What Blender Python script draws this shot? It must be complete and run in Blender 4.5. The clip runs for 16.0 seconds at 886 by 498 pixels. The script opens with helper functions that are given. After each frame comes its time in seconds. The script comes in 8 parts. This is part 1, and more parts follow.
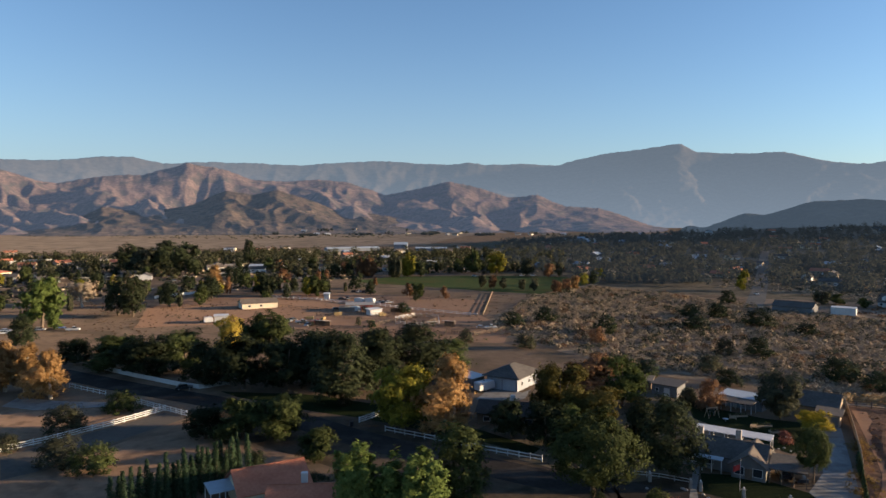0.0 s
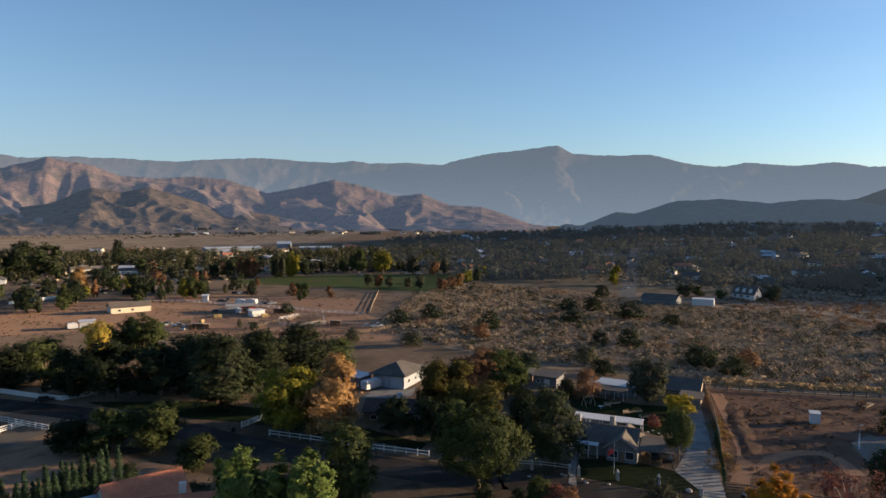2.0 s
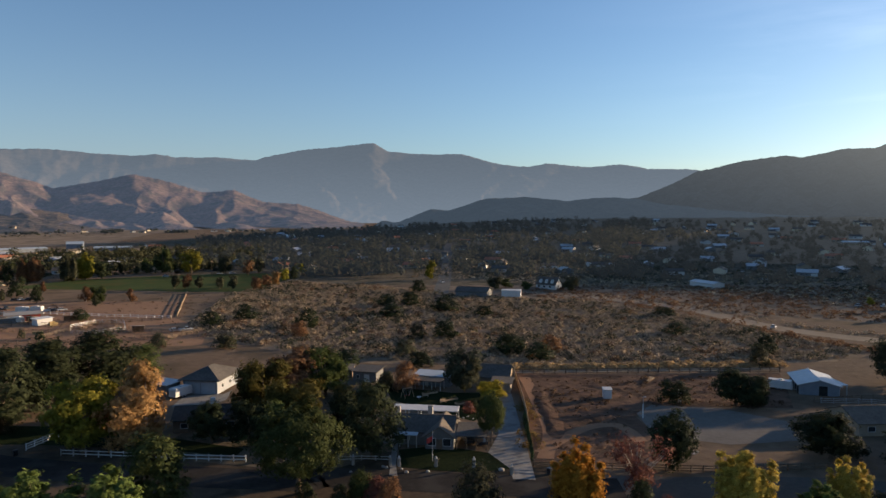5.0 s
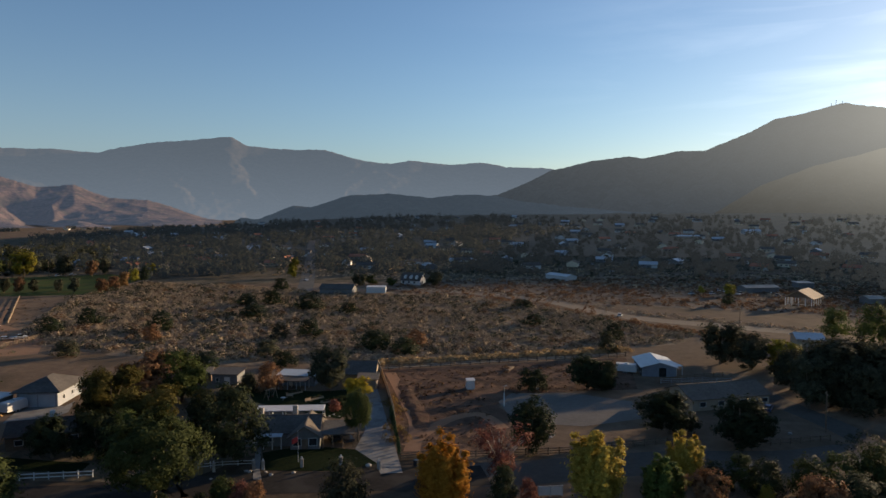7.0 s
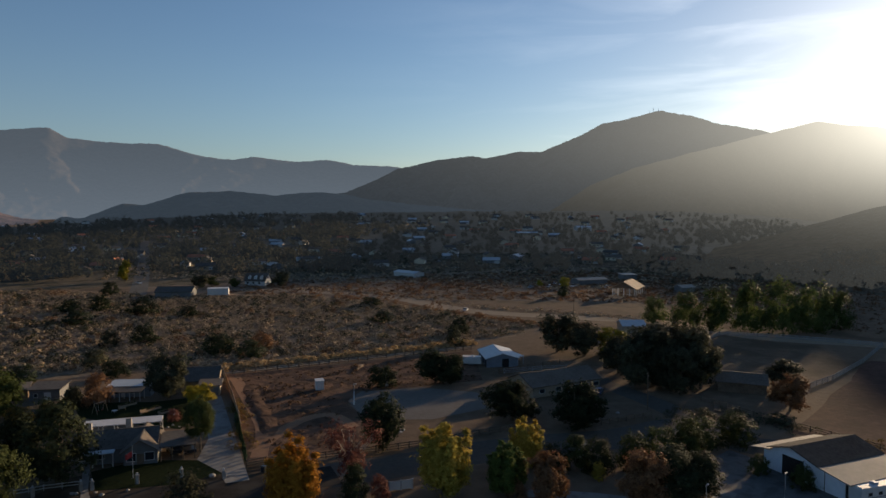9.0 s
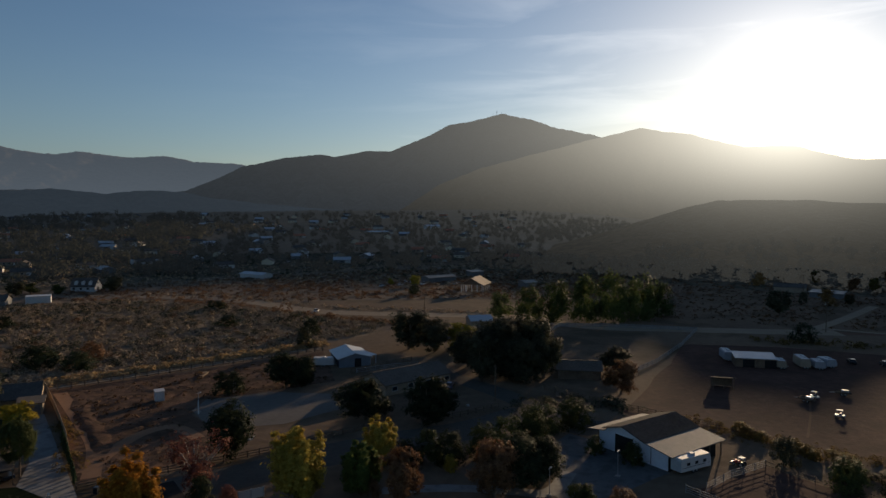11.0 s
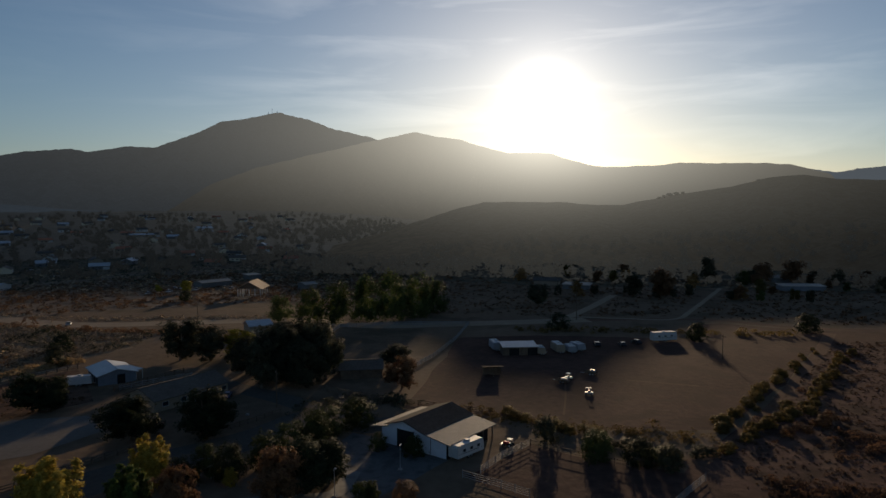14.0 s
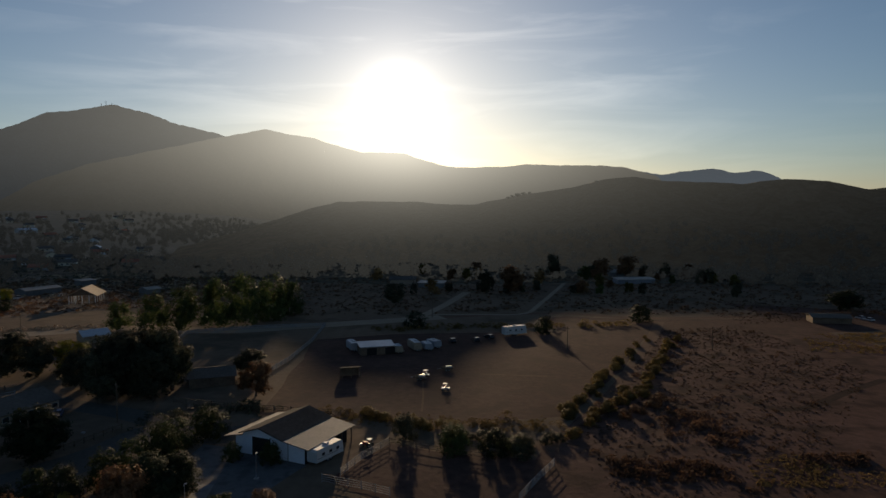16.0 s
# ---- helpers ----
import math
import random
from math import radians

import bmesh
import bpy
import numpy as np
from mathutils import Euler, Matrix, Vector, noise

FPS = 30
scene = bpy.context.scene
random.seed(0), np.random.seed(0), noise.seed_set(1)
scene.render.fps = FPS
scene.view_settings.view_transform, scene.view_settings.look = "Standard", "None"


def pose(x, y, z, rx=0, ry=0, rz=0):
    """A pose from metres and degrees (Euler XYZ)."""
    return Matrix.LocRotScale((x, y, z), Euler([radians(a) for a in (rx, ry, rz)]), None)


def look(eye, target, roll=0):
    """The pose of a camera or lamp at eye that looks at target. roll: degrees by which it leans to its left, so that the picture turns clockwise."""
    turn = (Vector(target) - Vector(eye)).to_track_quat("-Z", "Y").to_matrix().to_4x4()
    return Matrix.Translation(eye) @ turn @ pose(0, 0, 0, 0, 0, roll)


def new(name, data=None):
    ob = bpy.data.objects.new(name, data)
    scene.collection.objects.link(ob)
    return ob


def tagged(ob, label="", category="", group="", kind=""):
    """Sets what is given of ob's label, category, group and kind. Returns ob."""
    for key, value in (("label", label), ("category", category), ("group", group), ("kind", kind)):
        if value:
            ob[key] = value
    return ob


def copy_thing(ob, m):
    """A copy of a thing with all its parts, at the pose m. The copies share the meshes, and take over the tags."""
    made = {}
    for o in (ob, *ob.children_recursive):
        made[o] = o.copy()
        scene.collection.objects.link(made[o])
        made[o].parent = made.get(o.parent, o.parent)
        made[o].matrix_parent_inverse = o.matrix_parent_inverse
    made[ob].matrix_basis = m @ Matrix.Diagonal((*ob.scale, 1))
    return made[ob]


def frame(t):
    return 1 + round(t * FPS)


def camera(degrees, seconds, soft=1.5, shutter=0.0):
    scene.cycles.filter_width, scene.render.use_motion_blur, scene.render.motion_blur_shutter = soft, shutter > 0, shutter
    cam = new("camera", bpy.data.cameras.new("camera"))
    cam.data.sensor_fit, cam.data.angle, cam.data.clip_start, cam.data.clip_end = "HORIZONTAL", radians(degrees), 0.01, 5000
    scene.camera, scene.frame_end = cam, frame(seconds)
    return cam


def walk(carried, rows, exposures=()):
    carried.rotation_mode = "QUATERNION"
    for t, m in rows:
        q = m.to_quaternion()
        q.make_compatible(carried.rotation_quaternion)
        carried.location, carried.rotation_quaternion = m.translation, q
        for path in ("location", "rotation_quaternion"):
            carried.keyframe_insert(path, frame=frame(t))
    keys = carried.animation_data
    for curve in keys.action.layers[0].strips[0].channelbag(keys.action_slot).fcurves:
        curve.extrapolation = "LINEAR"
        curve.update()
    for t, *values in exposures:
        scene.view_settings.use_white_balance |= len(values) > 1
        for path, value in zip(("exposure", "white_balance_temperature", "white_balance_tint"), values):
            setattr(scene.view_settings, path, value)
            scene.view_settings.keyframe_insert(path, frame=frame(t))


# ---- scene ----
from mathutils.bvhtree import BVHTree

cam = camera(66.0, 16.0, soft=1.5)
PATH = [
    (0.0, pose(0.00, 0.00, 48.00, 87.32, -0.04, 0.00)),
    (0.5, pose(0.00, -0.00, 47.95, 87.29, -0.06, -2.30)),
    (1.0, pose(0.00, -0.01, 47.91, 87.27, -0.05, -4.81)),
    (1.5, pose(0.00, -0.01, 47.86, 87.24, -0.05, -7.26)),
    (2.0, pose(0.00, -0.01, 47.81, 87.22, -0.03, -9.59)),
    (2.5, pose(0.00, -0.01, 47.76, 87.19, -0.02, -12.10)),
    (3.0, pose(0.00, -0.01, 47.72, 87.16, 0.02, -14.60)),
    (3.5, pose(0.00, -0.02, 47.67, 87.14, 0.05, -17.09)),
    (4.0, pose(0.00, -0.02, 47.62, 87.09, 0.06, -19.57)),
    (6.5, pose(-0.30, -0.30, 47.35, 86.79, 0.03, -33.30)),
    (7.0, pose(-0.33, -0.36, 47.36, 86.70, 0.03, -36.20)),
    (7.5, pose(-0.36, -0.43, 47.36, 86.61, 0.01, -39.16)),
    (8.0, pose(-0.39, -0.49, 47.37, 86.55, 0.01, -42.18)),
    (8.5, pose(-0.42, -0.56, 47.37, 86.50, 0.04, -45.65)),
    (9.0, pose(-0.45, -0.62, 47.38, 86.52, 0.06, -48.92)),
    (11.5, pose(-0.60, -0.62, 47.35, 86.43, 0.04, -64.50)),
    (12.0, pose(-0.63, -0.60, 47.37, 86.45, 0.01, -67.56)),
    (12.5, pose(-0.66, -0.57, 47.39, 86.46, -0.01, -70.64)),
    (13.0, pose(-0.69, -0.55, 47.41, 86.48, -0.02, -73.70)),
    (13.5, pose(-0.72, -0.52, 47.43, 86.49, -0.03, -76.76)),
    (14.0, pose(-0.75, -0.50, 47.45, 86.51, -0.04, -79.82)),
    (14.5, pose(-0.78, -0.42, 47.48, 86.48, -0.04, -83.03)),
    (15.0, pose(-0.81, -0.35, 47.52, 86.47, -0.02, -86.20)),
    (15.5, pose(-0.85, -0.28, 47.55, 86.47, -0.00, -89.16)),
    (16.0, pose(-0.88, -0.20, 47.58, 86.47, -0.03, -91.95)),
]
EXPOSURES = [(0.0, 1.3, 6500, 10), (4.0, 1.15, 6600, 10), (7.5, 0.75, 6800, 10), (9.0, 0.47, 6850, 10), (12.5, -0.28, 6850, 10), (16.0, -0.37, 6950, 10)]
walk(cam, PATH, EXPOSURES)

# ---- world and sun: low evening sun, thin high cloud ----
SUN_AZ, SUN_EL = 88.2, 8.8          # degrees clockwise from +y, degrees up
sun_dir = Vector((math.sin(radians(SUN_AZ)) * math.cos(radians(SUN_EL)), math.cos(radians(SUN_AZ)) * math.cos(radians(SUN_EL)), math.sin(radians(SUN_EL))))
world = bpy.data.worlds.new("evening_sky")
scene.world = world
world.use_nodes = True
wn, wl = world.node_tree.nodes, world.node_tree.links
wn.clear()
w_out = wn.new("ShaderNodeOutputWorld")
w_bg = wn.new("ShaderNodeBackground")
w_sky = wn.new("ShaderNodeTexSky")
w_sky.sky_type = "NISHITA"
w_sky.sun_disc = False
w_sky.sun_elevation, w_sky.sun_rotation = radians(SUN_EL), radians(SUN_AZ)
w_sky.altitude, w_sky.air_density, w_sky.dust_density, w_sky.ozone_density = 500, 1.0, 0.55, 3.3
w_bg.inputs["Strength"].default_value = 0.09


def wmath(op, a, b=None):
    n = wn.new("ShaderNodeMath")
    n.operation = op
    for i, v in enumerate((a, b)):
        if v is None:
            continue
        if isinstance(v, (int, float)):
            n.inputs[i].default_value = v
        else:
            wl.new(v, n.inputs[i])
    return n.outputs[0]


w_co = wn.new("ShaderNodeTexCoord")
w_dot = wn.new("ShaderNodeVectorMath")
w_dot.operation = "DOT_PRODUCT"
wl.new(w_co.outputs["Generated"], w_dot.inputs[0])
w_dot.inputs[1].default_value = sun_dir
near_sun = wmath("MAXIMUM", w_dot.outputs["Value"], 0.0)
# the aureole of the hazy sun: a tight core and a wide skirt
core = wmath("ADD", wmath("MULTIPLY", wmath("POWER", near_sun, 2600.0), 60.0), wmath("MULTIPLY", wmath("POWER", near_sun, 420.0), 5.0))
skirt = wmath("ADD", wmath("MULTIPLY", wmath("POWER", near_sun, 60.0), 1.7), wmath("MULTIPLY", wmath("POWER", near_sun, 9.0), 0.65))
# streaks of thin cloud, brighter towards the sun
w_map = wn.new("ShaderNodeMapping")
w_map.inputs["Scale"].default_value = (1.6, 1.6, 11.0)
w_map.inputs["Rotation"].default_value = (radians(5), radians(0), 0)
wl.new(w_co.outputs["Generated"], w_map.inputs[0])
w_noise = wn.new("ShaderNodeTexNoise")
w_noise.inputs["Scale"].default_value, w_noise.inputs["Detail"].default_value = 2.1, 7.0
w_noise.inputs["Roughness"].default_value, w_noise.inputs["Distortion"].default_value = 0.55, 0.6
wl.new(w_map.outputs[0], w_noise.inputs["Vector"])
streak = wmath("MULTIPLY", wmath("MAXIMUM", wmath("SUBTRACT", w_noise.outputs[0], 0.49), 0.0), 5.0)
cloud = wmath("MULTIPLY", streak, wmath("MULTIPLY", wmath("POWER", near_sun, 10.0), 2.2))
w_sep = wn.new("ShaderNodeSeparateXYZ")
wl.new(w_co.outputs["Generated"], w_sep.inputs[0])
low_air = wmath("EXPONENT", wmath("MULTIPLY", wmath("MAXIMUM", w_sep.outputs[2], 0.0), -9.0))
glow = wmath("ADD", wmath("ADD", wmath("ADD", core, skirt), cloud), wmath("MULTIPLY", wmath("MULTIPLY", low_air, wmath("POWER", near_sun, 7.0)), 2.2))
w_tint = wn.new("ShaderNodeMix")
w_tint.data_type, w_tint.blend_type = "RGBA", "MULTIPLY"
w_tint.inputs[0].default_value = 1.0
w_tint.inputs[6].default_value = (1.0, 0.95, 0.87, 1)
wl.new(glow, w_tint.inputs[7])
w_add = wn.new("ShaderNodeMix")
w_add.data_type, w_add.blend_type = "RGBA", "ADD"
w_add.inputs[0].default_value = 1.0
w_white = wn.new("ShaderNodeMix")
w_white.data_type, w_white.blend_type = "RGBA", "MULTIPLY"
w_white.inputs[0].default_value = 1.0
w_white.inputs[7].default_value = (1.01, 0.985, 1.015, 1)
wl.new(w_sky.outputs[0], w_white.inputs[6])
# pale dust low over the horizon
dust = wmath("MULTIPLY", low_air, wmath("SUBTRACT", 0.95, wmath("MULTIPLY", near_sun, 0.9)))
w_dust = wn.new("ShaderNodeMix")
w_dust.data_type = "RGBA"
w_dust.inputs[7].default_value = (1.85, 2.42, 2.95, 1)
wl.new(dust, w_dust.inputs[0])
wl.new(w_white.outputs[2], w_dust.inputs[6])
wl.new(w_dust.outputs[2], w_add.inputs[6])
wl.new(w_tint.outputs[2], w_add.inputs[7])
wl.new(w_add.outputs[2], w_bg.inputs["Color"])
wl.new(w_bg.outputs[0], w_out.inputs["Surface"])

sun = new("sun", bpy.data.lights.new("sun", "SUN"))
sun.data.energy, sun.data.angle, sun.data.color = 5.0, radians(0.6), (1.0, 0.75, 0.49)
sun.matrix_world = look((900, 0, 300), Vector((900, 0, 300)) - sun_dir)


# ---- materials ----
def rgba(c):
    return (c[0], c[1], c[2], 1)


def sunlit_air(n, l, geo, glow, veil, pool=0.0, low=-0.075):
    """Haze painted onto a surface as emission: stronger towards the sun and higher up."""
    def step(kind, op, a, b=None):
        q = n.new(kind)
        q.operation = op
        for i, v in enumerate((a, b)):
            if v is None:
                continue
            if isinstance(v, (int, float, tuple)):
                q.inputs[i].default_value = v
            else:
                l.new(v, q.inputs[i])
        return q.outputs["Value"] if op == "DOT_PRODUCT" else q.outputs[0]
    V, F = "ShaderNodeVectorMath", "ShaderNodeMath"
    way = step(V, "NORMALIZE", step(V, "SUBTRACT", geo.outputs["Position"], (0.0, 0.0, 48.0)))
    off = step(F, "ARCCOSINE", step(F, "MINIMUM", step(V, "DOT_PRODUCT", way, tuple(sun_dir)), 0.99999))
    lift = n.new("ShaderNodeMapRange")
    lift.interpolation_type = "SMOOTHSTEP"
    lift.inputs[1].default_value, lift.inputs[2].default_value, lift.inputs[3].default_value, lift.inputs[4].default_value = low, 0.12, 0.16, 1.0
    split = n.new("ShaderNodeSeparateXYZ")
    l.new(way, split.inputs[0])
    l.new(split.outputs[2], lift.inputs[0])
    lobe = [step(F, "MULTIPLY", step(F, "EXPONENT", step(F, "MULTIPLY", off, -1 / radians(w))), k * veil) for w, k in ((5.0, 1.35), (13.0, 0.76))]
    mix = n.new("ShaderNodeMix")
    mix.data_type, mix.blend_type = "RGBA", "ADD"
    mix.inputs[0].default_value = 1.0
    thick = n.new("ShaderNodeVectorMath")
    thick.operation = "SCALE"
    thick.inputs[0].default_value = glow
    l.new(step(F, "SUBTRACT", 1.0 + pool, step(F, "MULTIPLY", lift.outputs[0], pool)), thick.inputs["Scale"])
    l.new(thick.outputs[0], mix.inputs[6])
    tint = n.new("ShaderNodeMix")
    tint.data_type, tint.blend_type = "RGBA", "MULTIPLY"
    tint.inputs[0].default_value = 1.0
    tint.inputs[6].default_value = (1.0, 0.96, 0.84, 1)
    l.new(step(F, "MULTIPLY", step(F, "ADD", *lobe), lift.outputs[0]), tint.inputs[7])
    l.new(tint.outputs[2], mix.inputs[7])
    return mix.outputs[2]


def surface(name, c1, c2, fine=1.0, coarse=0.06, rough=0.9, bump=0.0, metal=0.0, c3=None, glow=None, veil=0.0, pool=0.0, low=-0.075):
    """Two colours mixed by noise of two sizes (in 1/m), with relief. For far hills and the settled slope: glow, the
    haze painted on as emission, and veil, how much brighter it is made towards the sun, pool, how much it thickens low
    down, low, the slope of sight below which the veil stays weakest.
    """
    m = bpy.data.materials.new(name)
    m.use_nodes = True
    n, l = m.node_tree.nodes, m.node_tree.links
    p = n["Principled BSDF"]
    p.inputs["Roughness"].default_value, p.inputs["Metallic"].default_value = rough, metal
    p.inputs["Specular IOR Level"].default_value = 0.25
    if rough > 0.9:
        p.inputs["Diffuse Roughness"].default_value = 0.3
        p.inputs["Specular IOR Level"].default_value = 0.02
    geo = n.new("ShaderNodeNewGeometry")
    a, b = n.new("ShaderNodeTexNoise"), n.new("ShaderNodeTexNoise")
    for t, s in ((a, fine), (b, coarse)):
        t.inputs["Scale"].default_value, t.inputs["Detail"].default_value, t.inputs["Roughness"].default_value = s, 6, 0.62
        l.new(geo.outputs["Position"], t.inputs["Vector"])
    add = n.new("ShaderNodeMath")
    add.operation = "ADD"
    l.new(a.outputs[0], add.inputs[0])
    l.new(b.outputs[0], add.inputs[1])
    ramp = n.new("ShaderNodeMapRange")
    ramp.inputs[1].default_value, ramp.inputs[2].default_value = 0.72, 1.28
    l.new(add.outputs[0], ramp.inputs[0])
    mix = n.new("ShaderNodeMix")
    mix.data_type = "RGBA"
    mix.inputs[6].default_value, mix.inputs[7].default_value = rgba(c1), rgba(c2)
    l.new(ramp.outputs[0], mix.inputs[0])
    out = mix.outputs[2]
    if c3:
        c = n.new("ShaderNodeTexNoise")
        c.inputs["Scale"].default_value, c.inputs["Detail"].default_value = coarse * 3.1, 5
        l.new(geo.outputs["Position"], c.inputs["Vector"])
        r3 = n.new("ShaderNodeMapRange")
        r3.inputs[1].default_value, r3.inputs[2].default_value = 0.50, 0.62
        l.new(c.outputs[0], r3.inputs[0])
        mix3 = n.new("ShaderNodeMix")
        mix3.data_type = "RGBA"
        mix3.inputs[7].default_value = rgba(c3)
        l.new(r3.outputs[0], mix3.inputs[0])
        l.new(out, mix3.inputs[6])
        out = mix3.outputs[2]
    l.new(out, p.inputs["Base Color"])
    # stand-in for haze: the surface itself gives off light
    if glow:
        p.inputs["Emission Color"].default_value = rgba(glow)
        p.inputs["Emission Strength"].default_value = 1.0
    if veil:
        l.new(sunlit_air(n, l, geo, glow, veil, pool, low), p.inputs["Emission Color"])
    if bump:
        bp = n.new("ShaderNodeBump")
        bp.inputs["Strength"].default_value, bp.inputs["Distance"].default_value = 1.0, bump
        l.new(add.outputs[0], bp.inputs["Height"])
        l.new(bp.outputs[0], p.inputs["Normal"])
    return m


def foliage(name, c1, c2, through_light=0.16, rough=0.65, cut=0.0, glow=None, veil=0.0):
    """Leaves: every leaf its own tone between two colours, every plant a little lighter or darker, some light passing
    through. glow and veil: haze painted onto the leaves as emission.
    """
    m = bpy.data.materials.new(name)
    m.use_nodes = True
    n, l = m.node_tree.nodes, m.node_tree.links
    p, out = n["Principled BSDF"], n["Material Output"]
    p.inputs["Roughness"].default_value = rough
    p.inputs["Specular IOR Level"].default_value = 0.02
    geo, info = n.new("ShaderNodeNewGeometry"), n.new("ShaderNodeObjectInfo")
    mix = n.new("ShaderNodeMix")
    mix.data_type = "RGBA"
    mix.inputs[6].default_value, mix.inputs[7].default_value = rgba(c1), rgba(c2)
    l.new(geo.outputs["Random Per Island"], mix.inputs[0])
    hsv = n.new("ShaderNodeHueSaturation")
    rng = n.new("ShaderNodeMapRange")
    rng.inputs[3].default_value, rng.inputs[4].default_value = 0.75, 1.25
    l.new(info.outputs["Random"], rng.inputs[0])
    l.new(rng.outputs[0], hsv.inputs["Value"])
    l.new(mix.outputs[2], hsv.inputs["Color"])
    l.new(hsv.outputs[0], p.inputs["Base Color"])
    # painted haze: the leaves themselves emit
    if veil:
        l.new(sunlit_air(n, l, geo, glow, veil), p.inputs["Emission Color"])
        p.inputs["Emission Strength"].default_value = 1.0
    tr, ms = n.new("ShaderNodeBsdfTranslucent"), n.new("ShaderNodeMixShader")
    ms.inputs[0].default_value = through_light
    l.new(hsv.outputs[0], tr.inputs["Color"])
    l.new(p.outputs[0], ms.inputs[1])
    l.new(tr.outputs[0], ms.inputs[2])
    end = ms.outputs[0]
    if cut:
        # each face is a spray of small leaves with gaps between them
        tex, gap = n.new("ShaderNodeTexNoise"), n.new("ShaderNodeMath")
        tex.inputs["Scale"].default_value, tex.inputs["Detail"].default_value = cut, 2.0
        l.new(geo.outputs["Position"], tex.inputs["Vector"])
        gap.operation = "GREATER_THAN"
        gap.inputs[1].default_value = 0.445
        l.new(tex.outputs[0], gap.inputs[0])
        clear, mc = n.new("ShaderNodeBsdfTransparent"), n.new("ShaderNodeMixShader")
        l.new(gap.outputs[0], mc.inputs[0])
        l.new(clear.outputs[0], mc.inputs[1])
        l.new(end, mc.inputs[2])
        end = mc.outputs[0]
    l.new(end, out.inputs["Surface"])
    return m


M_GROUND = surface("dry_earth", (0.130, 0.090, 0.062), (0.205, 0.146, 0.100), 0.35, 0.02, 0.95, 0.2, c3=(0.115, 0.085, 0.058))
# Earth in a darkened tone: shade is put into its colour.
M_DUSK = surface("shade_toned_earth", (0.085, 0.070, 0.050), (0.165, 0.132, 0.092), 0.3, 0.03, 0.95, 0.3, c3=(0.064, 0.058, 0.040))
M_SCRUB_EARTH = surface("scrub_earth", (0.130, 0.097, 0.066), (0.305, 0.226, 0.154), 0.5, 0.05, 0.95, 0.2, c3=(0.105, 0.081, 0.057))
M_TILLED = surface("raked_earth", (0.238, 0.137, 0.086), (0.302, 0.187, 0.119), 0.5, 0.03, 0.95, 0.08)
M_SAND = surface("grey_sand", (0.142, 0.127, 0.112), (0.190, 0.172, 0.152), 0.8, 0.08, 0.95, 0.05)
M_ASPHALT = surface("asphalt", (0.026, 0.0235, 0.0215), (0.045, 0.040, 0.036), 1.2, 0.05, 0.95, 0.02, c3=(0.056, 0.050, 0.044))
M_CONCRETE = surface("concrete", (0.158, 0.153, 0.144), (0.222, 0.213, 0.199), 0.9, 0.12, 0.85, 0.02, c3=(0.140, 0.132, 0.124))
M_GRAVEL = surface("gravel_drive", (0.084, 0.074, 0.064), (0.122, 0.108, 0.092), 0.9, 0.06, 0.95, 0.06)
M_DIRTROAD = surface("dirt_road", (0.240, 0.186, 0.132), (0.312, 0.246, 0.180), 0.5, 0.05, 0.95, 0.06)
# Near-black greens: the shade on the lawns is put into the colour.
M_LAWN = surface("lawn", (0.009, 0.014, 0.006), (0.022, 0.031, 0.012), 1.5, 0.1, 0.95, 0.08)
M_TURF = surface("sports_turf", (0.042, 0.060, 0.020), (0.072, 0.090, 0.032), 0.3, 0.02, 0.95, 0.05, c3=(0.075, 0.075, 0.028))
# Sunlit haze is put into these five hill materials as emission (glow, veil).
M_HILL_NEAR = surface("ridge_haze_glow", (0.018, 0.016, 0.011), (0.085, 0.068, 0.042), 0.16, 0.03, 0.95, 2.5, c3=(0.020, 0.020, 0.013), glow=(0.005, 0.005, 0.005), veil=0.58)
M_HILL_SUN = surface("sunward_hill_haze_glow", (0.022, 0.020, 0.015), (0.060, 0.050, 0.037), 0.07, 0.006, 0.95, 3.0, c3=(0.020, 0.020, 0.015), glow=(0.008, 0.009, 0.010), veil=1.15, low=-0.055)
# Base colour darkened to carry this hill's shade; bluish haze is its glow.
M_HILL_DARK = surface("shade_dark_hill_glow", (0.020, 0.020, 0.016), (0.056, 0.050, 0.038), 0.10, 0.006, 0.95, 3.0, c3=(0.024, 0.026, 0.020), glow=(0.0175, 0.0250, 0.0355), veil=0.5, pool=0.25)
M_MOUNTAIN = surface("mountain_haze_glow", (0.022, 0.021, 0.017), (0.062, 0.054, 0.041), 0.06, 0.006, 0.95, 5.0, c3=(0.020, 0.021, 0.016), glow=(0.0175, 0.0230, 0.0305), veil=0.85, low=-0.04)
M_SLOPE = surface("slope_haze_glow", (0.034, 0.030, 0.025), (0.082, 0.069, 0.055), 0.12, 0.012, 0.95, 0.6, c3=(0.044, 0.041, 0.033), glow=(0.006, 0.008, 0.0105), veil=0.85)
# Blue distance haze painted in as emission, here and on the far range.
M_HILL_BROWN = surface("brown_hill_haze_glow", (0.056, 0.043, 0.037), (0.190, 0.128, 0.102), 0.09, 0.007, 0.95, 4.0, c3=(0.070, 0.060, 0.048), glow=(0.022, 0.029, 0.043))
# Darker copy of the brown hill: shade in the base colour, haze as emission.
M_FOOTHILL = surface("foothill_shade_and_haze", (0.034, 0.030, 0.024), (0.150, 0.104, 0.074), 0.11, 0.010, 0.95, 4.0, c3=(0.045, 0.040, 0.031), glow=(0.014, 0.0185, 0.026))
M_HILL_FAR = surface("far_range_haze_glow", (0.030, 0.025, 0.020), (0.062, 0.049, 0.039), 0.03, 0.004, 0.95, 4.0, glow=(0.052, 0.066, 0.084), veil=0.25, pool=0.9)

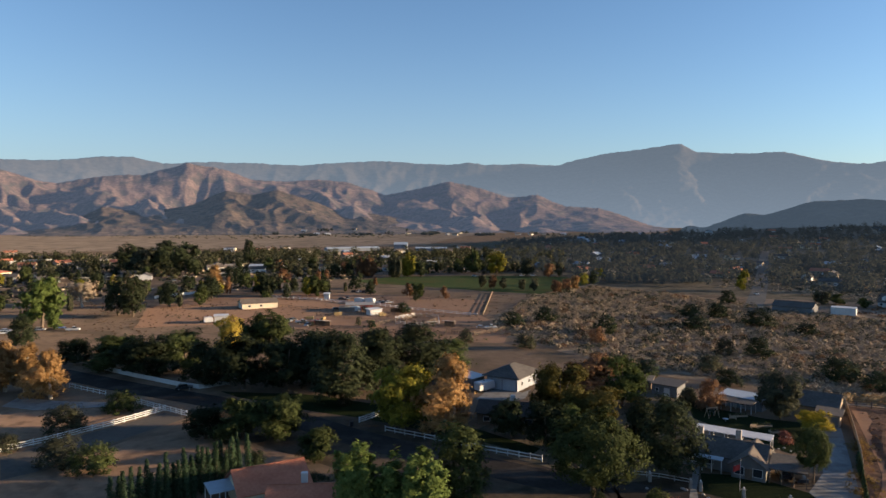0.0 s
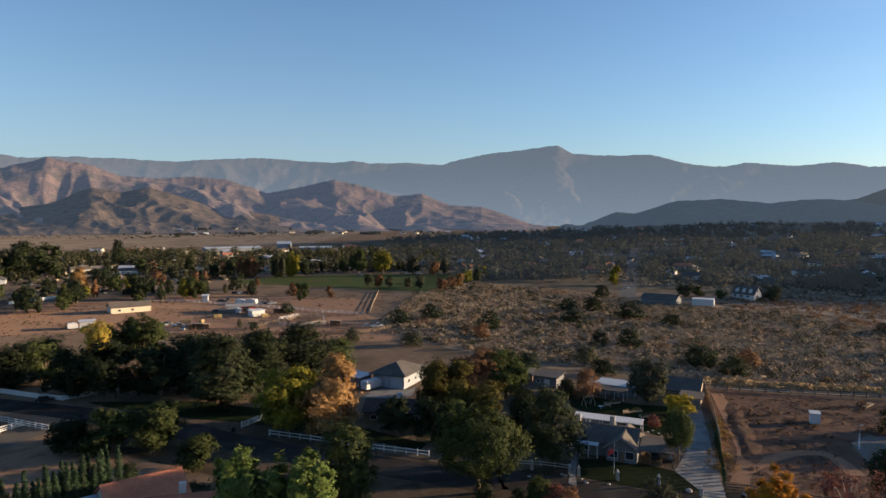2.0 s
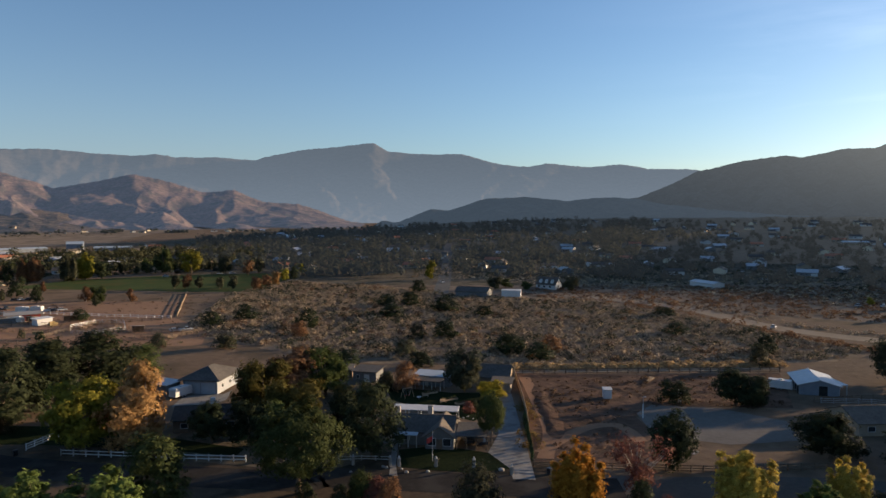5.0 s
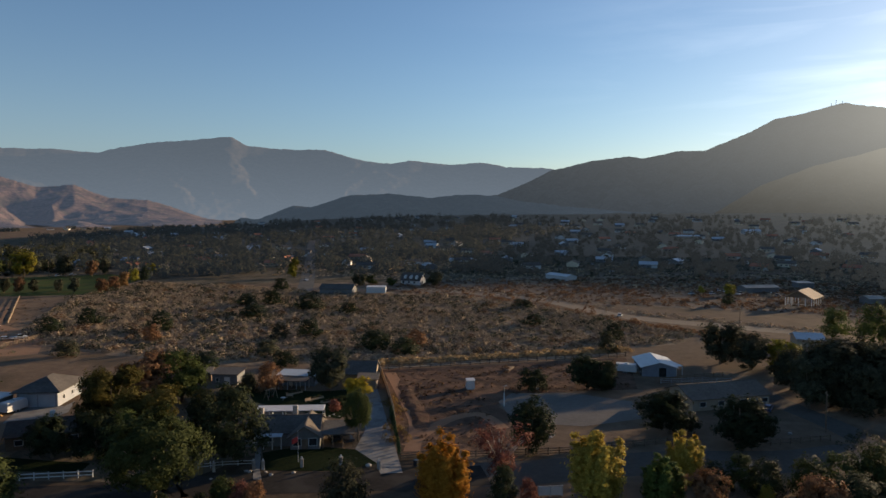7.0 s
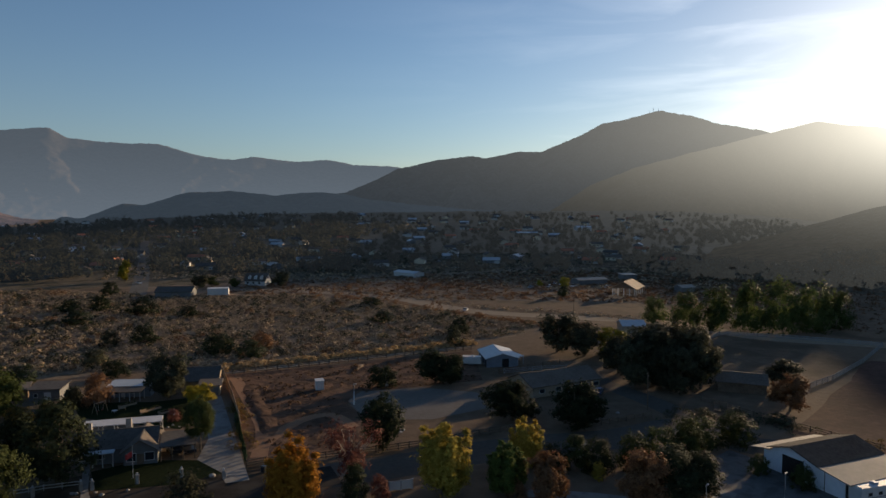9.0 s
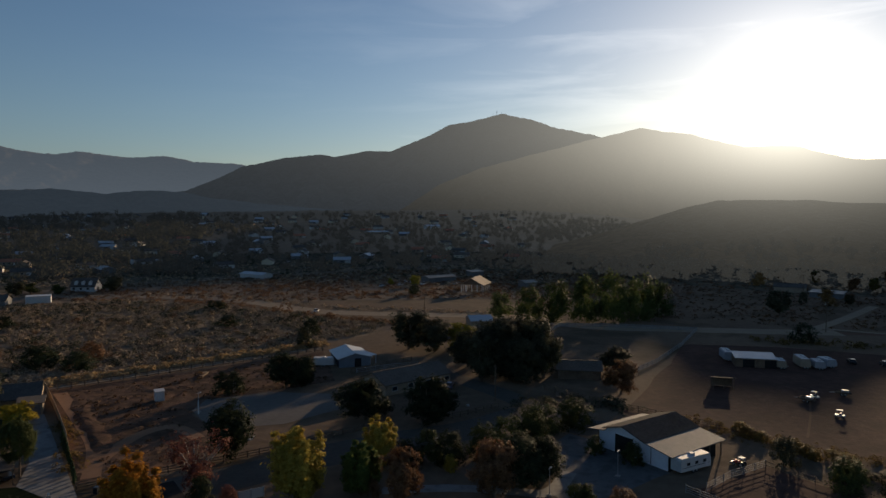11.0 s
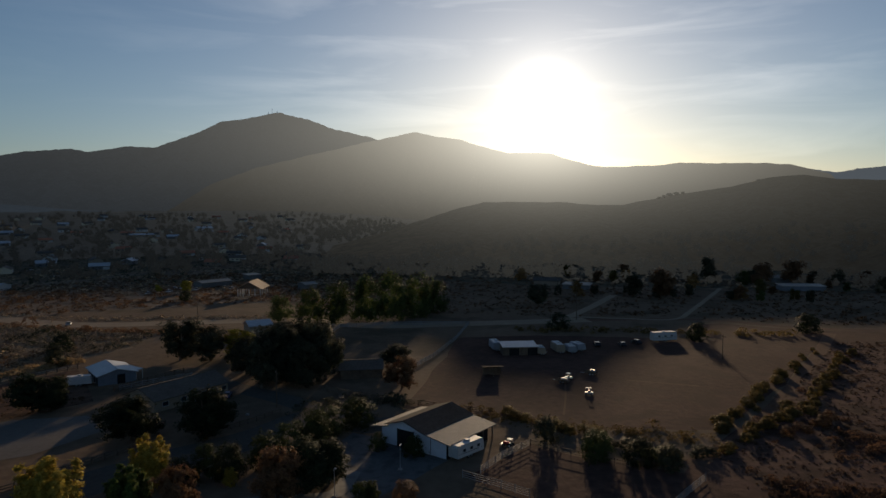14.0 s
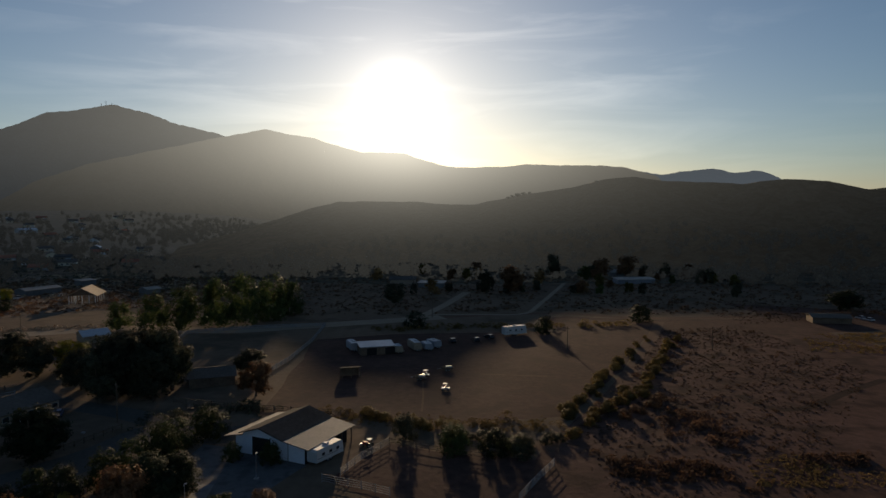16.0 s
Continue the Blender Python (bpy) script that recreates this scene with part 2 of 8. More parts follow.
M_BARK = surface("bark", (0.10, 0.075, 0.055), (0.22, 0.17, 0.13), 3.0, 0.5, 0.95, 0.03)
M_BARK_PALE = surface("pale_bark", (0.30, 0.25, 0.20), (0.46, 0.40, 0.33), 2.0, 0.5, 0.9, 0.02)
LEAF = {
    "green": foliage("green_leaves", (0.035, 0.046, 0.016), (0.077, 0.090, 0.033), 0.24, cut=5.0),
    "bright": foliage("bright_green_leaves", (0.060, 0.085, 0.022), (0.116, 0.150, 0.042), 0.24, cut=5.0),
    "dark": foliage("dark_green_leaves", (0.020, 0.027, 0.015), (0.047, 0.056, 0.027), 0.24, cut=5.0),
    "pine": foliage("pine_needles", (0.021, 0.026, 0.013), (0.049, 0.057, 0.028), 0.24, cut=5.0),
    "olive": foliage("olive_leaves", (0.036, 0.038, 0.025), (0.082, 0.082, 0.048), 0.24, cut=5.0),
    "yellow": foliage("yellow_leaves", (0.28, 0.205, 0.036), (0.50, 0.385, 0.080), 0.34, cut=5.0),
    "mellow": foliage("mellow_olive_leaves", (0.062, 0.055, 0.016), (0.132, 0.110, 0.033), 0.24, cut=5.0),
    "fresh": foliage("fresh_green_leaves", (0.046, 0.062, 0.019), (0.094, 0.117, 0.040), 0.36, cut=5.0),
    "gold": foliage("golden_green_leaves", (0.20, 0.165, 0.02), (0.36, 0.28, 0.035), 0.22, cut=5.0),
    "lime": foliage("yellow_green_leaves", (0.13, 0.13, 0.02), (0.26, 0.22, 0.035), 0.22, cut=5.0),
    "orange": foliage("orange_leaves", (0.215, 0.122, 0.048), (0.360, 0.215, 0.090), 0.24, cut=5.0),
    "amber": foliage("amber_leaves", (0.31, 0.135, 0.018), (0.50, 0.235, 0.036), 0.32, cut=5.0),
    "rust": foliage("rust_leaves", (0.11, 0.06, 0.035), (0.22, 0.12, 0.06), 0.22, cut=5.0),
    "red": foliage("red_brown_leaves", (0.12, 0.05, 0.04), (0.22, 0.095, 0.07), 0.22, cut=5.0),
    "twig": foliage("bare_twigs", (0.22, 0.17, 0.12), (0.36, 0.28, 0.19), 0.1, cut=5.0),
    "brush": foliage("golden_brush_leaves", (0.100, 0.074, 0.028), (0.260, 0.180, 0.062), 0.45),
    "cypress": foliage("cypress_leaves", (0.025, 0.043, 0.026), (0.053, 0.082, 0.040), 0.24, cut=5.0),
}
M_SCRUB = foliage("dry_scrub", (0.180, 0.132, 0.086), (0.520, 0.395, 0.262), 0.07, 0.9)
M_GRASS_GOLD = foliage("golden_dry_grass", (0.30, 0.20, 0.10), (0.52, 0.37, 0.20), 0.3, 0.9)
M_TUFT = foliage("brown_tufts", (0.075, 0.045, 0.029), (0.160, 0.101, 0.062), 0.2, 0.9)
M_BUSH_GOLD = foliage("golden_brush", (0.13, 0.088, 0.035), (0.24, 0.160, 0.060), 0.3, 0.9, cut=6.0)
M_BROWNBRUSH = foliage("brown_brush", (0.076, 0.044, 0.030), (0.145, 0.086, 0.056), 0.34, 0.9, cut=6.0)
M_WOODS_GREEN = foliage("valley_foliage", (0.042, 0.046, 0.024), (0.092, 0.088, 0.046), 0.2)
# Far leaves emit painted haze; the dusk trees share this material.
M_WOODS = foliage("foliage_haze_glow", (0.030, 0.035, 0.026), (0.074, 0.070, 0.048), 0.4, glow=(0.006, 0.0085, 0.012), veil=0.85)
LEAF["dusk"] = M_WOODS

M_WHITE = surface("white_paint", (0.454, 0.454, 0.447), (0.531, 0.531, 0.518), 0.8, 0.15, 0.6, 0.004)
# Blue of skylit shade is put into these two whites.
M_PALEBLUE = surface("shade_blue_white_siding", (0.25, 0.265, 0.29), (0.32, 0.335, 0.36), 0.9, 0.15, 0.7, 0.004)
M_BARNWHITE = surface("skylit_barn_white", (0.56, 0.60, 0.66), (0.68, 0.72, 0.77), 0.9, 0.15, 0.7, 0.004)
M_PAVE = surface("worn_grey_pavement", (0.092, 0.090, 0.088), (0.140, 0.136, 0.130), 0.9, 0.12, 0.9, 0.02, c3=(0.078, 0.074, 0.070))
M_FENCEWHITE = surface("white_fence_paint", (0.52, 0.52, 0.505), (0.62, 0.62, 0.60), 0.9, 0.15, 0.6, 0.004)
M_CREAM = surface("cream_stucco", (0.55, 0.47, 0.34), (0.66, 0.57, 0.43), 0.9, 0.12, 0.9, 0.01)
M_GREYWALL = surface("grey_siding", (0.125, 0.125, 0.126), (0.180, 0.180, 0.180), 0.8, 0.15, 0.8, 0.01)
M_BLUEWALL = surface("blue_grey_siding", (0.15, 0.17, 0.20), (0.22, 0.24, 0.27), 0.8, 0.15, 0.75, 0.01)
M_TANWALL = surface("tan_stucco", (0.270, 0.210, 0.150), (0.345, 0.277, 0.210), 0.8, 0.15, 0.9, 0.01)
M_REDWALL = surface("red_barn_boards", (0.22, 0.045, 0.035), (0.34, 0.08, 0.055), 0.9, 0.15, 0.85, 0.01)
M_SHINGLE = surface("grey_shingles", (0.066, 0.058, 0.051), (0.118, 0.104, 0.092), 1.6, 0.2, 0.9, 0.03)
M_SHINGLE_DARK = surface("dark_shingles", (0.048, 0.045, 0.043), (0.085, 0.078, 0.072), 1.6, 0.2, 0.95, 0.03)
M_SHINGLE_BROWN = surface("brown_shingles", (0.098, 0.079, 0.064), (0.165, 0.135, 0.109), 1.6, 0.2, 0.9, 0.03)
M_SHINGLE_TAN = surface("tan_shingles", (0.30, 0.23, 0.16), (0.42, 0.33, 0.24), 1.6, 0.2, 0.9, 0.03)
M_TILE = surface("terracotta_tiles", (0.33, 0.115, 0.065), (0.48, 0.19, 0.11), 2.0, 0.2, 0.85, 0.04)
M_METALROOF = surface("metal_roofing", (0.375, 0.390, 0.413), (0.480, 0.495, 0.510), 0.8, 0.1, 0.45, 0.006, 0.3)
M_WHITEROOF = surface("white_roofing", (0.448, 0.448, 0.455), (0.541, 0.541, 0.541), 0.8, 0.1, 0.6, 0.004)
M_RUSTROOF = surface("weathered_metal_roofing", (0.252, 0.222, 0.186), (0.336, 0.300, 0.258), 0.9, 0.2, 0.6, 0.01)
M_LEANTO = surface("dull_metal_roofing", (0.165, 0.150, 0.130), (0.225, 0.205, 0.180), 0.9, 0.2, 0.7, 0.01)
M_PATIO = surface("blue_white_patio_cover", (0.330, 0.375, 0.410), (0.400, 0.440, 0.475), 0.8, 0.2, 0.6, 0.004)
M_GLASS = surface("window_glass", (0.02, 0.022, 0.025), (0.04, 0.045, 0.05), 0.5, 0.1, 0.08)
# Near-black panel colour that stands in for the shade inside doorways.
M_DARK = surface("shade_dark_panel", (0.012, 0.012, 0.012), (0.03, 0.028, 0.026), 0.8, 0.2, 0.9)
M_WOODFENCE = surface("weathered_wood", (0.10, 0.07, 0.05), (0.20, 0.145, 0.10), 2.0, 0.3, 0.9, 0.01)
M_WOODPALE = surface("pale_wood", (0.32, 0.23, 0.15), (0.44, 0.33, 0.22), 2.0, 0.3, 0.9, 0.01)
M_STEEL = surface("galvanised_steel", (0.30, 0.30, 0.31), (0.44, 0.44, 0.45), 1.5, 0.3, 0.5, 0.0, 0.6)
M_RAILGREY = surface("grey_pipe_rail", (0.20, 0.195, 0.19), (0.29, 0.28, 0.27), 1.5, 0.3, 0.8)
M_RUBBER = surface("rubber", (0.018, 0.018, 0.018), (0.035, 0.035, 0.035), 3.0, 0.5, 0.85)
M_STONE = surface("pale_stone", (0.24, 0.22, 0.20), (0.38, 0.35, 0.31), 2.0, 0.3, 0.9, 0.03)
M_CARDARK = surface("dark_car_paint", (0.02, 0.022, 0.026), (0.035, 0.036, 0.04), 0.5, 0.1, 0.3)
M_CARSILVER = surface("silver_car_paint", (0.42, 0.43, 0.45), (0.50, 0.51, 0.53), 0.5, 0.1, 0.3, 0.0, 0.3)
M_CARBLUE = surface("blue_car_paint", (0.03, 0.05, 0.13), (0.05, 0.08, 0.18), 0.5, 0.1, 0.3)
M_REDPAINT = surface("red_paint", (0.35, 0.03, 0.03), (0.50, 0.06, 0.05), 1.0, 0.2, 0.6)


# ---- mesh helpers ----
def mesh_object(name, verts, faces, material, parent=None, label="", smooth=False):
    me = bpy.data.meshes.new(name)
    me.from_pydata(verts, [], faces)
    me.materials.append(material)
    if smooth:
        me.polygons.foreach_set("use_smooth", [True] * len(me.polygons))
    ob = new(name, me)
    ob.parent = parent
    return tagged(ob, label)


def part(name, bm, material, parent, label=""):
    me = bpy.data.meshes.new(name)
    bmesh.ops.recalc_face_normals(bm, faces=bm.faces)
    bm.to_mesh(me)
    bm.free()
    me.materials.append(material)
    ob = new(name, me)
    ob.parent = parent
    return tagged(ob, label)


def thing(name, x, y, turn=0.0, z=0.0):
    ob = new(name)
    ob.matrix_basis = pose(x, y, z, 0, 0, turn)
    return ob


def box(bm, x0, x1, y0, y1, z0, z1, bevel=0.0):
    v = [bm.verts.new(p) for p in ((x0, y0, z0), (x1, y0, z0), (x1, y1, z0), (x0, y1, z0), (x0, y0, z1), (x1, y0, z1), (x1, y1, z1), (x0, y1, z1))]
    fs = [bm.faces.new([v[i] for i in f]) for f in ((3, 2, 1, 0), (4, 5, 6, 7), (0, 1, 5, 4), (1, 2, 6, 5), (2, 3, 7, 6), (3, 0, 4, 7))]
    if bevel:
        es = {e for f in fs for e in f.edges}
        bmesh.ops.bevel(bm, geom=list(es), offset=bevel, segments=1, affect="EDGES", profile=0.5)


def boxed(*a, bevel=0.0):
    bm = bmesh.new()
    box(bm, *a, bevel=bevel)
    return bm


def tube(bm, p, q, r0, r1, n=6):
    p, q = Vector(p), Vector(q)
    d = (q - p).normalized()
    a = d.orthogonal().normalized()
    b = d.cross(a)
    ring = [[bm.verts.new(c + (a * math.cos(2 * math.pi * i / n) + b * math.sin(2 * math.pi * i / n)) * r) for i in range(n)] for c, r in ((p, r0), (q, r1))]
    for i in range(n):
        bm.faces.new((ring[0][i], ring[0][(i + 1) % n], ring[1][(i + 1) % n], ring[1][i]))
    bm.faces.new(ring[0][::-1])
    bm.faces.new(ring[1])


def tubed(*a, **k):
    bm = bmesh.new()
    tube(bm, *a, **k)
    return bm


def prism(bm, section, axis, a, b):
    """A closed outline (u, z) pushed from a to b along axis x or y."""
    put = (lambda u, z, w: (w, u, z)) if axis == "x" else (lambda u, z, w: (u, w, z))
    r = [[bm.verts.new(put(u, z, w)) for u, z in section] for w in (a, b)]
    n = len(section)
    for i in range(n):
        bm.faces.new((r[0][i], r[0][(i + 1) % n], r[1][(i + 1) % n], r[1][i]))
    bm.faces.new(r[0])
    bm.faces.new(r[1][::-1])


# ---- ground and hills ----
def sheet(name, points, z, material, label, category="ground", soft=0.0):
    """A flat piece of ground in the given outline, its edge wavering by soft metres."""
    pts = []
    n = len(points)
    for i in range(n):
        a, b = Vector(points[i]), Vector(points[(i + 1) % n])
        k = max(1, int((b - a).length / 6)) if soft else 1
        for j in range(k):
            p = a.lerp(b, j / k)
            if soft:
                w = noise.noise_vector((p.x * 0.11, p.y * 0.11, z * 40))
                p = p + Vector((w.x, w.y)) * soft
            pts.append(p)
    bm = bmesh.new()
    f = bm.faces.new([bm.verts.new((p.x, p.y, z)) for p in pts])
    if f.normal.z < 0:
        f.normal_flip()
    bmesh.ops.triangulate(bm, faces=[f])
    ob = part(name, bm, material, None)
    return tagged(ob, label, category, kind="structure")


def strip(name, points, width, z, material, label, category="road"):
    """A road or path of one width along a smooth line."""
    pts = [Vector(p) for p in points]
    line = []
    for i in range(len(pts) - 1):
        p0, p1, p2, p3 = pts[max(i - 1, 0)], pts[i], pts[i + 1], pts[min(i + 2, len(pts) - 1)]
        for j in range(8):
            t = j / 8
            line.append(0.5 * (2 * p1 + (p2 - p0) * t + (2 * p0 - 5 * p1 + 4 * p2 - p3) * t * t + (3 * p1 - p0 - 3 * p2 + p3) * t ** 3))
    line.append(pts[-1])
    v, f = [], []
    for i, p in enumerate(line):
        d = (line[min(i + 1, len(line) - 1)] - line[max(i - 1, 0)]).normalized()
        nrm = Vector((-d.y, d.x))
        w = width / 2 * (1 + 0.06 * noise.noise((p.x * 0.2, p.y * 0.2, 3)))
        e, g = p + nrm * w, p - nrm * w
        v += [(*e, z + ground_z(*e) + (0.4 if p.length > 600 else 0)), (*g, z + ground_z(*g) + (0.4 if p.length > 600 else 0))]
        if i:
            f.append((2 * i - 2, 2 * i - 1, 2 * i + 1, 2 * i))
    return tagged(mesh_object(name, v, f, material), label, category, kind="structure")


rings = [0, 30, 60, 100, 150, 220, 320, 460, 650, 900, 1300, 1900, 2700, 3800, 4900]
gv, gf = [(0, 0, 0)], []
SEG = 96
for k, r in enumerate(rings[1:]):
    for i in range(SEG):
        a = 2 * math.pi * i / SEG
        gv.append((r * math.sin(a), r * math.cos(a), 0.0))
for i in range(SEG):
    gf.append((0, 1 + (i + 1) % SEG, 1 + i))
    for k in range(len(rings) - 2):
        a, b = 1 + k * SEG, 1 + (k + 1) * SEG
        gf.append((a + i, a + (i + 1) % SEG, b + (i + 1) % SEG, b + i))
tagged(mesh_object("ground", gv, gf, M_GROUND), "dry tan valley floor of bare earth", "ground", kind="structure")


HILLS = []


def ground_z(x, y):
    """The height of the land at a place."""
    z = 0.0
    for t in HILLS:
        hit = t.ray_cast(Vector((x, y, 2000)), Vector((0, 0, -1)))[0]
        if hit:
            z = max(z, hit.z)
    return z


def hills(name, crest, r0, front, back, material, label, seed, gully=0.22, spur=260.0, step=0.14, slant=0.0, broad=False, rows_f=34, grain=0.03, swell=1.25):
    """A range of hills round the valley. crest: (bearing, degrees above the eye's level 48 m up) along its skyline; r0: its distance, or (bearing, distance) rows."""
    rows_r = r0 if isinstance(r0, list) else [(0, r0)]
    r_mean = sum(q[1] for q in rows_r) / len(rows_r)
    az = np.arange(crest[0][0], crest[-1][0] + step / 2, step)
    h = np.interp(az, [c[0] for c in crest], [c[1] for c in crest])
    h = np.convolve(np.pad(h, 2, "edge"), (0.1, 0.2, 0.4, 0.2, 0.1), "valid")
    w9 = int(3.0 / step)
    low = np.convolve(np.pad(h, w9, "edge"), np.full(2 * w9 + 1, 1 / (2 * w9 + 1)), "valid") if broad else h
    rows_b = 8
    v, f = [], []
    for i, a in enumerate(az):
        s_a, c_a = math.sin(radians(a)), math.cos(radians(a))
        arc = radians(a) * r_mean
        rc = float(np.interp(a, [q[0] for q in rows_r], [q[1] for q in rows_r])) * (1 + 0.03 * noise.noise((arc / 700.0, seed + 7.0, 0)))
        ripple = 0.05 * noise.fractal((arc / 90.0, seed, 0.3), 1.0, 2.0, 4) + 0.05 * noise.noise((arc / 16.0, seed, 4.3))
        h_top, h_low = [48 + rc * math.tan(radians(q)) for q in (h[i], low[i])]
        tuft = rc * radians(ripple)
        for k in range(rows_f + rows_b + 1):
            if k <= rows_f:
                s = k / rows_f
                hh = h_low + (h_top - h_low) * s ** 4
                r = rc - front * (1 - s)
                bend = 0.35 * spur * noise.noise((arc / spur, r / spur, seed + 1.7))
                n1 = abs(noise.noise(((arc + slant * (1 - s) + bend) / spur, s * 0.7, seed + 3.3)))
                n2 = abs(noise.noise(((arc + slant * (1 - s) * 0.6 + bend * 0.6) / (spur * 0.36), r / (spur * 0.75), seed + 5.1)))
                n3 = abs(noise.noise(((arc + bend * 0.3) / (spur * 0.14), r / (spur * 0.24), seed + 7.7)))
                g2 = noise.fractal((arc / 45.0, r / 45.0, seed + 9.0), 1.0, 2.0, 4)
                rise = s ** swell
                mid = (s * (1 - s)) * 4
                fall = 1 - (1 - mid) ** 2
                z = hh * (rise - gully * fall * (1.5 * n1 * mid + 0.75 * n2 + 0.30 * n3) + grain * mid * g2)
                z = z - 4 * (1 - s) ** 4 + tuft * s ** 12
            else:
                s, hh = (k - rows_f) / rows_b, h_top
                r, z = rc + back * s, hh * (1 - s) ** 1.3 - 3 * s + tuft * (1 - s) ** 6
            v.append((r * s_a, r * c_a, z))
    w = rows_f + rows_b + 1
    for i in range(len(az) - 1):
        for k in range(w - 1):
            f.append((i * w + k, (i + 1) * w + k, (i + 1) * w + k + 1, i * w + k + 1))
    HILLS.append(BVHTree.FromPolygons(v, f))
    return tagged(mesh_object(name, v, f, material, smooth=True), label, "hills", kind="structure")


# Ranges and hills whose materials emit their own haze.
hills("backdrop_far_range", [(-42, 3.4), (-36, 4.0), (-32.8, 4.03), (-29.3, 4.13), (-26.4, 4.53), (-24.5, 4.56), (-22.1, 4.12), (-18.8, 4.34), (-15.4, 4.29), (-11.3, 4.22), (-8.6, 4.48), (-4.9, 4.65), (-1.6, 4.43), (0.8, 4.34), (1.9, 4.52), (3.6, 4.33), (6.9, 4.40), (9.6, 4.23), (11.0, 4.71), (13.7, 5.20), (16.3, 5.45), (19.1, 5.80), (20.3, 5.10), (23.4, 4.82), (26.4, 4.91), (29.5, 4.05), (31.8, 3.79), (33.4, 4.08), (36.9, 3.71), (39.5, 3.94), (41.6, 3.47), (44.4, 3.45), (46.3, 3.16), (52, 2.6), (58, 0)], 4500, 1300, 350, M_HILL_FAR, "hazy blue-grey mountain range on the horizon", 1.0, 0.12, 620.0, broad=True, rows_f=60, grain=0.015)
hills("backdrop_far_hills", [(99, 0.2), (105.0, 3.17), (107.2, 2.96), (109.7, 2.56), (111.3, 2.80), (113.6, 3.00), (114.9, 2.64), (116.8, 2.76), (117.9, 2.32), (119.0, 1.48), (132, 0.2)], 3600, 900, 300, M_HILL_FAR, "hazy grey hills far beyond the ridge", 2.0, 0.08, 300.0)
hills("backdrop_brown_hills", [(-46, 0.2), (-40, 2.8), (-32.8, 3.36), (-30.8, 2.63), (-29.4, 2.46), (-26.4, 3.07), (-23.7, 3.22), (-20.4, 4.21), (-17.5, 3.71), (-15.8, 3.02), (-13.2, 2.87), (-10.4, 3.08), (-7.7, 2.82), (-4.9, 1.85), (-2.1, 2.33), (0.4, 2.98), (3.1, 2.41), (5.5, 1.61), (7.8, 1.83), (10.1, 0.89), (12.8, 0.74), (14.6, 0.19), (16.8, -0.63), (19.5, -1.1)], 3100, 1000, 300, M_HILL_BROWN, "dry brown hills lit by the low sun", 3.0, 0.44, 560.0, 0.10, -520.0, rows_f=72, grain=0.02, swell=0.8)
hills("backdrop_foothills", [(-33, -1.2), (-29.1, -0.29), (-27.6, 0.20), (-26.5, 0.71), (-23.8, 0.38), (-20.5, 0.83), (-17.6, 2.10), (-15.4, 1.80), (-13.6, 2.18), (-10.9, 1.37), (-8.2, 0.21), (-6.3, 0.35), (-4.0, -0.07), (-1.1, -1.12)], 2500, 620, 240, M_FOOTHILL, "lower brown foothills darkened with shade", 4.0, 0.34, 330.0, 0.08, -300.0, rows_f=80, grain=0.02, swell=0.75)
# From here on the hills glow with painted haze, the nearer valley slope too.
hills("backdrop_dark_foothill", [(18.4, -1.53), (19.7, -0.64), (21.0, -0.82), (23.7, 0.28), (25.3, 0.23), (28.5, 1.17), (31.8, 1.32), (35.3, 0.95), (37.4, 1.28), (40.3, 1.18), (42.6, 0.71), (46.3, 0.24), (50.8, -0.12), (56.0, -0.47), (60.5, -0.89), (64, -1.4)], [(12, 1650), (38, 1700), (52, 1800), (64, 1900)], 520, 350, M_HILL_DARK, "scrub-covered foothill with evening shade in its dark colour", 5.0, 0.30, 300.0, rows_f=50)
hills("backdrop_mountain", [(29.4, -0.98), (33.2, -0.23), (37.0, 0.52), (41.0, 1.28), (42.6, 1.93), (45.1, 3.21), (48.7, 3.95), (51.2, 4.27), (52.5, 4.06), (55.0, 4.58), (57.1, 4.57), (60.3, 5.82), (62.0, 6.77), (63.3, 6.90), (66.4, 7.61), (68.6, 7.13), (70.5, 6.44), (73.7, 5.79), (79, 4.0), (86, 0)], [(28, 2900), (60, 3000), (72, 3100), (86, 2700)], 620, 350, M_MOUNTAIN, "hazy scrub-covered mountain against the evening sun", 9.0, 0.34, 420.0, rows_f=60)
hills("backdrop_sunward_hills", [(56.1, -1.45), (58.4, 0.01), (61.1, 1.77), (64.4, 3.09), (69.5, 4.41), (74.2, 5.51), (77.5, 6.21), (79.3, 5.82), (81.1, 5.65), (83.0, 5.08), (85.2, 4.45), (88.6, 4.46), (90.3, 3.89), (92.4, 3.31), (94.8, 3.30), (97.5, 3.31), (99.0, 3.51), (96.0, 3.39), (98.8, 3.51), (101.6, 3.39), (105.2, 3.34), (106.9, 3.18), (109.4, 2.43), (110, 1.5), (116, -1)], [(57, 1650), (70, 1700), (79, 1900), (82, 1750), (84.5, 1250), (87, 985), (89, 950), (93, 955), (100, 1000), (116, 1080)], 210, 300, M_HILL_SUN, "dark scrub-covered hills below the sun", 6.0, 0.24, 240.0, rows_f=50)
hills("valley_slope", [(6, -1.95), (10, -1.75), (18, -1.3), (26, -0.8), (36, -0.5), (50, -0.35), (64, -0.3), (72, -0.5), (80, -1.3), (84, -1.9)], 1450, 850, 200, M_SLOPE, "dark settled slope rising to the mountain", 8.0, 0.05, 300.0)
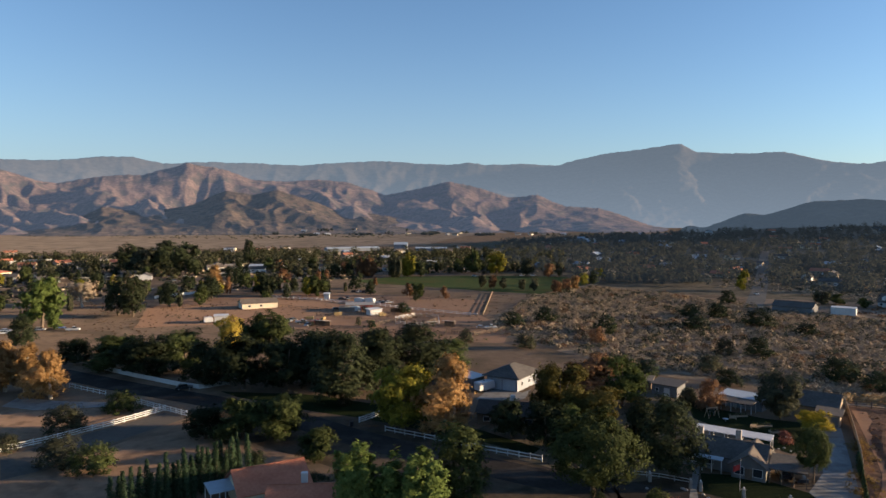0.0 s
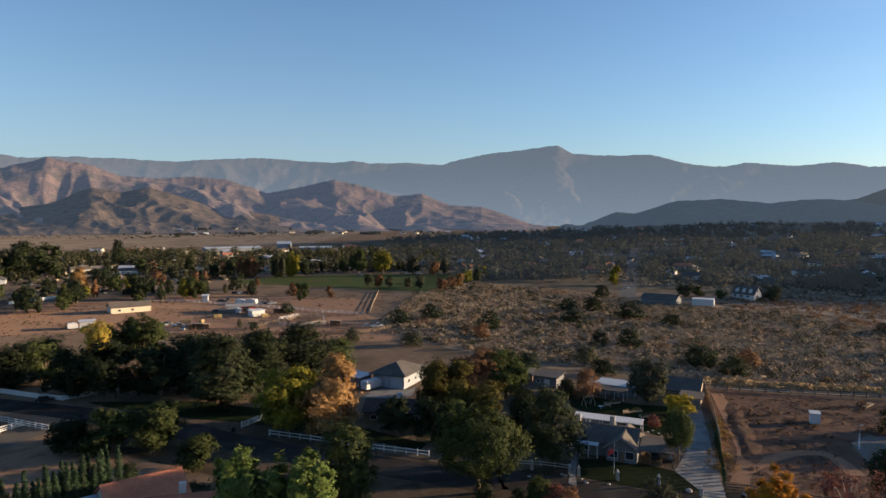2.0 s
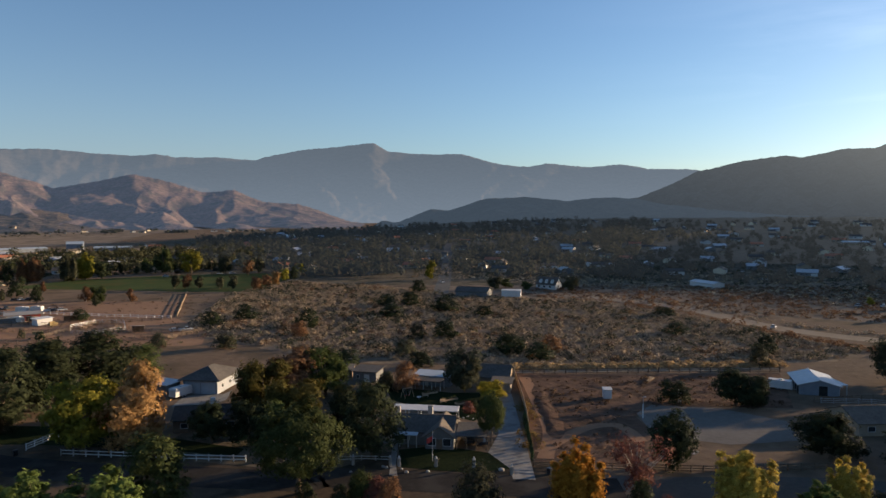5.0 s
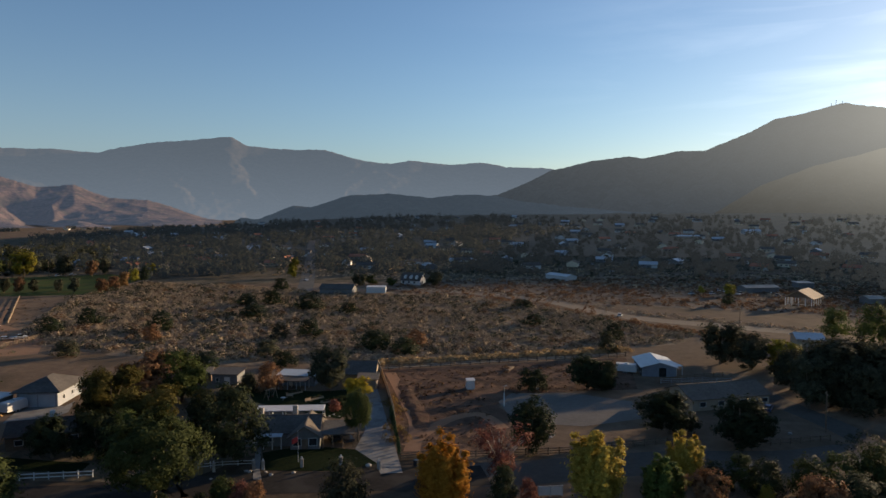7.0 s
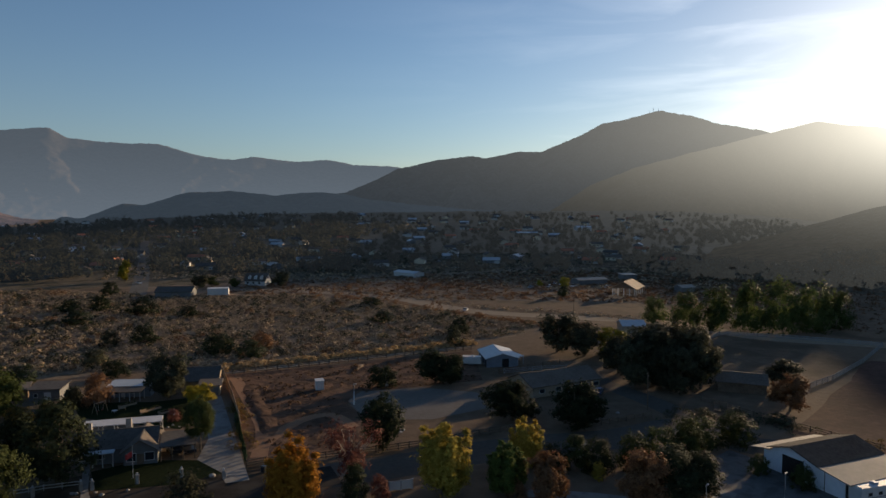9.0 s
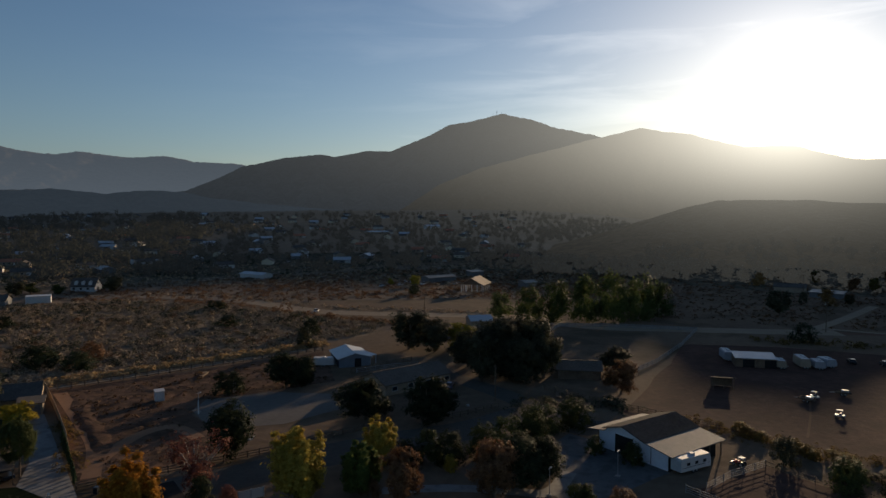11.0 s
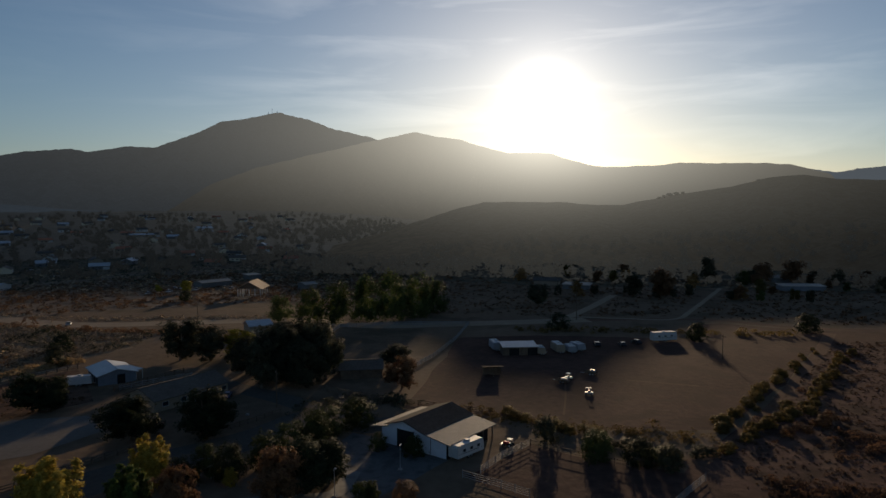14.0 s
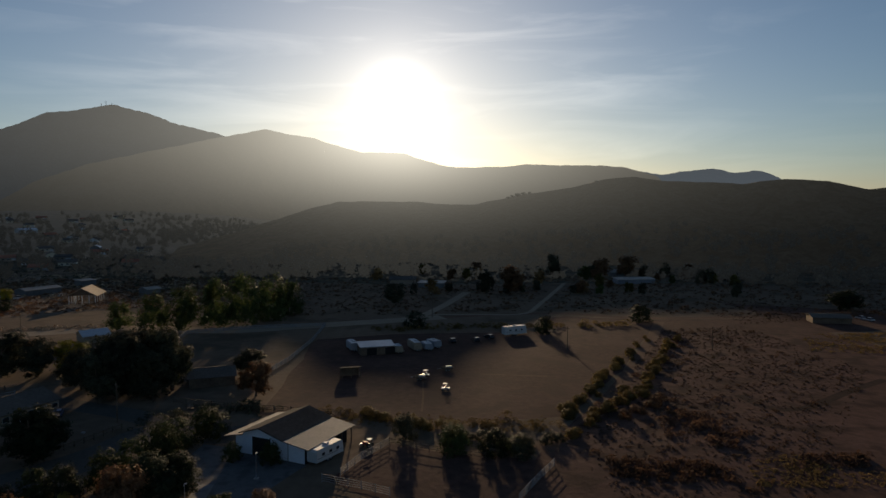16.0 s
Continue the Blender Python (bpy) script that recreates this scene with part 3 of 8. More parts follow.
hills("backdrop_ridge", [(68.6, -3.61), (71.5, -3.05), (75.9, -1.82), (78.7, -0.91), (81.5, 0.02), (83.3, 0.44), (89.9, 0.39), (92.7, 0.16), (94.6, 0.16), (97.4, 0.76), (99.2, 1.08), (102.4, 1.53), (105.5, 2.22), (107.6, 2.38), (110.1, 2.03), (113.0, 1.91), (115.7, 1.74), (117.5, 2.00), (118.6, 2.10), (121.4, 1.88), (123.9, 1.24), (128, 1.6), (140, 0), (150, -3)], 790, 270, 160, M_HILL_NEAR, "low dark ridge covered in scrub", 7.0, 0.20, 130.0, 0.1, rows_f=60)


# ---- trees ----
def leaf_mesh(rng, centres, radii, per, size, heart=None, stray=0.42):
    """Clumps of leaves: `per` small leaf faces round each centre, turned more or less outwards from the plant's heart."""
    c = np.repeat(np.asarray(centres, float), per, axis=0)
    rad = np.repeat(np.asarray(radii, float), per)
    n = len(c)
    c = c + rng.normal(0, 1, (n, 3)) * (rad * 0.5)[:, None]
    out = c - (np.repeat(np.asarray(heart, float), per, axis=0) if heart is not None else np.array([0, 0, 4.0]))
    out /= np.linalg.norm(out, axis=1)[:, None] + 1e-9
    out = out + rng.normal(0, stray, (n, 3))
    out /= np.linalg.norm(out, axis=1)[:, None] + 1e-9
    a = np.cross(out, rng.normal(0, 1, (n, 3)))
    a /= np.linalg.norm(a, axis=1)[:, None] + 1e-9
    b = np.cross(out, a)
    s = size * rng.uniform(0.6, 1.35, n)[:, None]
    v = np.stack([c - a * s, c + a * s * 0.7 - b * s * 0.75, c + a * s * 0.7 + b * s * 0.75], 1).reshape(-1, 3)
    return v, n


def crown_points(rng, kind):
    """Clump centres and radii of a crown for a plant 10 m high and the trunk's limbs."""
    pts, rad, hearts = [], [], []
    if kind in ("round", "autumn", "poplar", "sparse"):
        if kind == "round":
            lobes = []
            for z in np.linspace(1.9, 8.2, 18):
                env, a = 3.3 * math.sqrt(max(0.05, 1 - ((z - 4.3) / 5.0) ** 2)), rng.uniform(0, 6.283)
                q = env * rng.uniform(0.35, 0.9)
                lobes.append(((q * math.cos(a), q * math.sin(a), z), rng.uniform(1.1, 1.9)))
        elif kind == "autumn":
            lobes = [((rng.normal(0, 1.3 * (1.15 - z / 11)), rng.normal(0, 1.3 * (1.15 - z / 11)), z), 2.3 * (1.12 - z / 11.5)) for z in np.linspace(1.7, 8.9, 14)]
        elif kind == "poplar":
            lobes = []
            for q in range(13):
                far = rng.uniform(0.2, 0.9) if q > 9 else rng.uniform(1.2, 2.5)
                turn, top = q * 2.4 + rng.uniform(-0.3, 0.3), rng.uniform(6.4, 8.6) + (1.4 if q > 9 else 0)
                x, y = far * math.cos(turn), far * math.sin(turn)
                lobes += [((x * (0.7 + 0.4 * z / top), y * (0.7 + 0.4 * z / top), z), 0.10 + 0.85 * (1 - (z / (top + 0.5)) ** 2.2) * min(1, 0.55 + z / 5)) for z in np.linspace(rng.uniform(1.0, 2.6), top, 6)]
        else:
            lobes = [((rng.uniform(-2.6, 2.6), rng.uniform(-2.6, 2.6), rng.uniform(3.6, 8.6)), rng.uniform(1.0, 1.8)) for _ in range(13)]
        for (x, y, z), r in lobes:
            k = int(7 + 7 * r)
            for _ in range(k):
                d = rng.normal(0, 1, 3)
                d /= np.linalg.norm(d)
                d[2] = d[2] * 0.9 + 0.12
                q = r * rng.uniform(0.6, 1.08)
                pts.append((x + d[0] * q, y + d[1] * q, z + d[2] * q))
                hearts.append((x * 0.75, y * 0.75, z * 0.8 + 0.7))
                rad.append(rng.uniform(0.4, 0.75) * min(1.0, 0.5 + r / 2))
    elif kind == "pine":
        for z in np.linspace(2.0, 9.4, 12):
            reach = 3.2 * (1 - ((z - 4.2) / 6.4) ** 2 * 0.85) * rng.uniform(0.75, 1.1)
            for _ in range(int(5 + reach * 4)):
                a, q = rng.uniform(0, 2 * math.pi), reach * math.sqrt(rng.uniform(0.12, 1.0))
                pts.append((q * math.cos(a), q * math.sin(a), z + rng.normal(0, 0.35)))
                hearts.append((q * 0.45 * math.cos(a), q * 0.45 * math.sin(a), z - 1.3))
                rad.append(rng.uniform(0.45, 0.8))
    elif kind == "dome":
        for _ in range(260):
            a, u = rng.uniform(0, 2 * math.pi), rng.uniform(-0.7, 1.0)
            q = math.sqrt(max(0.0, 1 - u ** 2)) * rng.uniform(0.72, 1.04)
            lump = 1 + 0.26 * noise.noise((math.cos(a) * 1.9, math.sin(a) * 1.9, u * 2.6)) + 0.16 * noise.noise((math.cos(a) * 5, math.sin(a) * 5, u * 6))
            pts.append((4.6 * q * lump * math.cos(a), 4.6 * q * lump * math.sin(a), 6.0 + 3.6 * u * lump))
            rad.append(rng.uniform(0.4, 0.75))
    elif kind == "cypress":
        for z in np.linspace(0.5, 9.7, 26):
            r = 0.85 * min(1.0, 0.5 + z / 4) * (1 - (z / 10.2) ** 3)
            for _ in range(4):
                a = rng.uniform(0, 2 * math.pi)
                pts.append((r * 0.6 * math.cos(a), r * 0.6 * math.sin(a), z))
                rad.append(max(0.25, r * 0.7))
    elif kind == "shrub":
        for _ in range(90):
            a, u = rng.uniform(0, 2 * math.pi), rng.uniform(0.0, 1.0)
            q = math.sqrt(1 - u * u * 0.9) * rng.uniform(0.5, 1.0)
            lump = 1 + 0.25 * noise.noise((math.cos(a) * 1.7, math.sin(a) * 1.7, u * 2 + 5))
            pts.append((5.2 * q * lump * math.cos(a), 5.2 * q * lump * math.sin(a), 0.8 + 8.6 * u * lump))
            rad.append(rng.uniform(0.8, 1.4))
    if len(hearts) < len(pts):
        hearts = [(0.0, 0.0, {"dome": 5.6, "shrub": 2.5}.get(kind, p[2] - 0.3)) for p in pts]
    return pts, rad, hearts


WIDE = {"round": 8.4, "autumn": 6.8, "poplar": 6.2, "sparse": 7.0, "pine": 6.8, "dome": 9.6, "cypress": 1.9, "shrub": 11.0}
PROTO = {}


def build_tree(kind, leaf, variant, name, label, light=False):
    rng = np.random.default_rng(hash_number(kind, leaf, variant))
    pts, rad, hearts = crown_points(rng, kind)
    ob = new(name)
    trunk = bmesh.new()
    pale = kind in ("autumn", "sparse") or leaf in ("twig",)
    if kind not in ("shrub", "cypress"):
        lean = rng.normal(0, 0.25, 2)
        fork = (lean[0], lean[1], 3.0)
        tube(trunk, (0, 0, -0.3), fork, 0.30, 0.22, 7)
        tube(trunk, fork, (lean[0] * 1.6, lean[1] * 1.6, 8.0), 0.20, 0.05, 6)
        for i in rng.choice(len(pts), 9 if not kind == "sparse" else 26, replace=False):
            p = Vector(pts[i])
            s = Vector((lean[0] * 1.2, lean[1] * 1.2, rng.uniform(2.2, 5.0)))
            tube(trunk, s, s.lerp(p, 0.95), 0.11, 0.03, 5)
    else:
        tube(trunk, (0, 0, -0.2), (0, 0, 2.0), 0.14, 0.08, 6)
        for i in rng.choice(len(pts), 4, replace=False):
            tube(trunk, (0, 0, 0.6), Vector(pts[i]) * 0.9, 0.07, 0.03, 5)
    part("trunk", trunk, M_BARK_PALE if pale else M_BARK, ob)
    per = {"sparse": 9, "cypress": 22, "shrub": 40, "dome": 90, "poplar": 22, "round": 31}.get(kind, 40)
    size = {"cypress": 0.17, "shrub": 0.36, "dome": 0.165, "pine": 0.22, "poplar": 0.235, "round": 0.245}.get(kind, 0.22)
    if light and kind == "shrub":
        per, size = per // 3, size * 1.6
    elif light:
        per, size = max(6, per // 5), size * 2.0
    v, n = leaf_mesh(rng, pts, rad, per, size, hearts, 0.30)
    faces = np.arange(3 * n).reshape(-1, 3)
    mesh_object("crown", v.tolist(), faces.tolist(), LEAF[leaf], ob)
    return tagged(ob, label, "shrub" if kind == "shrub" else "tree")


def hash_number(*words):
    h = 7
    for ch in "|".join(str(w) for w in words):
        h = (h * 131 + ord(ch)) % 1000003
    return h


COUNT = {"n": 0}
TREE_NAME = {"round": "broadleaf_tree", "autumn": "sycamore_tree", "poplar": "poplar_tree", "sparse": "thin_tree", "pine": "pine_tree", "dome": "stone_pine", "cypress": "cypress_tree", "shrub": "shrub"}
LEAF_WORDS = {"green": "green", "bright": "sunlit bright green", "dark": "dark green", "pine": "deep green", "olive": "dull olive-green", "yellow": "bright yellow autumn", "lime": "yellow-green autumn", "gold": "golden-yellow clipped", "mellow": "mellow olive-gold", "fresh": "fresh green", "orange": "orange autumn", "amber": "amber autumn", "rust": "rust-brown autumn", "red": "red-brown thinning", "twig": "pale bare", "cypress": "dark green", "brush": "golden-brown dry", "dusk": "dusky grey-green"}
KIND_WORDS = {"round": "rounded tree with %s foliage", "autumn": "tapering tree with %s leaves", "poplar": "upright tree with %s foliage", "sparse": "thin tree with %s twigs", "pine": "bushy pine with %s needles", "dome": "large domed pine with %s needles", "cypress": "narrow columnar cypress with %s foliage", "shrub": "rounded shrub with %s foliage"}


def tree(kind, leaf, x, y, h, w, group="", light=False, words=""):
    COUNT["n"] += 1
    k = COUNT["n"]
    variant = k % 3
    key = (kind, leaf, variant, light)
    s = w / WIDE[kind]
    m = Matrix.LocRotScale((x, y, ground_z(x, y)), Euler((0, 0, (k * 2.399) % 6.283)), (s, s, h / 10.0))
    label = KIND_WORDS[kind] % LEAF_WORDS[leaf] + (", " + words if words else " on dry ground")
    if key not in PROTO:
        PROTO[key] = build_tree(kind, leaf, variant, TREE_NAME[kind], label, light)
        PROTO[key].matrix_basis = m
        ob = PROTO[key]
    else:
        ob = copy_tree(PROTO[key], m)
    return tagged(ob, label, "", group)


def copy_tree(proto, m):
    made = copy_thing(proto, Matrix.Identity(4))
    made.matrix_basis = m
    return made


YARD = "beside the yards and street"
for kind, leaf, x, y, h, w in [
    ("autumn", "orange", -103.5, 178.0, 13.5, 12.2), ("autumn", "orange", -113.2, 182.6, 14.1, 11.3), ("autumn", "orange", -120.2, 185.0, 14.4, 11.2),
    ("round", "dark", -119.5, 219.0, 9.2, 12.6), ("round", "green", -103.9, 213.3, 12.0, 19.0), ("round", "dark", -88.1, 203.3, 13.3, 20.6), ("round", "green", -79.3, 209.3, 13.2, 17.0), ("pine", "dark", -153.9, 247.6, 11.6, 11.0),
    ("round", "yellow", -73.1, 233.2, 14.1, 13.6), ("round", "green", -55.9, 218.8, 17.6, 21.0), ("round", "dark", -55.7, 188.4, 15.8, 20.1), ("round", "dark", -39.7, 194.8, 15.6, 18.6), ("pine", "pine", -26.1, 173.9, 19.0, 18.1),
    ("pine", "dark", -20.2, 203.1, 13.6, 17.3), ("pine", "pine", -8.2, 200.2, 16.5, 21.8), ("pine", "green", 1.9, 207.5, 10.8, 14.8), ("pine", "pine", -18.3, 188.3, 17.4, 17.7), ("round", "dark", -43.9, 188.4, 14.3, 16.5), ("round", "dark", -67.1, 191.6, 13.7, 15.5), ("pine", "pine", -33.7, 188.4, 15.8, 14.7),
    ("round", "lime", -9.1, 150.7, 15.7, 14.7), ("autumn", "orange", 2.0, 151.1, 18.1, 14.7),
    ("round", "green", -43.1, 145.0, 10.1, 13.1), ("round", "green", -35.3, 144.3, 10.4, 13.5), ("round", "dark", -51.6, 145.8, 7.4, 10.7), ("round", "green", -25.2, 134.0, 6.8, 9.0),
    ("poplar", "bright", -12.8, 101.6, 14.5, 9.8), ("poplar", "bright", -3.8, 100.7, 14.2, 11.1), ("pine", "green", 2.8, 109.6, 14.3, 10.9), ("dome", "green", 25.2, 112.9, 14.6, 16.6),
    ("pine", "pine", 42.0, 123.3, 15.3, 12.0), ("round", "dark", 14.8, 146.8, 8.7, 9.6), ("round", "mellow", 27.4, 157.8, 14.9, 13.8), ("round", "rust", 37.7, 173.8, 13.6, 16.0), ("round", "fresh", 45.9, 172.1, 13.1, 13.4),
    ("round", "mellow", 35.5, 150.6, 10.3, 13.4), ("round", "mellow", 30.1, 152.7, 10.6, 10.8), ("round", "fresh", 27.3, 141.2, 9.0, 8.8), ("shrub", "mellow", 48.7, 163.7, 4.8, 7.3), ("round", "dark", 21.4, 141.2, 10.2, 10.5), ("round", "dark", 39.9, 137.8, 10.3, 9.0), ("round", "olive", 28.7, 171.2, 10.1, 8.9),
    ("round", "olive", 80.6, 160.4, 11.8, 12.0), ("shrub", "olive", 62.7, 172.1, 4.4, 5.3), ("shrub", "rust", 66.8, 168.5, 7.5, 7.4), ("round", "gold", 82.3, 149.3, 5.4, 8.2), ("dome", "green", 66.6, 120.6, 10.3, 6.0),
    ("shrub", "green", -79.5, 166.4, 5.1, 9.8), ("shrub", "olive", -84.2, 149.7, 6.1, 10.3), ("shrub", "olive", -74.0, 129.8, 5.7, 9.9), ("shrub", "green", -66.0, 126.8, 5.2, 9.5), ("shrub", "olive", -89.9, 138.0, 3.3, 7.1),
    ("shrub", "olive", 49.0, 93.6, 7.9, 8.3), ("poplar", "amber", 61.8, 84.3, 12.4, 9.0), ("sparse", "red", 74.3, 85.9, 12.4, 9.4), ("round", "dark", 89.7, 94.6, 11.4, 9.8), ("poplar", "yellow", 82.2, 71.1, 13.0, 9.4),
    ("poplar", "yellow", 100.8, 67.5, 9.4, 6.5), ("poplar", "bright", 89.4, 64.1, 9.2, 6.8), ("shrub", "dark", 102.7, 63.2, 5.0, 5.4), ("shrub", "green", 106.1, 60.7, 6.2, 6.3), ("shrub", "dark", 108.3, 57.4, 6.1, 6.8),
    ("shrub", "green", 113.5, 53.1, 6.4, 7.3), ("shrub", "green", 119.9, 50.6, 6.3, 8.3), ("shrub", "green", 124.4, 47.4, 7.5, 7.3), ("pine", "dark", 69.3, 78.8, 7.3, 4.8), ("shrub", "red", 74.1, 77.8, 4.2, 3.5),
    ("round", "dark", 135.4, 120.5, 9.3, 10.9), ("round", "dark", 137.0, 116.6, 8.3, 9.6), ("shrub", "dark", 123.6, 129.1, 5.4, 9.5), ("round", "dark", 122.4, 86.1, 9.4, 13.7), ("round", "dark", 126.2, 71.9, 10.5, 12.7),
    ("round", "olive", 190.9, 116.7, 13.4, 15.1), ("round", "olive", 191.5, 107.1, 11.3, 14.9), ("round", "lime", 195.5, 99.9, 9.9, 11.2), ("round", "olive", 173.6, 80.7, 14.2, 13.7), ("round", "olive", 170.3, 75.8, 13.0, 12.7), ("round", "olive", 173.7, 75.7, 16.1, 16.2), ("round", "olive", 177.8, 88.2, 11.0, 11.8), ("round", "dark", 175.7, 66.2, 12.0, 12.8), ("round", "olive", 176.2, 64.2, 17.5, 14.4), ("round", "olive", 169.9, 71.4, 14.6, 14.2), ("round", "olive", 164.5, 77.5, 13.4, 12.5), ("round", "olive", 167.5, 65.9, 13.0, 10.8), ("round", "olive", 175.8, 71.8, 16.7, 21.1),
    ("shrub", "fresh", 267.2, 116.7, 10.3, 12.7), ("shrub", "fresh", 265.2, 103.0, 13.5, 13.9), ("shrub", "fresh", 268.2, 92.0, 16.3, 15.7), ("shrub", "fresh", 271.9, 80.5, 18.4, 16.2), ("shrub", "fresh", 277.2, 70.9, 19.7, 17.3), ("shrub", "fresh", 287.6, 62.7, 18.2, 16.8), ("shrub", "fresh", 299.6, 56.4, 14.6, 12.3),
    ("round", "olive", 190.3, 48.1, 7.7, 10.4), ("round", "rust", 170.1, 41.2, 9.0, 9.6), ("shrub", "green", 132.1, 48.0, 6.0, 8.4), ("shrub", "green", 139.1, 43.4, 6.2, 8.9), ("pine", "dark", 104.7, 42.1, 8.8, 11.2), ("pine", "dark", 108.8, 39.0, 7.7, 7.3), ("round", "rust", 98.8, 44.1, 10.3, 8.8), ("round", "rust", 89.8, 56.0, 9.1, 7.7),
    ("shrub", "green", 126.0, 35.0, 3.3, 4.2), ("shrub", "green", 124.4, 27.7, 3.9, 5.0), ("round", "green", 99.0, 29.4, 5.0, 4.9), ("shrub", "green", 128.6, -6.8, 5.5, 7.1), ("shrub", "olive", 136.2, 3.1, 5.1, 5.5), ("shrub", "olive", 126.0, -19.6, 4.3, 6.1), ("shrub", "dark", 127.2, -14.5, 5.0, 6.8),
]:
    tree(kind, leaf, x, y, h, w, words=YARD)

MID = "standing among dry fields"
for kind, leaf, x, y, h, w in [
    ("round", "bright", -173.6, 293.2, 22.5, 18.8), ("sparse", "twig", -191.8, 361.4, 14.1, 15.7), ("pine", "pine", -158.0, 330.1, 19.2, 13.4), ("pine", "pine", -149.2, 326.3, 19.0, 13.2), ("round", "bright", -165.5, 288.8, 9.6, 8.3),
    ("round", "dark", -271.4, 596.8, 24.7, 32.6), ("round", "dark", -236.9, 572.9, 29.4, 30.8), ("round", "dark", -207.3, 550.9, 28.3, 27.3), ("round", "olive", -246.3, 561.9, 24.2, 25.4), ("autumn", "orange", -152.5, 455.1, 16.6, 13.6), ("autumn", "rust", -108.8, 462.1, 13.1, 15.0),
    ("pine", "dark", -145.2, 361.1, 13.5, 13.0), ("pine", "dark", -135.3, 398.5, 13.3, 12.6), ("round", "dark", -109.2, 412.5, 15.4, 14.2), ("round", "green", -76.7, 412.3, 13.7, 16.7), ("pine", "dark", -193.7, 679.9, 25.3, 14.1), ("shrub", "dark", -58.1, 454.4, 10.6, 12.2),
    ("poplar", "rust", -65.3, 539.3, 16.6, 9.9), ("poplar", "rust", -57.7, 539.3, 17.9, 11.7), ("round", "rust", -77.0, 549.7, 12.8, 12.9), ("poplar", "olive", -37.5, 539.1, 17.9, 12.6), ("poplar", "lime", -28.2, 549.3, 19.1, 13.7), ("round", "dark", -17.8, 549.2, 13.7, 13.7),
    ("round", "green", 25.1, 582.0, 21.2, 17.4), ("round", "lime", 45.3, 570.3, 19.4, 18.0), ("round", "rust", 83.8, 538.0, 12.1, 9.9), ("round", "olive", 68.6, 548.4, 15.9, 13.8), ("round", "olive", 92.7, 548.2, 12.7, 9.2),
    ("round", "olive", 26.4, 461.0, 9.2, 6.9), ("round", "rust", 33.1, 453.7, 9.8, 7.6), ("round", "olive", 39.9, 453.7, 8.3, 6.1), ("round", "olive", 51.8, 446.6, 7.8, 6.7), ("round", "olive", 59.1, 439.7, 9.5, 8.1), ("round", "rust", 71.1, 426.6, 9.2, 7.9), ("round", "rust", 79.8, 439.5, 8.8, 7.4), ("round", "orange", 88.0, 453.3, 9.8, 8.4), ("round", "lime", 98.6, 475.7, 9.5, 7.3),
    ("round", "lime", 121.6, 527.8, 8.8, 13.5), ("round", "green", -16.9, 414.9, 8.3, 8.3), ("shrub", "dark", -19.9, 341.1, 5.1, 8.6), ("shrub", "olive", -37.5, 300.2, 3.8, 3.0), ("shrub", "dark", -31.0, 295.5, 3.0, 4.5),
    ("shrub", "dark", 46.8, 311.2, 7.0, 11.0), ("shrub", "dark", 31.6, 301.4, 6.0, 10.6), ("shrub", "dark", 67.2, 280.6, 7.7, 11.6), ("shrub", "rust", 59.3, 260.2, 5.7, 8.1), ("shrub", "olive", 30.5, 247.9, 5.2, 9.7), ("shrub", "olive", 8.8, 259.3, 5.4, 6.5), ("shrub", "dark", 119.6, 328.6, 6.0, 11.1), ("shrub", "dark", 131.7, 324.9, 7.0, 12.3), ("shrub", "dark", 159.9, 380.8, 7.0, 11.7),
    ("shrub", "dark", 138.1, 297.8, 7.2, 15.9), ("shrub", "dark", 108.7, 291.9, 5.6, 13.0), ("shrub", "dark", 109.5, 234.4, 6.5, 10.9), ("shrub", "olive", 98.6, 236.4, 5.5, 7.8), ("shrub", "olive", 82.8, 210.3, 5.3, 8.8), ("shrub", "dark", 81.6, 193.1, 4.6, 8.2), ("shrub", "dark", 117.4, 199.8, 6.4, 13.3), ("shrub", "dark", 61.2, 202.8, 5.1, 9.3), ("shrub", "dark", 149.1, 277.5, 4.6, 10.5),
    ("shrub", "dark", 120.1, 185.5, 5.6, 10.1), ("shrub", "rust", 131.6, 195.5, 5.6, 8.0), ("shrub", "dark", 195.2, 162.0, 6.2, 9.4), ("shrub", "olive", 175.8, 148.2, 6.2, 7.0), ("shrub", "dark", 224.5, 241.7, 4.1, 11.0), ("shrub", "dark", 195.0, 203.0, 4.2, 10.9), ("shrub", "dark", 314.3, 188.6, 5.7, 7.3),
    ("round", "lime", 195.2, 442.0, 14.5, 10.4), ("round", "green", 216.4, 373.7, 6.4, 10.8), ("round", "green", 224.0, 360.3, 5.6, 8.5), ("round", "olive", 207.5, 372.2, 7.8, 12.8), ("round", "olive", 245.9, 344.4, 9.2, 14.1), ("round", "lime", 345.5, 207.0, 7.1, 6.7), ("round", "lime", 344.5, 223.3, 4.5, 4.8), ("round", "dusk", 551.1, 249.2, 8.3, 11.0), ("round", "dusk", 565.3, 238.9, 8.1, 11.3),
    ("round", "olive", 329.8, 11.6, 11.0, 12.7), ("round", "rust", 370.8, -50.4, 16.2, 15.6), ("round", "olive", 371.3, -36.5, 13.1, 11.2), ("round", "olive", 460.5, -91.5, 16.2, 13.3), ("autumn", "orange", 410.6, -74.0, 9.3, 9.7), ("round", "rust", 459.2, -124.1, 13.5, 14.2), ("round", "rust", 458.5, -141.4, 15.4, 16.0), ("shrub", "dark", 267.0, 1.6, 6.3, 9.9), ("shrub", "dark", 253.1, -47.0, 6.4, 8.7), ("shrub", "dark", 276.8, -91.8, 7.1, 11.3), ("round", "dark", 303.9, -195.6, 9.9, 16.9),
]:
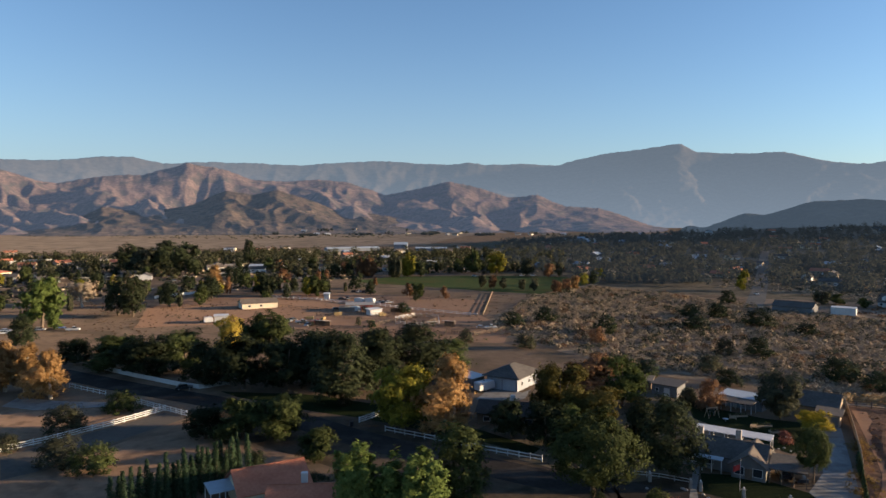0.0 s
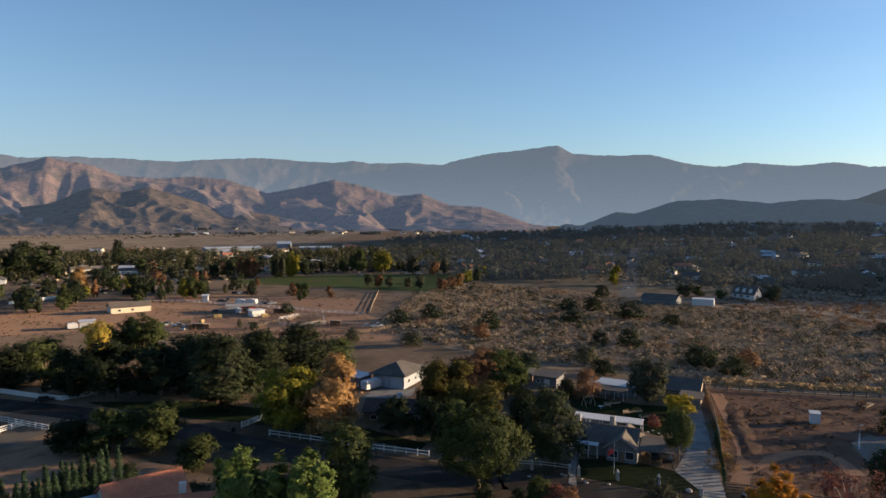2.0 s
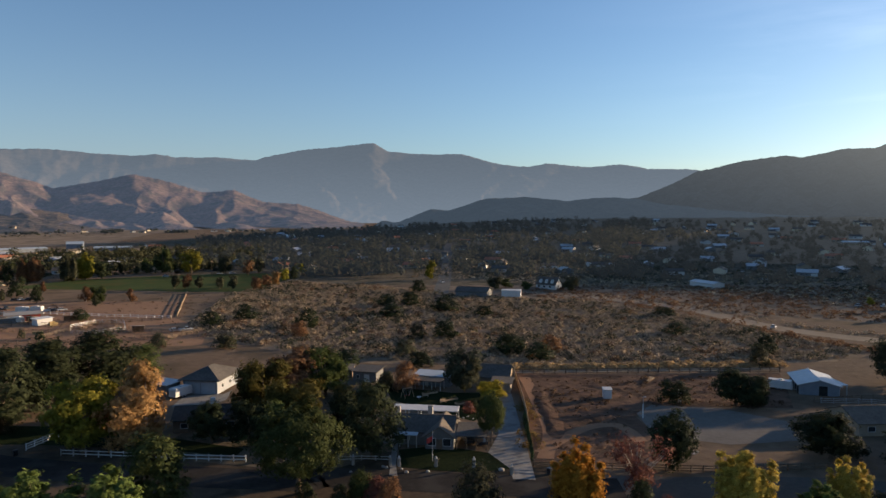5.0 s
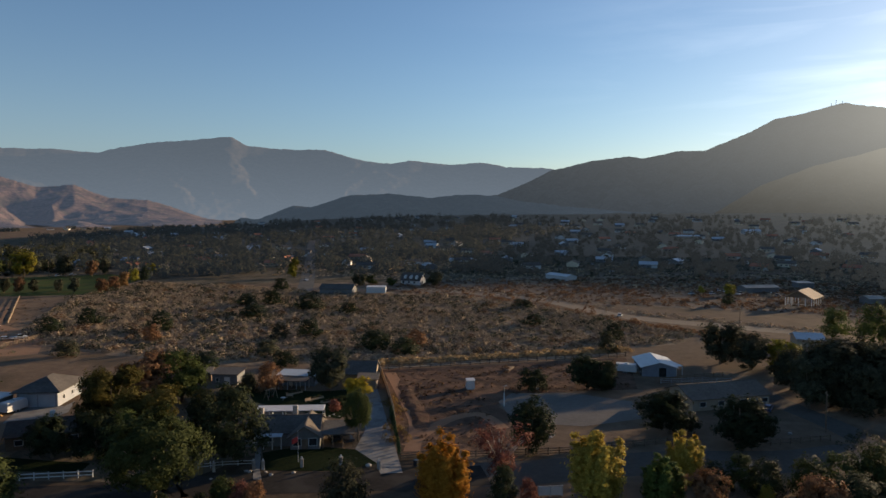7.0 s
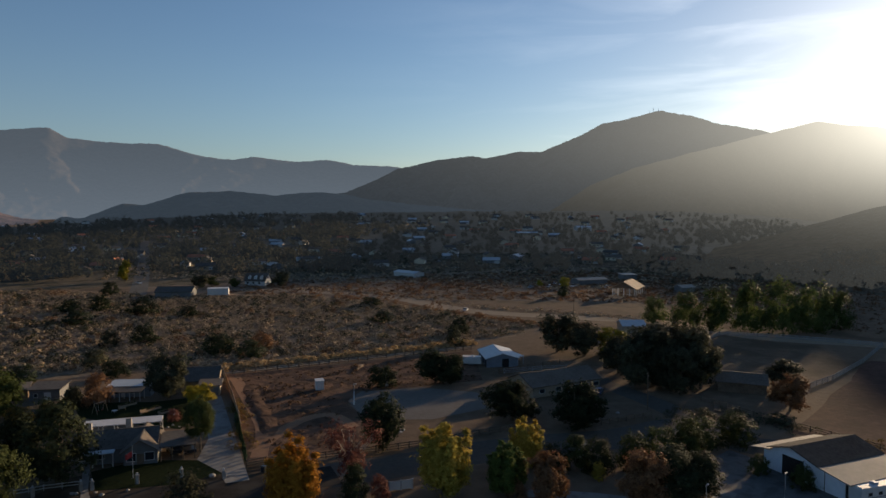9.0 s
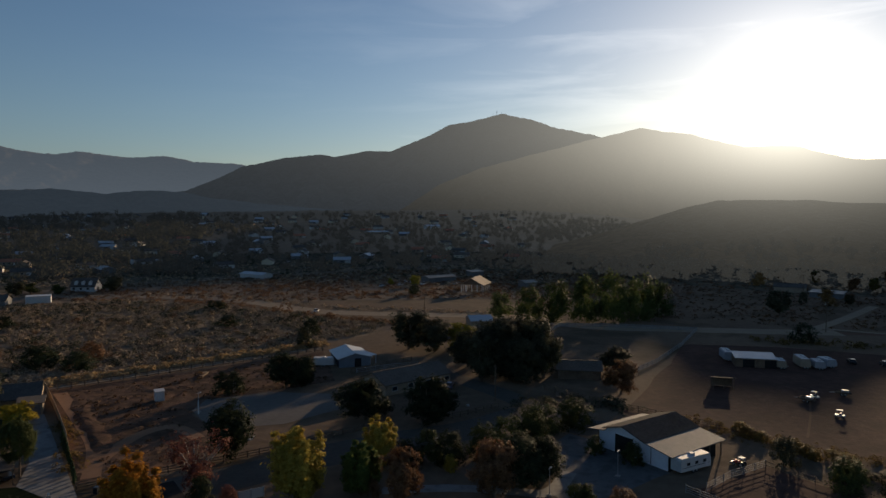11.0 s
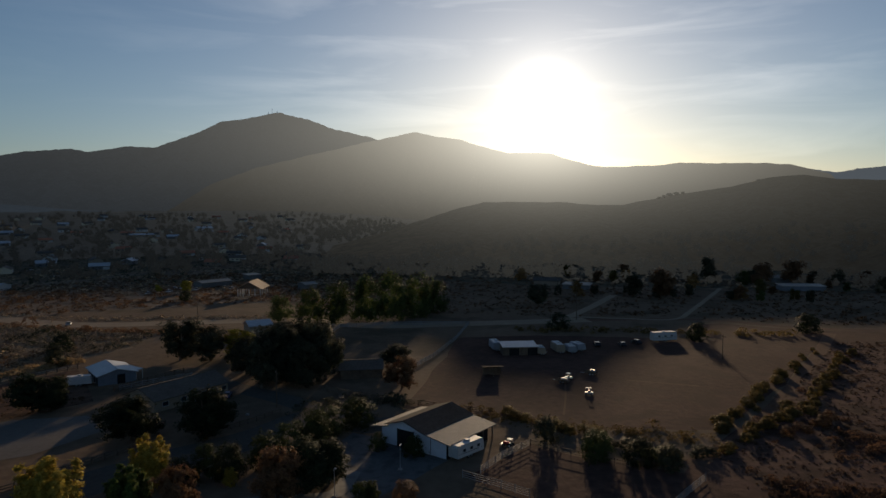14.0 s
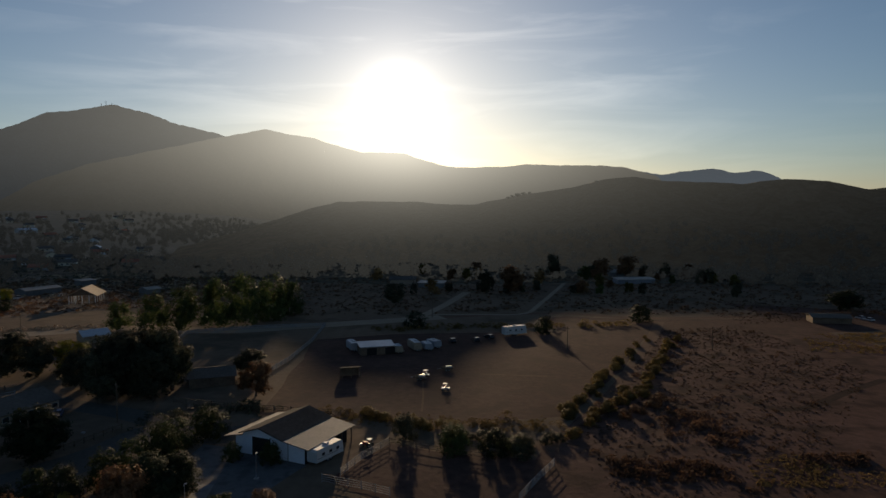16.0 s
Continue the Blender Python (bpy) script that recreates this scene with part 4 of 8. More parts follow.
    tree(kind, leaf, x, y, h, w, light=True, words=MID)

# cypress screen: two staggered rows
for k in range(32):
    t = (k + 0.3 * math.sin(k * 2.1)) / 31
    a, b = Vector((-51.9, 104.6)), Vector((-37.8, 125.1))
    p = a.lerp(b, t)
    tree("cypress", "cypress", p.x + 1.6 * (k % 2), p.y - 1.2 * (k % 2), 7.6 + 1.6 * math.sin(k * 1.7) * 0.7, 1.7, "cypress screen", words="in a planted row")


# ---- roads, yards and fields ----
strip("road_street", [(-136.7, 217.4), (-113.5, 204.9), (-87.8, 189.8), (-59.2, 175.1), (-35.4, 160.2), (-21.7, 148.8), (-5.1, 137.2), (8.2, 129.6), (18.2, 123.3), (27.4, 118.1), (31.8, 117.8), (44.0, 110.4), (55.6, 103.5), (64.7, 97.5), (76.4, 91.5)], 9.0, 0.03, M_ASPHALT, "cracked dark asphalt street between the yards")
# Dark strip: shadow of the street trees is put into the earth colour.
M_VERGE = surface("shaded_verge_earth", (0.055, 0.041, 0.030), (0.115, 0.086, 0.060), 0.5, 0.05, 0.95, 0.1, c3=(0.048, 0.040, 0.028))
strip("verge", [(-52.0, 170.0), (-35.4, 159.0), (-21.7, 147.8), (-5.1, 136.2), (8.2, 128.6), (18.2, 122.3), (27.4, 117.1), (44.0, 109.4), (55.6, 102.5), (64.7, 96.5), (72.0, 92.5)], 31.0, 0.006, M_VERGE, "verge along the street darkened with tree shade", "ground")
strip("road_gravel_lane", [(74.8, 92.6), (89.7, 85.0), (109.8, 75.2), (126.9, 62.7), (145.3, 53.7), (140.5, 40.8), (145.9, 29.8)], 11.0, 0.02, M_GRAVEL, "pale packed gravel lane")
strip("road_gravel_branch", [(147.4, 54.5), (156.1, 67.6), (162.2, 80.6), (166.0, 88.2), (171.5, 94.2)], 7.0, 0.025, M_GRAVEL, "gravel branch lane past the ranch house")
M_TRACK = surface("worn_red_track", (0.115, 0.066, 0.046), (0.175, 0.105, 0.074), 0.5, 0.06, 0.95, 0.05)
M_RUT = surface("dark_rut", (0.036, 0.023, 0.019), (0.066, 0.042, 0.034), 0.5, 0.06, 0.95, 0.05)
strip("road_dirt", [(216.3, 343.4), (235.7, 318.8), (251.2, 255.4), (242.1, 196.4), (255.5, 150.6), (269.0, 113.7), (261.6, 75.7), (271.6, 43.3), (291.7, -10.1)], 11.0, 0.03, M_DIRTROAD, "pale graded dirt road")
strip("road_dirt_narrow", [(287.9, 0.0), (294.5, -22.0), (300.2, -61.7), (286.0, -98.0), (290.9, -161.5), (306.7, -214.0)], 5.0, 0.026, M_TRACK, "narrow dull dirt road past the scrubland")
M_STREET = surface("worn_grey_street", (0.105, 0.098, 0.088), (0.155, 0.143, 0.128), 0.4, 0.05, 0.95, 0.02)
strip("road_straight", [(150.5, 334.0), (182.1, 394.6), (249.9, 533.0), (314.6, 667.9), (395.6, 837.8)], 9.5, 0.03, M_STREET, "straight pale street running towards the hills")
strip("road_uphill", [(291.5, 0.1), (305.8, -4.9), (332.9, -13.7), (377.5, -26.4)], 4.5, 0.04, M_DIRTROAD, "pale track leading to the farm")
strip("road_fork", [(299.3, -4.8), (298.0, -24.7), (299.9, -46.1), (327.8, -58.4), (420.2, -90.3)], 2.6, 0.05, M_DIRTROAD, "pale forked farm track")
strip("track_wash", [(128.7, -23.9), (147.6, -37.5), (178.7, -54.3), (230.7, -79.3), (276.6, -99.5)], 4.0, 0.02, M_TRACK, "sandy track along the brush", "track")
strip("track_curve", [(166.7, -81.0), (155.9, -82.7), (155.5, -92.1), (168.3, -109.7), (180.8, -128.6)], 2.6, 0.02, M_RUT, "worn track across the dry field", "track")
strip("track_hose", [(155.3, -0.6), (170.0, -1.0), (185.0, -0.9)], 0.5, 0.025, M_TRACK, "narrow rut in the trailer field", "track")
strip("track_furrow", [(190.6, -17.5), (189.0, -27.0), (187.6, -36.0)], 0.9, 0.025, M_TRACK, "worn furrow in the trailer field", "track")
strip("track_wash_side", [(184.2, -64.1), (172.6, -61.6), (148.9, -54.9), (130.9, -48.0)], 2.4, 0.021, M_TRACK, "sandy footpath beside the golden brush", "track")
strip("path_field", [(69.2, 417.3), (84.8, 442.9), (108.4, 487.7)], 6.0, 0.03, M_DIRTROAD, "pale path beside the turf", "path")
sheet("driveway", [(88.0, 156.5), (90.6, 153.1), (75.2, 121.9), (64.9, 101.1), (61.4, 103.1), (63.5, 107.5), (63.9, 116.9), (71.4, 126.0)], 0.05, M_CONCRETE, "pale concrete driveway beside the house", "driveway")
sheet("walkway", [(48.8, 130.4), (50.0, 130.3), (44.9, 118.4), (43.2, 113.1), (42.0, 114.1), (44.2, 119.6)], 0.05, M_CONCRETE, "narrow concrete garden walk", "path")
sheet("lawn_front", [(48.3, 126.0), (56.8, 124.5), (64.1, 116.4), (63.5, 107.5), (56.2, 108.8), (45.5, 116.6)], 0.04, M_LAWN, "green front lawn darkened with shade", "lawn", 0.3)
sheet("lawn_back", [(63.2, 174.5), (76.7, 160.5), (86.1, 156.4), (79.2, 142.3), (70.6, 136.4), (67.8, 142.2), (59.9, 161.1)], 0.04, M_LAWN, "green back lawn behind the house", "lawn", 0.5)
# Dark sheet standing in for the shaded ground below the street trees.
sheet("lawn_street", [(-61.0, 185.4), (-34.2, 182.3), (-12.0, 170.2), (9.6, 150.7), (20.0, 139.5), (17.7, 135.8), (4.4, 146.8), (-12.3, 156.2), (-19.4, 160.6), (-31.2, 166.3), (-54.6, 179.5)], 0.015, M_LAWN, "lawn darkened with the shade of the street trees", "lawn", 0.8)
sheet("pad_garage", [(8.7, 177.6), (13.3, 190.1), (21.7, 184.5), (24.5, 188.2), (21.8, 178.7), (16.9, 174.3)], 0.05, M_CONCRETE, "concrete pad before the garage", "driveway")
sheet("yard_barn", [(122.7, 44.6), (135.0, 43.2), (132.1, 34.4), (122.7, 20.6), (119.1, 22.5), (110.0, 26.0), (101.7, 31.0), (104.1, 35.7), (113.4, 36.5)], 0.04, M_PAVE, "worn grey concrete yard beside the white barn", "driveway", 0.5)
strip("walk_pale", [(92.1, 61.5), (98.2, 52.5), (101.8, 43.8), (104.7, 36.8), (114.7, 36.6)], 3.0, 0.05, M_CONCRETE, "pale concrete walk beside the shrubs", "path")
sheet("riding_arena", [(109.1, 125.3), (116.2, 129.0), (129.3, 120.8), (135.5, 106.0), (126.5, 95.7), (110.8, 100.1), (103.0, 109.7), (103.6, 116.0)], 0.03, M_SAND, "grey sand riding arena", "arena", 1.0)
sheet("paddock_earth", [(-133.8, 293.0), (-156.6, 361.2), (-150.2, 398.6), (-106.4, 421.6), (-58.2, 427.5), (24.7, 392.0), (17.7, 333.0), (28.5, 295.3), (23.8, 258.0), (-18.8, 267.9), (-69.9, 295.7), (-97.0, 303.7)], 0.012, M_TILLED, "raked reddish horse paddock earth", "paddock", 1.5)
sheet("sports_turf", [(-72.2, 506.3), (-38.3, 549.3), (35.2, 559.3), (98.1, 548.1), (104.4, 491.9), (70.1, 420.3), (34.7, 436.5), (-25.3, 476.7)], 0.02, M_TURF, "green irrigated sports turf", "lawn", 1.0)
sheet("path_fence_side", [(-88.3, 134.1), (-81.2, 145.9), (-68.2, 165.0), (-61.0, 161.2), (-68.3, 147.0), (-76.8, 126.3), (-80.7, 122.4)], 0.02, M_GRAVEL, "grey gravel drive beside the white fence", "path", 0.4)
sheet("drive_left", [(-111.8, 170.5), (-113.2, 179.7), (-99.0, 175.8), (-86.7, 174.6), (-85.3, 170.4), (-101.4, 167.5)], 0.02, M_CONCRETE, "pale driveway of the corner yard", "driveway", 0.4)
sheet("scrub_field", [(19.8, 309.6), (57.1, 425.5), (105.3, 483.9), (147.5, 419.7), (173.2, 360.8), (230.3, 306.1), (236.4, 240.3), (231.4, 181.7), (231.1, 149.8), (211.3, 142.5), (183.3, 148.4), (106.9, 179.8), (60.7, 208.8), (43.2, 241.5), (24.0, 273.9)], 0.01, M_SCRUB_EARTH, "dry sandy ground under low scrub", "field", 3.0)
M_REDSOIL = surface("dark_red_soil", (0.066, 0.037, 0.030), (0.134, 0.077, 0.060), 0.5, 0.04, 0.95, 0.12, c3=(0.082, 0.049, 0.038))
sheet("trailer_field", [(153.1, 36.8), (243.0, 36.9), (252.9, 8.9), (257.5, -88.8), (197.9, -61.7), (150.7, -33.1), (147.4, -9.7), (151.2, 5.4)], 0.012, M_REDSOIL, "dark reddish bare earth of the trailer field", "field", 1.5)
M_SCRUBSOIL = surface("reddish_scrub_soil", (0.080, 0.045, 0.035), (0.160, 0.090, 0.069), 0.5, 0.04, 0.95, 0.14, c3=(0.066, 0.039, 0.031))
sheet("scrubland", [(128.7, -23.9), (187.8, -58.6), (263.4, -96.4), (280.1, -156.7), (300.0, -209.4), (330, -150), (190, -160), (90, -80), (103.5, -32.0), (106.2, -12.6)], 0.011, M_SCRUBSOIL, "dark reddish dry scrubland", "field", 2.0)
sheet("road_verge", [(244.0, -55.0), (286.0, -50.0), (292.0, -64.0), (281.0, -98.0), (285.0, -158.0), (300.0, -213.0), (258.0, -205.0), (246.0, -120.0)], 0.016, M_REDSOIL, "dark reddish earth beside the narrow road", "ground", 2.0)
sheet("corral_earth", [(116.4, 16.4), (134.6, 5.9), (129.5, -3.1), (124.3, -23.2), (120.0, -26.5), (106.1, -14.4), (103.7, 3.7)], 0.013, M_REDSOIL, "dark trodden corral earth", "paddock", 0.6)

# Lighter tan: sunlight on the yards is put into the earth colour.
M_YARD = surface("yard_earth", (0.20, 0.125, 0.080), (0.29, 0.19, 0.125), 0.5, 0.06, 0.95, 0.1, c3=(0.16, 0.105, 0.07))
M_PLAIN = surface("river_plain_sand", (0.150, 0.115, 0.084), (0.275, 0.212, 0.158), 0.06, 0.01, 0.95, 0.5, c3=(0.13, 0.105, 0.08))
M_FALLOW = surface("fallow_earth", (0.150, 0.112, 0.082), (0.245, 0.185, 0.135), 0.4, 0.03, 0.95, 0.3, c3=(0.115, 0.092, 0.068))
# Darkened sheet for the dim, partly shaded ground between the far houses.
sheet("suburb_earth", [(r * math.sin(radians(b)), r * math.cos(radians(b))) for b, r in ((4, 560), (12, 470), (22, 450), (34, 450), (46, 500), (58, 560), (72, 760), (78, 1000), (60, 1500), (30, 2100), (10, 2100), (0, 1100))], 0.008, M_DUSK, "earth of the far suburb in a shade-dark tone", "ground", 8.0)
# Dark sheet laid where the yard trees' shade falls.
sheet("yard_litter", [(7.0, 150.7), (15.9, 163.8), (25.5, 173.8), (42.0, 182.1), (58.1, 185.0), (62.1, 168.5), (49.8, 141.2), (42.3, 124.1), (30.0, 120.6), (19.1, 129.6), (10.9, 135.8)], 0.011, M_DUSK, "earth under the yard trees darkened with their shade", "ground", 1.0)
# Two light sheets laid where the yards catch the sun.
sheet("yard_earth", [(-109.5, 162.7), (-94.1, 169.5), (-69.6, 168.4), (-76.5, 156.3), (-85.2, 144.4), (-92.2, 136.7)], 0.013, M_YARD, "tan earth of the corner yard, lightened for sunlight", "ground", 0.6)
sheet("yard_earth", [(-67.1, 145.8), (-60.2, 158.9), (-43.4, 142.1), (-25.0, 133.0), (-32.5, 127.0), (-50.0, 122.9), (-56.5, 113.0), (-77.5, 113.1), (-82.0, 119.8), (-76.1, 125.1)], 0.013, M_YARD, "tan earth behind the cypress row, lightened for sunlight", "ground", 0.8)
sheet("fallow_ground", [(q * math.sin(radians(b)), q * math.cos(radians(b))) for b, q in ((26, 400), (34, 372), (44, 350), (54, 345), (64, 350), (72, 350), (74, 470), (60, 560), (46, 500), (34, 452), (24, 452))], 0.007, M_FALLOW, "dull brown fallow ground below the houses", "field", 6.0)
sheet("river_plain", [(q * math.sin(radians(b)), q * math.cos(radians(b))) for b, q in ((-42, 1120), (-30, 1060), (-18, 1080), (-8, 1120), (-1.5, 1150), (1, 1600), (4, 2150), (-10, 2180), (-42, 2180))], 0.02, M_PLAIN, "pale dry river plain below the hills", "field", 12.0)
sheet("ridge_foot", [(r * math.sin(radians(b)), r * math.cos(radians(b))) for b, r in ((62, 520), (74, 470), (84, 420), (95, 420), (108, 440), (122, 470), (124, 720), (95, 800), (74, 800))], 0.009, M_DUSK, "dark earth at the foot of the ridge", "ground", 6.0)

M_LOT = surface("red_lot_dirt", (0.088, 0.054, 0.038), (0.172, 0.106, 0.073), 0.45, 0.05, 0.95, 0.5, c3=(0.080, 0.053, 0.038))
sheet("dirt_lot", [(102.6, 171.9), (137.8, 154.5), (174.8, 139.3), (146.2, 112.6), (130.1, 121.6), (114.9, 128.7), (106.6, 123.5), (102.7, 114.1), (101.9, 108.5), (87.6, 98.1), (69.8, 108.8), (77.1, 122.8), (89.8, 146.9)], 0.014, M_LOT, "reddish bare dirt of the horse lot", "paddock", 1.0)
strip("path_fence", [(104.1, 174.4), (121.5, 167.3), (142.0, 159.2), (159.4, 151.6), (179.4, 143.4)], 3.2, 0.03, M_DIRTROAD, "pale trodden path behind the rail fence", "path")
strip("track_lot", [(103.2, 167.2), (93.0, 144.6), (82.8, 123.5), (72.3, 109.3)], 3.2, 0.03, M_TILLED, "pale wheel track through the dirt lot", "track")
strip("track_lot_second", [(73.3, 112.5), (89.5, 121.1), (98.4, 119.9), (95.9, 109.1)], 3.0, 0.028, M_TILLED, "pale wheel track across the dirt lot", "track")


def berm(points, wide, high, seed):
    """A long low heap of loose earth with a lumpy top."""
    pts = [Vector(p) for p in points]
    n, m = 14 * (len(pts) - 1), 8
    v, f = [], []
    for i in range(n + 1):
        t = i / n * (len(pts) - 1)
        k = min(int(t), len(pts) - 2)
        p, d = pts[k].lerp(pts[k + 1], t - k), (pts[k + 1] - pts[k]).normalized()
        side = Vector((-d.y, d.x))
        end = min(1.0, 4 * min(i, n - i) / n)
        for j in range(m + 1):
            u = j / m * 2 - 1
            lump = 0.75 + 0.5 * noise.noise((i * 0.35, u * 1.3, seed))
            q = p + side * (u * wide / 2 * (0.85 + 0.3 * noise.noise((i * 0.3, seed, 2.0))))
            v.append((q.x, q.y, -0.05 + high * lump * end * (1 - u * u) ** 1.2))
            if i and j:
                a = i * (m + 1) + j
                f.append((a - m - 2, a - m - 1, a, a - 1))
    ob = mesh_object("earth_berm", v, f, M_LOT, smooth=True)
    return tagged(ob, "low lumpy berm of reddish loose dirt", "berm", "dirt berms")


berm([(103.2, 160.5), (94.1, 143.8), (87.0, 128.2), (79.8, 116.3)], 5.5, 0.55, 1.0)
berm([(112.0, 154.1), (118.1, 146.5), (128.1, 142.3)], 5.0, 0.4, 2.0)
berm([(87.7, 125.0), (95.5, 126.9), (102.1, 124.4), (103.6, 119.9)], 5.0, 0.4, 3.0)
berm([(129.9, 131.7), (139.2, 128.0), (152.0, 124.9)], 4.5, 0.35, 4.0)
berm([(79.8, 111.9), (87.2, 110.0), (92.2, 105.0)], 4.5, 0.35, 5.0)
# ---- low growth ----
def inside(p, poly):
    hit = False
    for i in range(len(poly)):
        (x0, y0), (x1, y1) = poly[i - 1], poly[i]
        if (y0 > p[1]) != (y1 > p[1]) and p[0] < (x1 - x0) * (p[1] - y0) / (y1 - y0) + x0:
            hit = not hit
    return hit


def low_domes(name, c, s, tall, material, label, rng):
    """Compact cushions of brush: each an uneven closed mound of its own."""
    ring = np.arange(6) * math.pi / 3
    shape = np.array([(0, 0, 1.0)] + [(0.62 * math.cos(a), 0.62 * math.sin(a), 0.80) for a in ring] + [(math.cos(a + 0.5), math.sin(a + 0.5), 0.28) for a in ring] + [(0.8 * math.cos(a), 0.8 * math.sin(a), -0.08) for a in ring])
    faces = [(0, 1 + i, 1 + (i + 1) % 6) for i in range(6)]
    for k in (1, 7):
        for i in range(6):
            j = (i + 1) % 6
            faces += [(k + i, k + 6 + i, k + j), (k + j, k + 6 + i, k + 6 + j)]
    n, m = len(c), len(shape)
    turn = rng.uniform(0, 6.283, n)
    jit = rng.uniform(0.72, 1.28, (n, m, 1))
    p = shape[None] * jit * np.array([1, 1, tall])
    x = p[..., 0] * np.cos(turn)[:, None] - p[..., 1] * np.sin(turn)[:, None]
    y = p[..., 0] * np.sin(turn)[:, None] + p[..., 1] * np.cos(turn)[:, None]
    long = rng.uniform(0.75, 1.35, n)[:, None]
    v = np.stack([x * long * s[:, None] + c[:, :1], y / long * s[:, None] + c[:, 1:2], p[..., 2] * s[:, None]], -1).reshape(-1, 3)
    f = (np.array(faces)[None] + (np.arange(n) * m)[:, None, None]).reshape(-1, 3)
    return tagged(mesh_object(name, v.tolist(), f.tolist(), material, smooth=True), label, "scrub", kind="stuff")


def scrub(name, poly, count, size, tall, material, label, seed, blades=9, patchy=0.0, along=None, dome=False, off=()):
    """Tufts of dry brush strewn over a piece of ground, or near a line."""
    rng = np.random.default_rng(seed)
    xs, ys = [p[0] for p in poly], [p[1] for p in poly]
    pts = []
    while len(pts) < count:
        if along:
            t = rng.uniform(0, len(poly) - 1)
            i = int(t)
            p = Vector(poly[i]).lerp(Vector(poly[min(i + 1, len(poly) - 1)]), t - i)
            pts.append((p.x + rng.normal(0, along), p.y + rng.normal(0, along)))
            continue
        p = (rng.uniform(min(xs), max(xs)), rng.uniform(min(ys), max(ys)))
        if any(math.hypot(p[0] - q[0], p[1] - q[1]) < 5.5 for q in off):
            continue
        if inside(p, poly) and (patchy == 0 or noise.noise((p[0] * 0.035, p[1] * 0.035, seed)) * 0.7 + noise.noise((p[0] * 0.12, p[1] * 0.12, seed + 2)) * 0.5 > rng.uniform(-0.6, 0.5) * patchy - 0.05):
            pts.append(p)
    c = np.array(pts)
    s = size * rng.lognormal(0, 0.35, count)
    n = count * blades
    if dome:
        return low_domes(name, c, s, tall, material, label, rng)
    base = np.repeat(np.column_stack([c, np.zeros(count)]), blades, axis=0)
    ss = np.repeat(s, blades)
    a = rng.uniform(0, 2 * math.pi, n)
    up = rng.uniform(0.15, 1.0, n)
    q = np.sqrt(1 - up * up) * ss * rng.uniform(0.6, 1, n)
    mid = base + np.column_stack([np.cos(a) * q, np.sin(a) * q, up * ss * tall])
    out = mid - base + np.array([0, 0, 0.15]) * ss[:, None]
    out /= np.linalg.norm(out, axis=1)[:, None] + 1e-9
    out = out + rng.normal(0, 0.22, (n, 3))
    d = np.cross(out, rng.normal(0, 1, (n, 3)))
    d /= np.linalg.norm(d, axis=1)[:, None] + 1e-9
    e = np.cross(out, d)
    e /= np.linalg.norm(e, axis=1)[:, None] + 1e-9
    k = (ss * rng.uniform(0.7, 1.2, n) / math.sqrt(blades) * 1.25)[:, None]
    v = np.stack([mid - d * k, mid + d * k * 0.6 - e * k * 0.7, mid + d * k * 0.8 + e * k * 0.7], 1).reshape(-1, 3)
    v[:, 2] = np.maximum(v[:, 2], 0.0)
    return tagged(mesh_object(name, v.tolist(), np.arange(3 * n).reshape(-1, 3).tolist(), material), label, "scrub", kind="stuff")


FIELD = [(21.3, 305.4), (56.4, 419.9), (102.8, 472.6), (146.4, 416.5), (170.8, 355.8), (224.2, 298.1), (232.3, 236.1), (227.9, 179.0), (227.3, 149.7), (212.3, 144.3), (184.8, 149.6), (108.1, 181.9), (62.6, 215.1), (43.9, 245.4), (24.2, 276.2)]
scrub("dry_scrub", FIELD, 9000, 0.95, 0.8, M_SCRUB, "low golden-brown dry scrub over the field", 11, 32, 1.25)
scrub("dry_tufts", FIELD, 5000, 0.45, 0.8, M_SCRUB, "small dry tufts between the scrub", 10, 12, 0.6)
scrub("dark_scrub", FIELD, 1700, 1.15, 0.9, LEAF["olive"], "low grey-green brush among the dry scrub", 12, 34, 1.0)
scrub("field_shrubs", FIELD, 420, 1.7, 0.85, LEAF["olive"], "scattered olive-brown shrubs over the field", 9, 80, 0.8)
scrub("field_shrubs", FIELD, 260, 1.6, 0.85, LEAF["rust"], "scattered dull brown shrubs over the field", 8, 80, 0.8)
RIGHT = [(135.0, -29.7), (187.8, -58.6), (257.3, -94.2), (274.6, -153.6), (293.6, -205.0), (300, -130), (190, -130), (100, -60), (105.5, -32.6)]
scrub("scrubland_tufts", RIGHT, 5200, 0.30, 0.35, M_TUFT, "sparse brown tufts over the scrubland", 13, 9, 1.0)
scrub("scrubland_brush", RIGHT, 300, 0.8, 0.40, M_BROWNBRUSH, "dark low brush over the scrubland", 14, 40, 1.5)
WASH = "golden brush along the wash"
rng = random.Random(21)
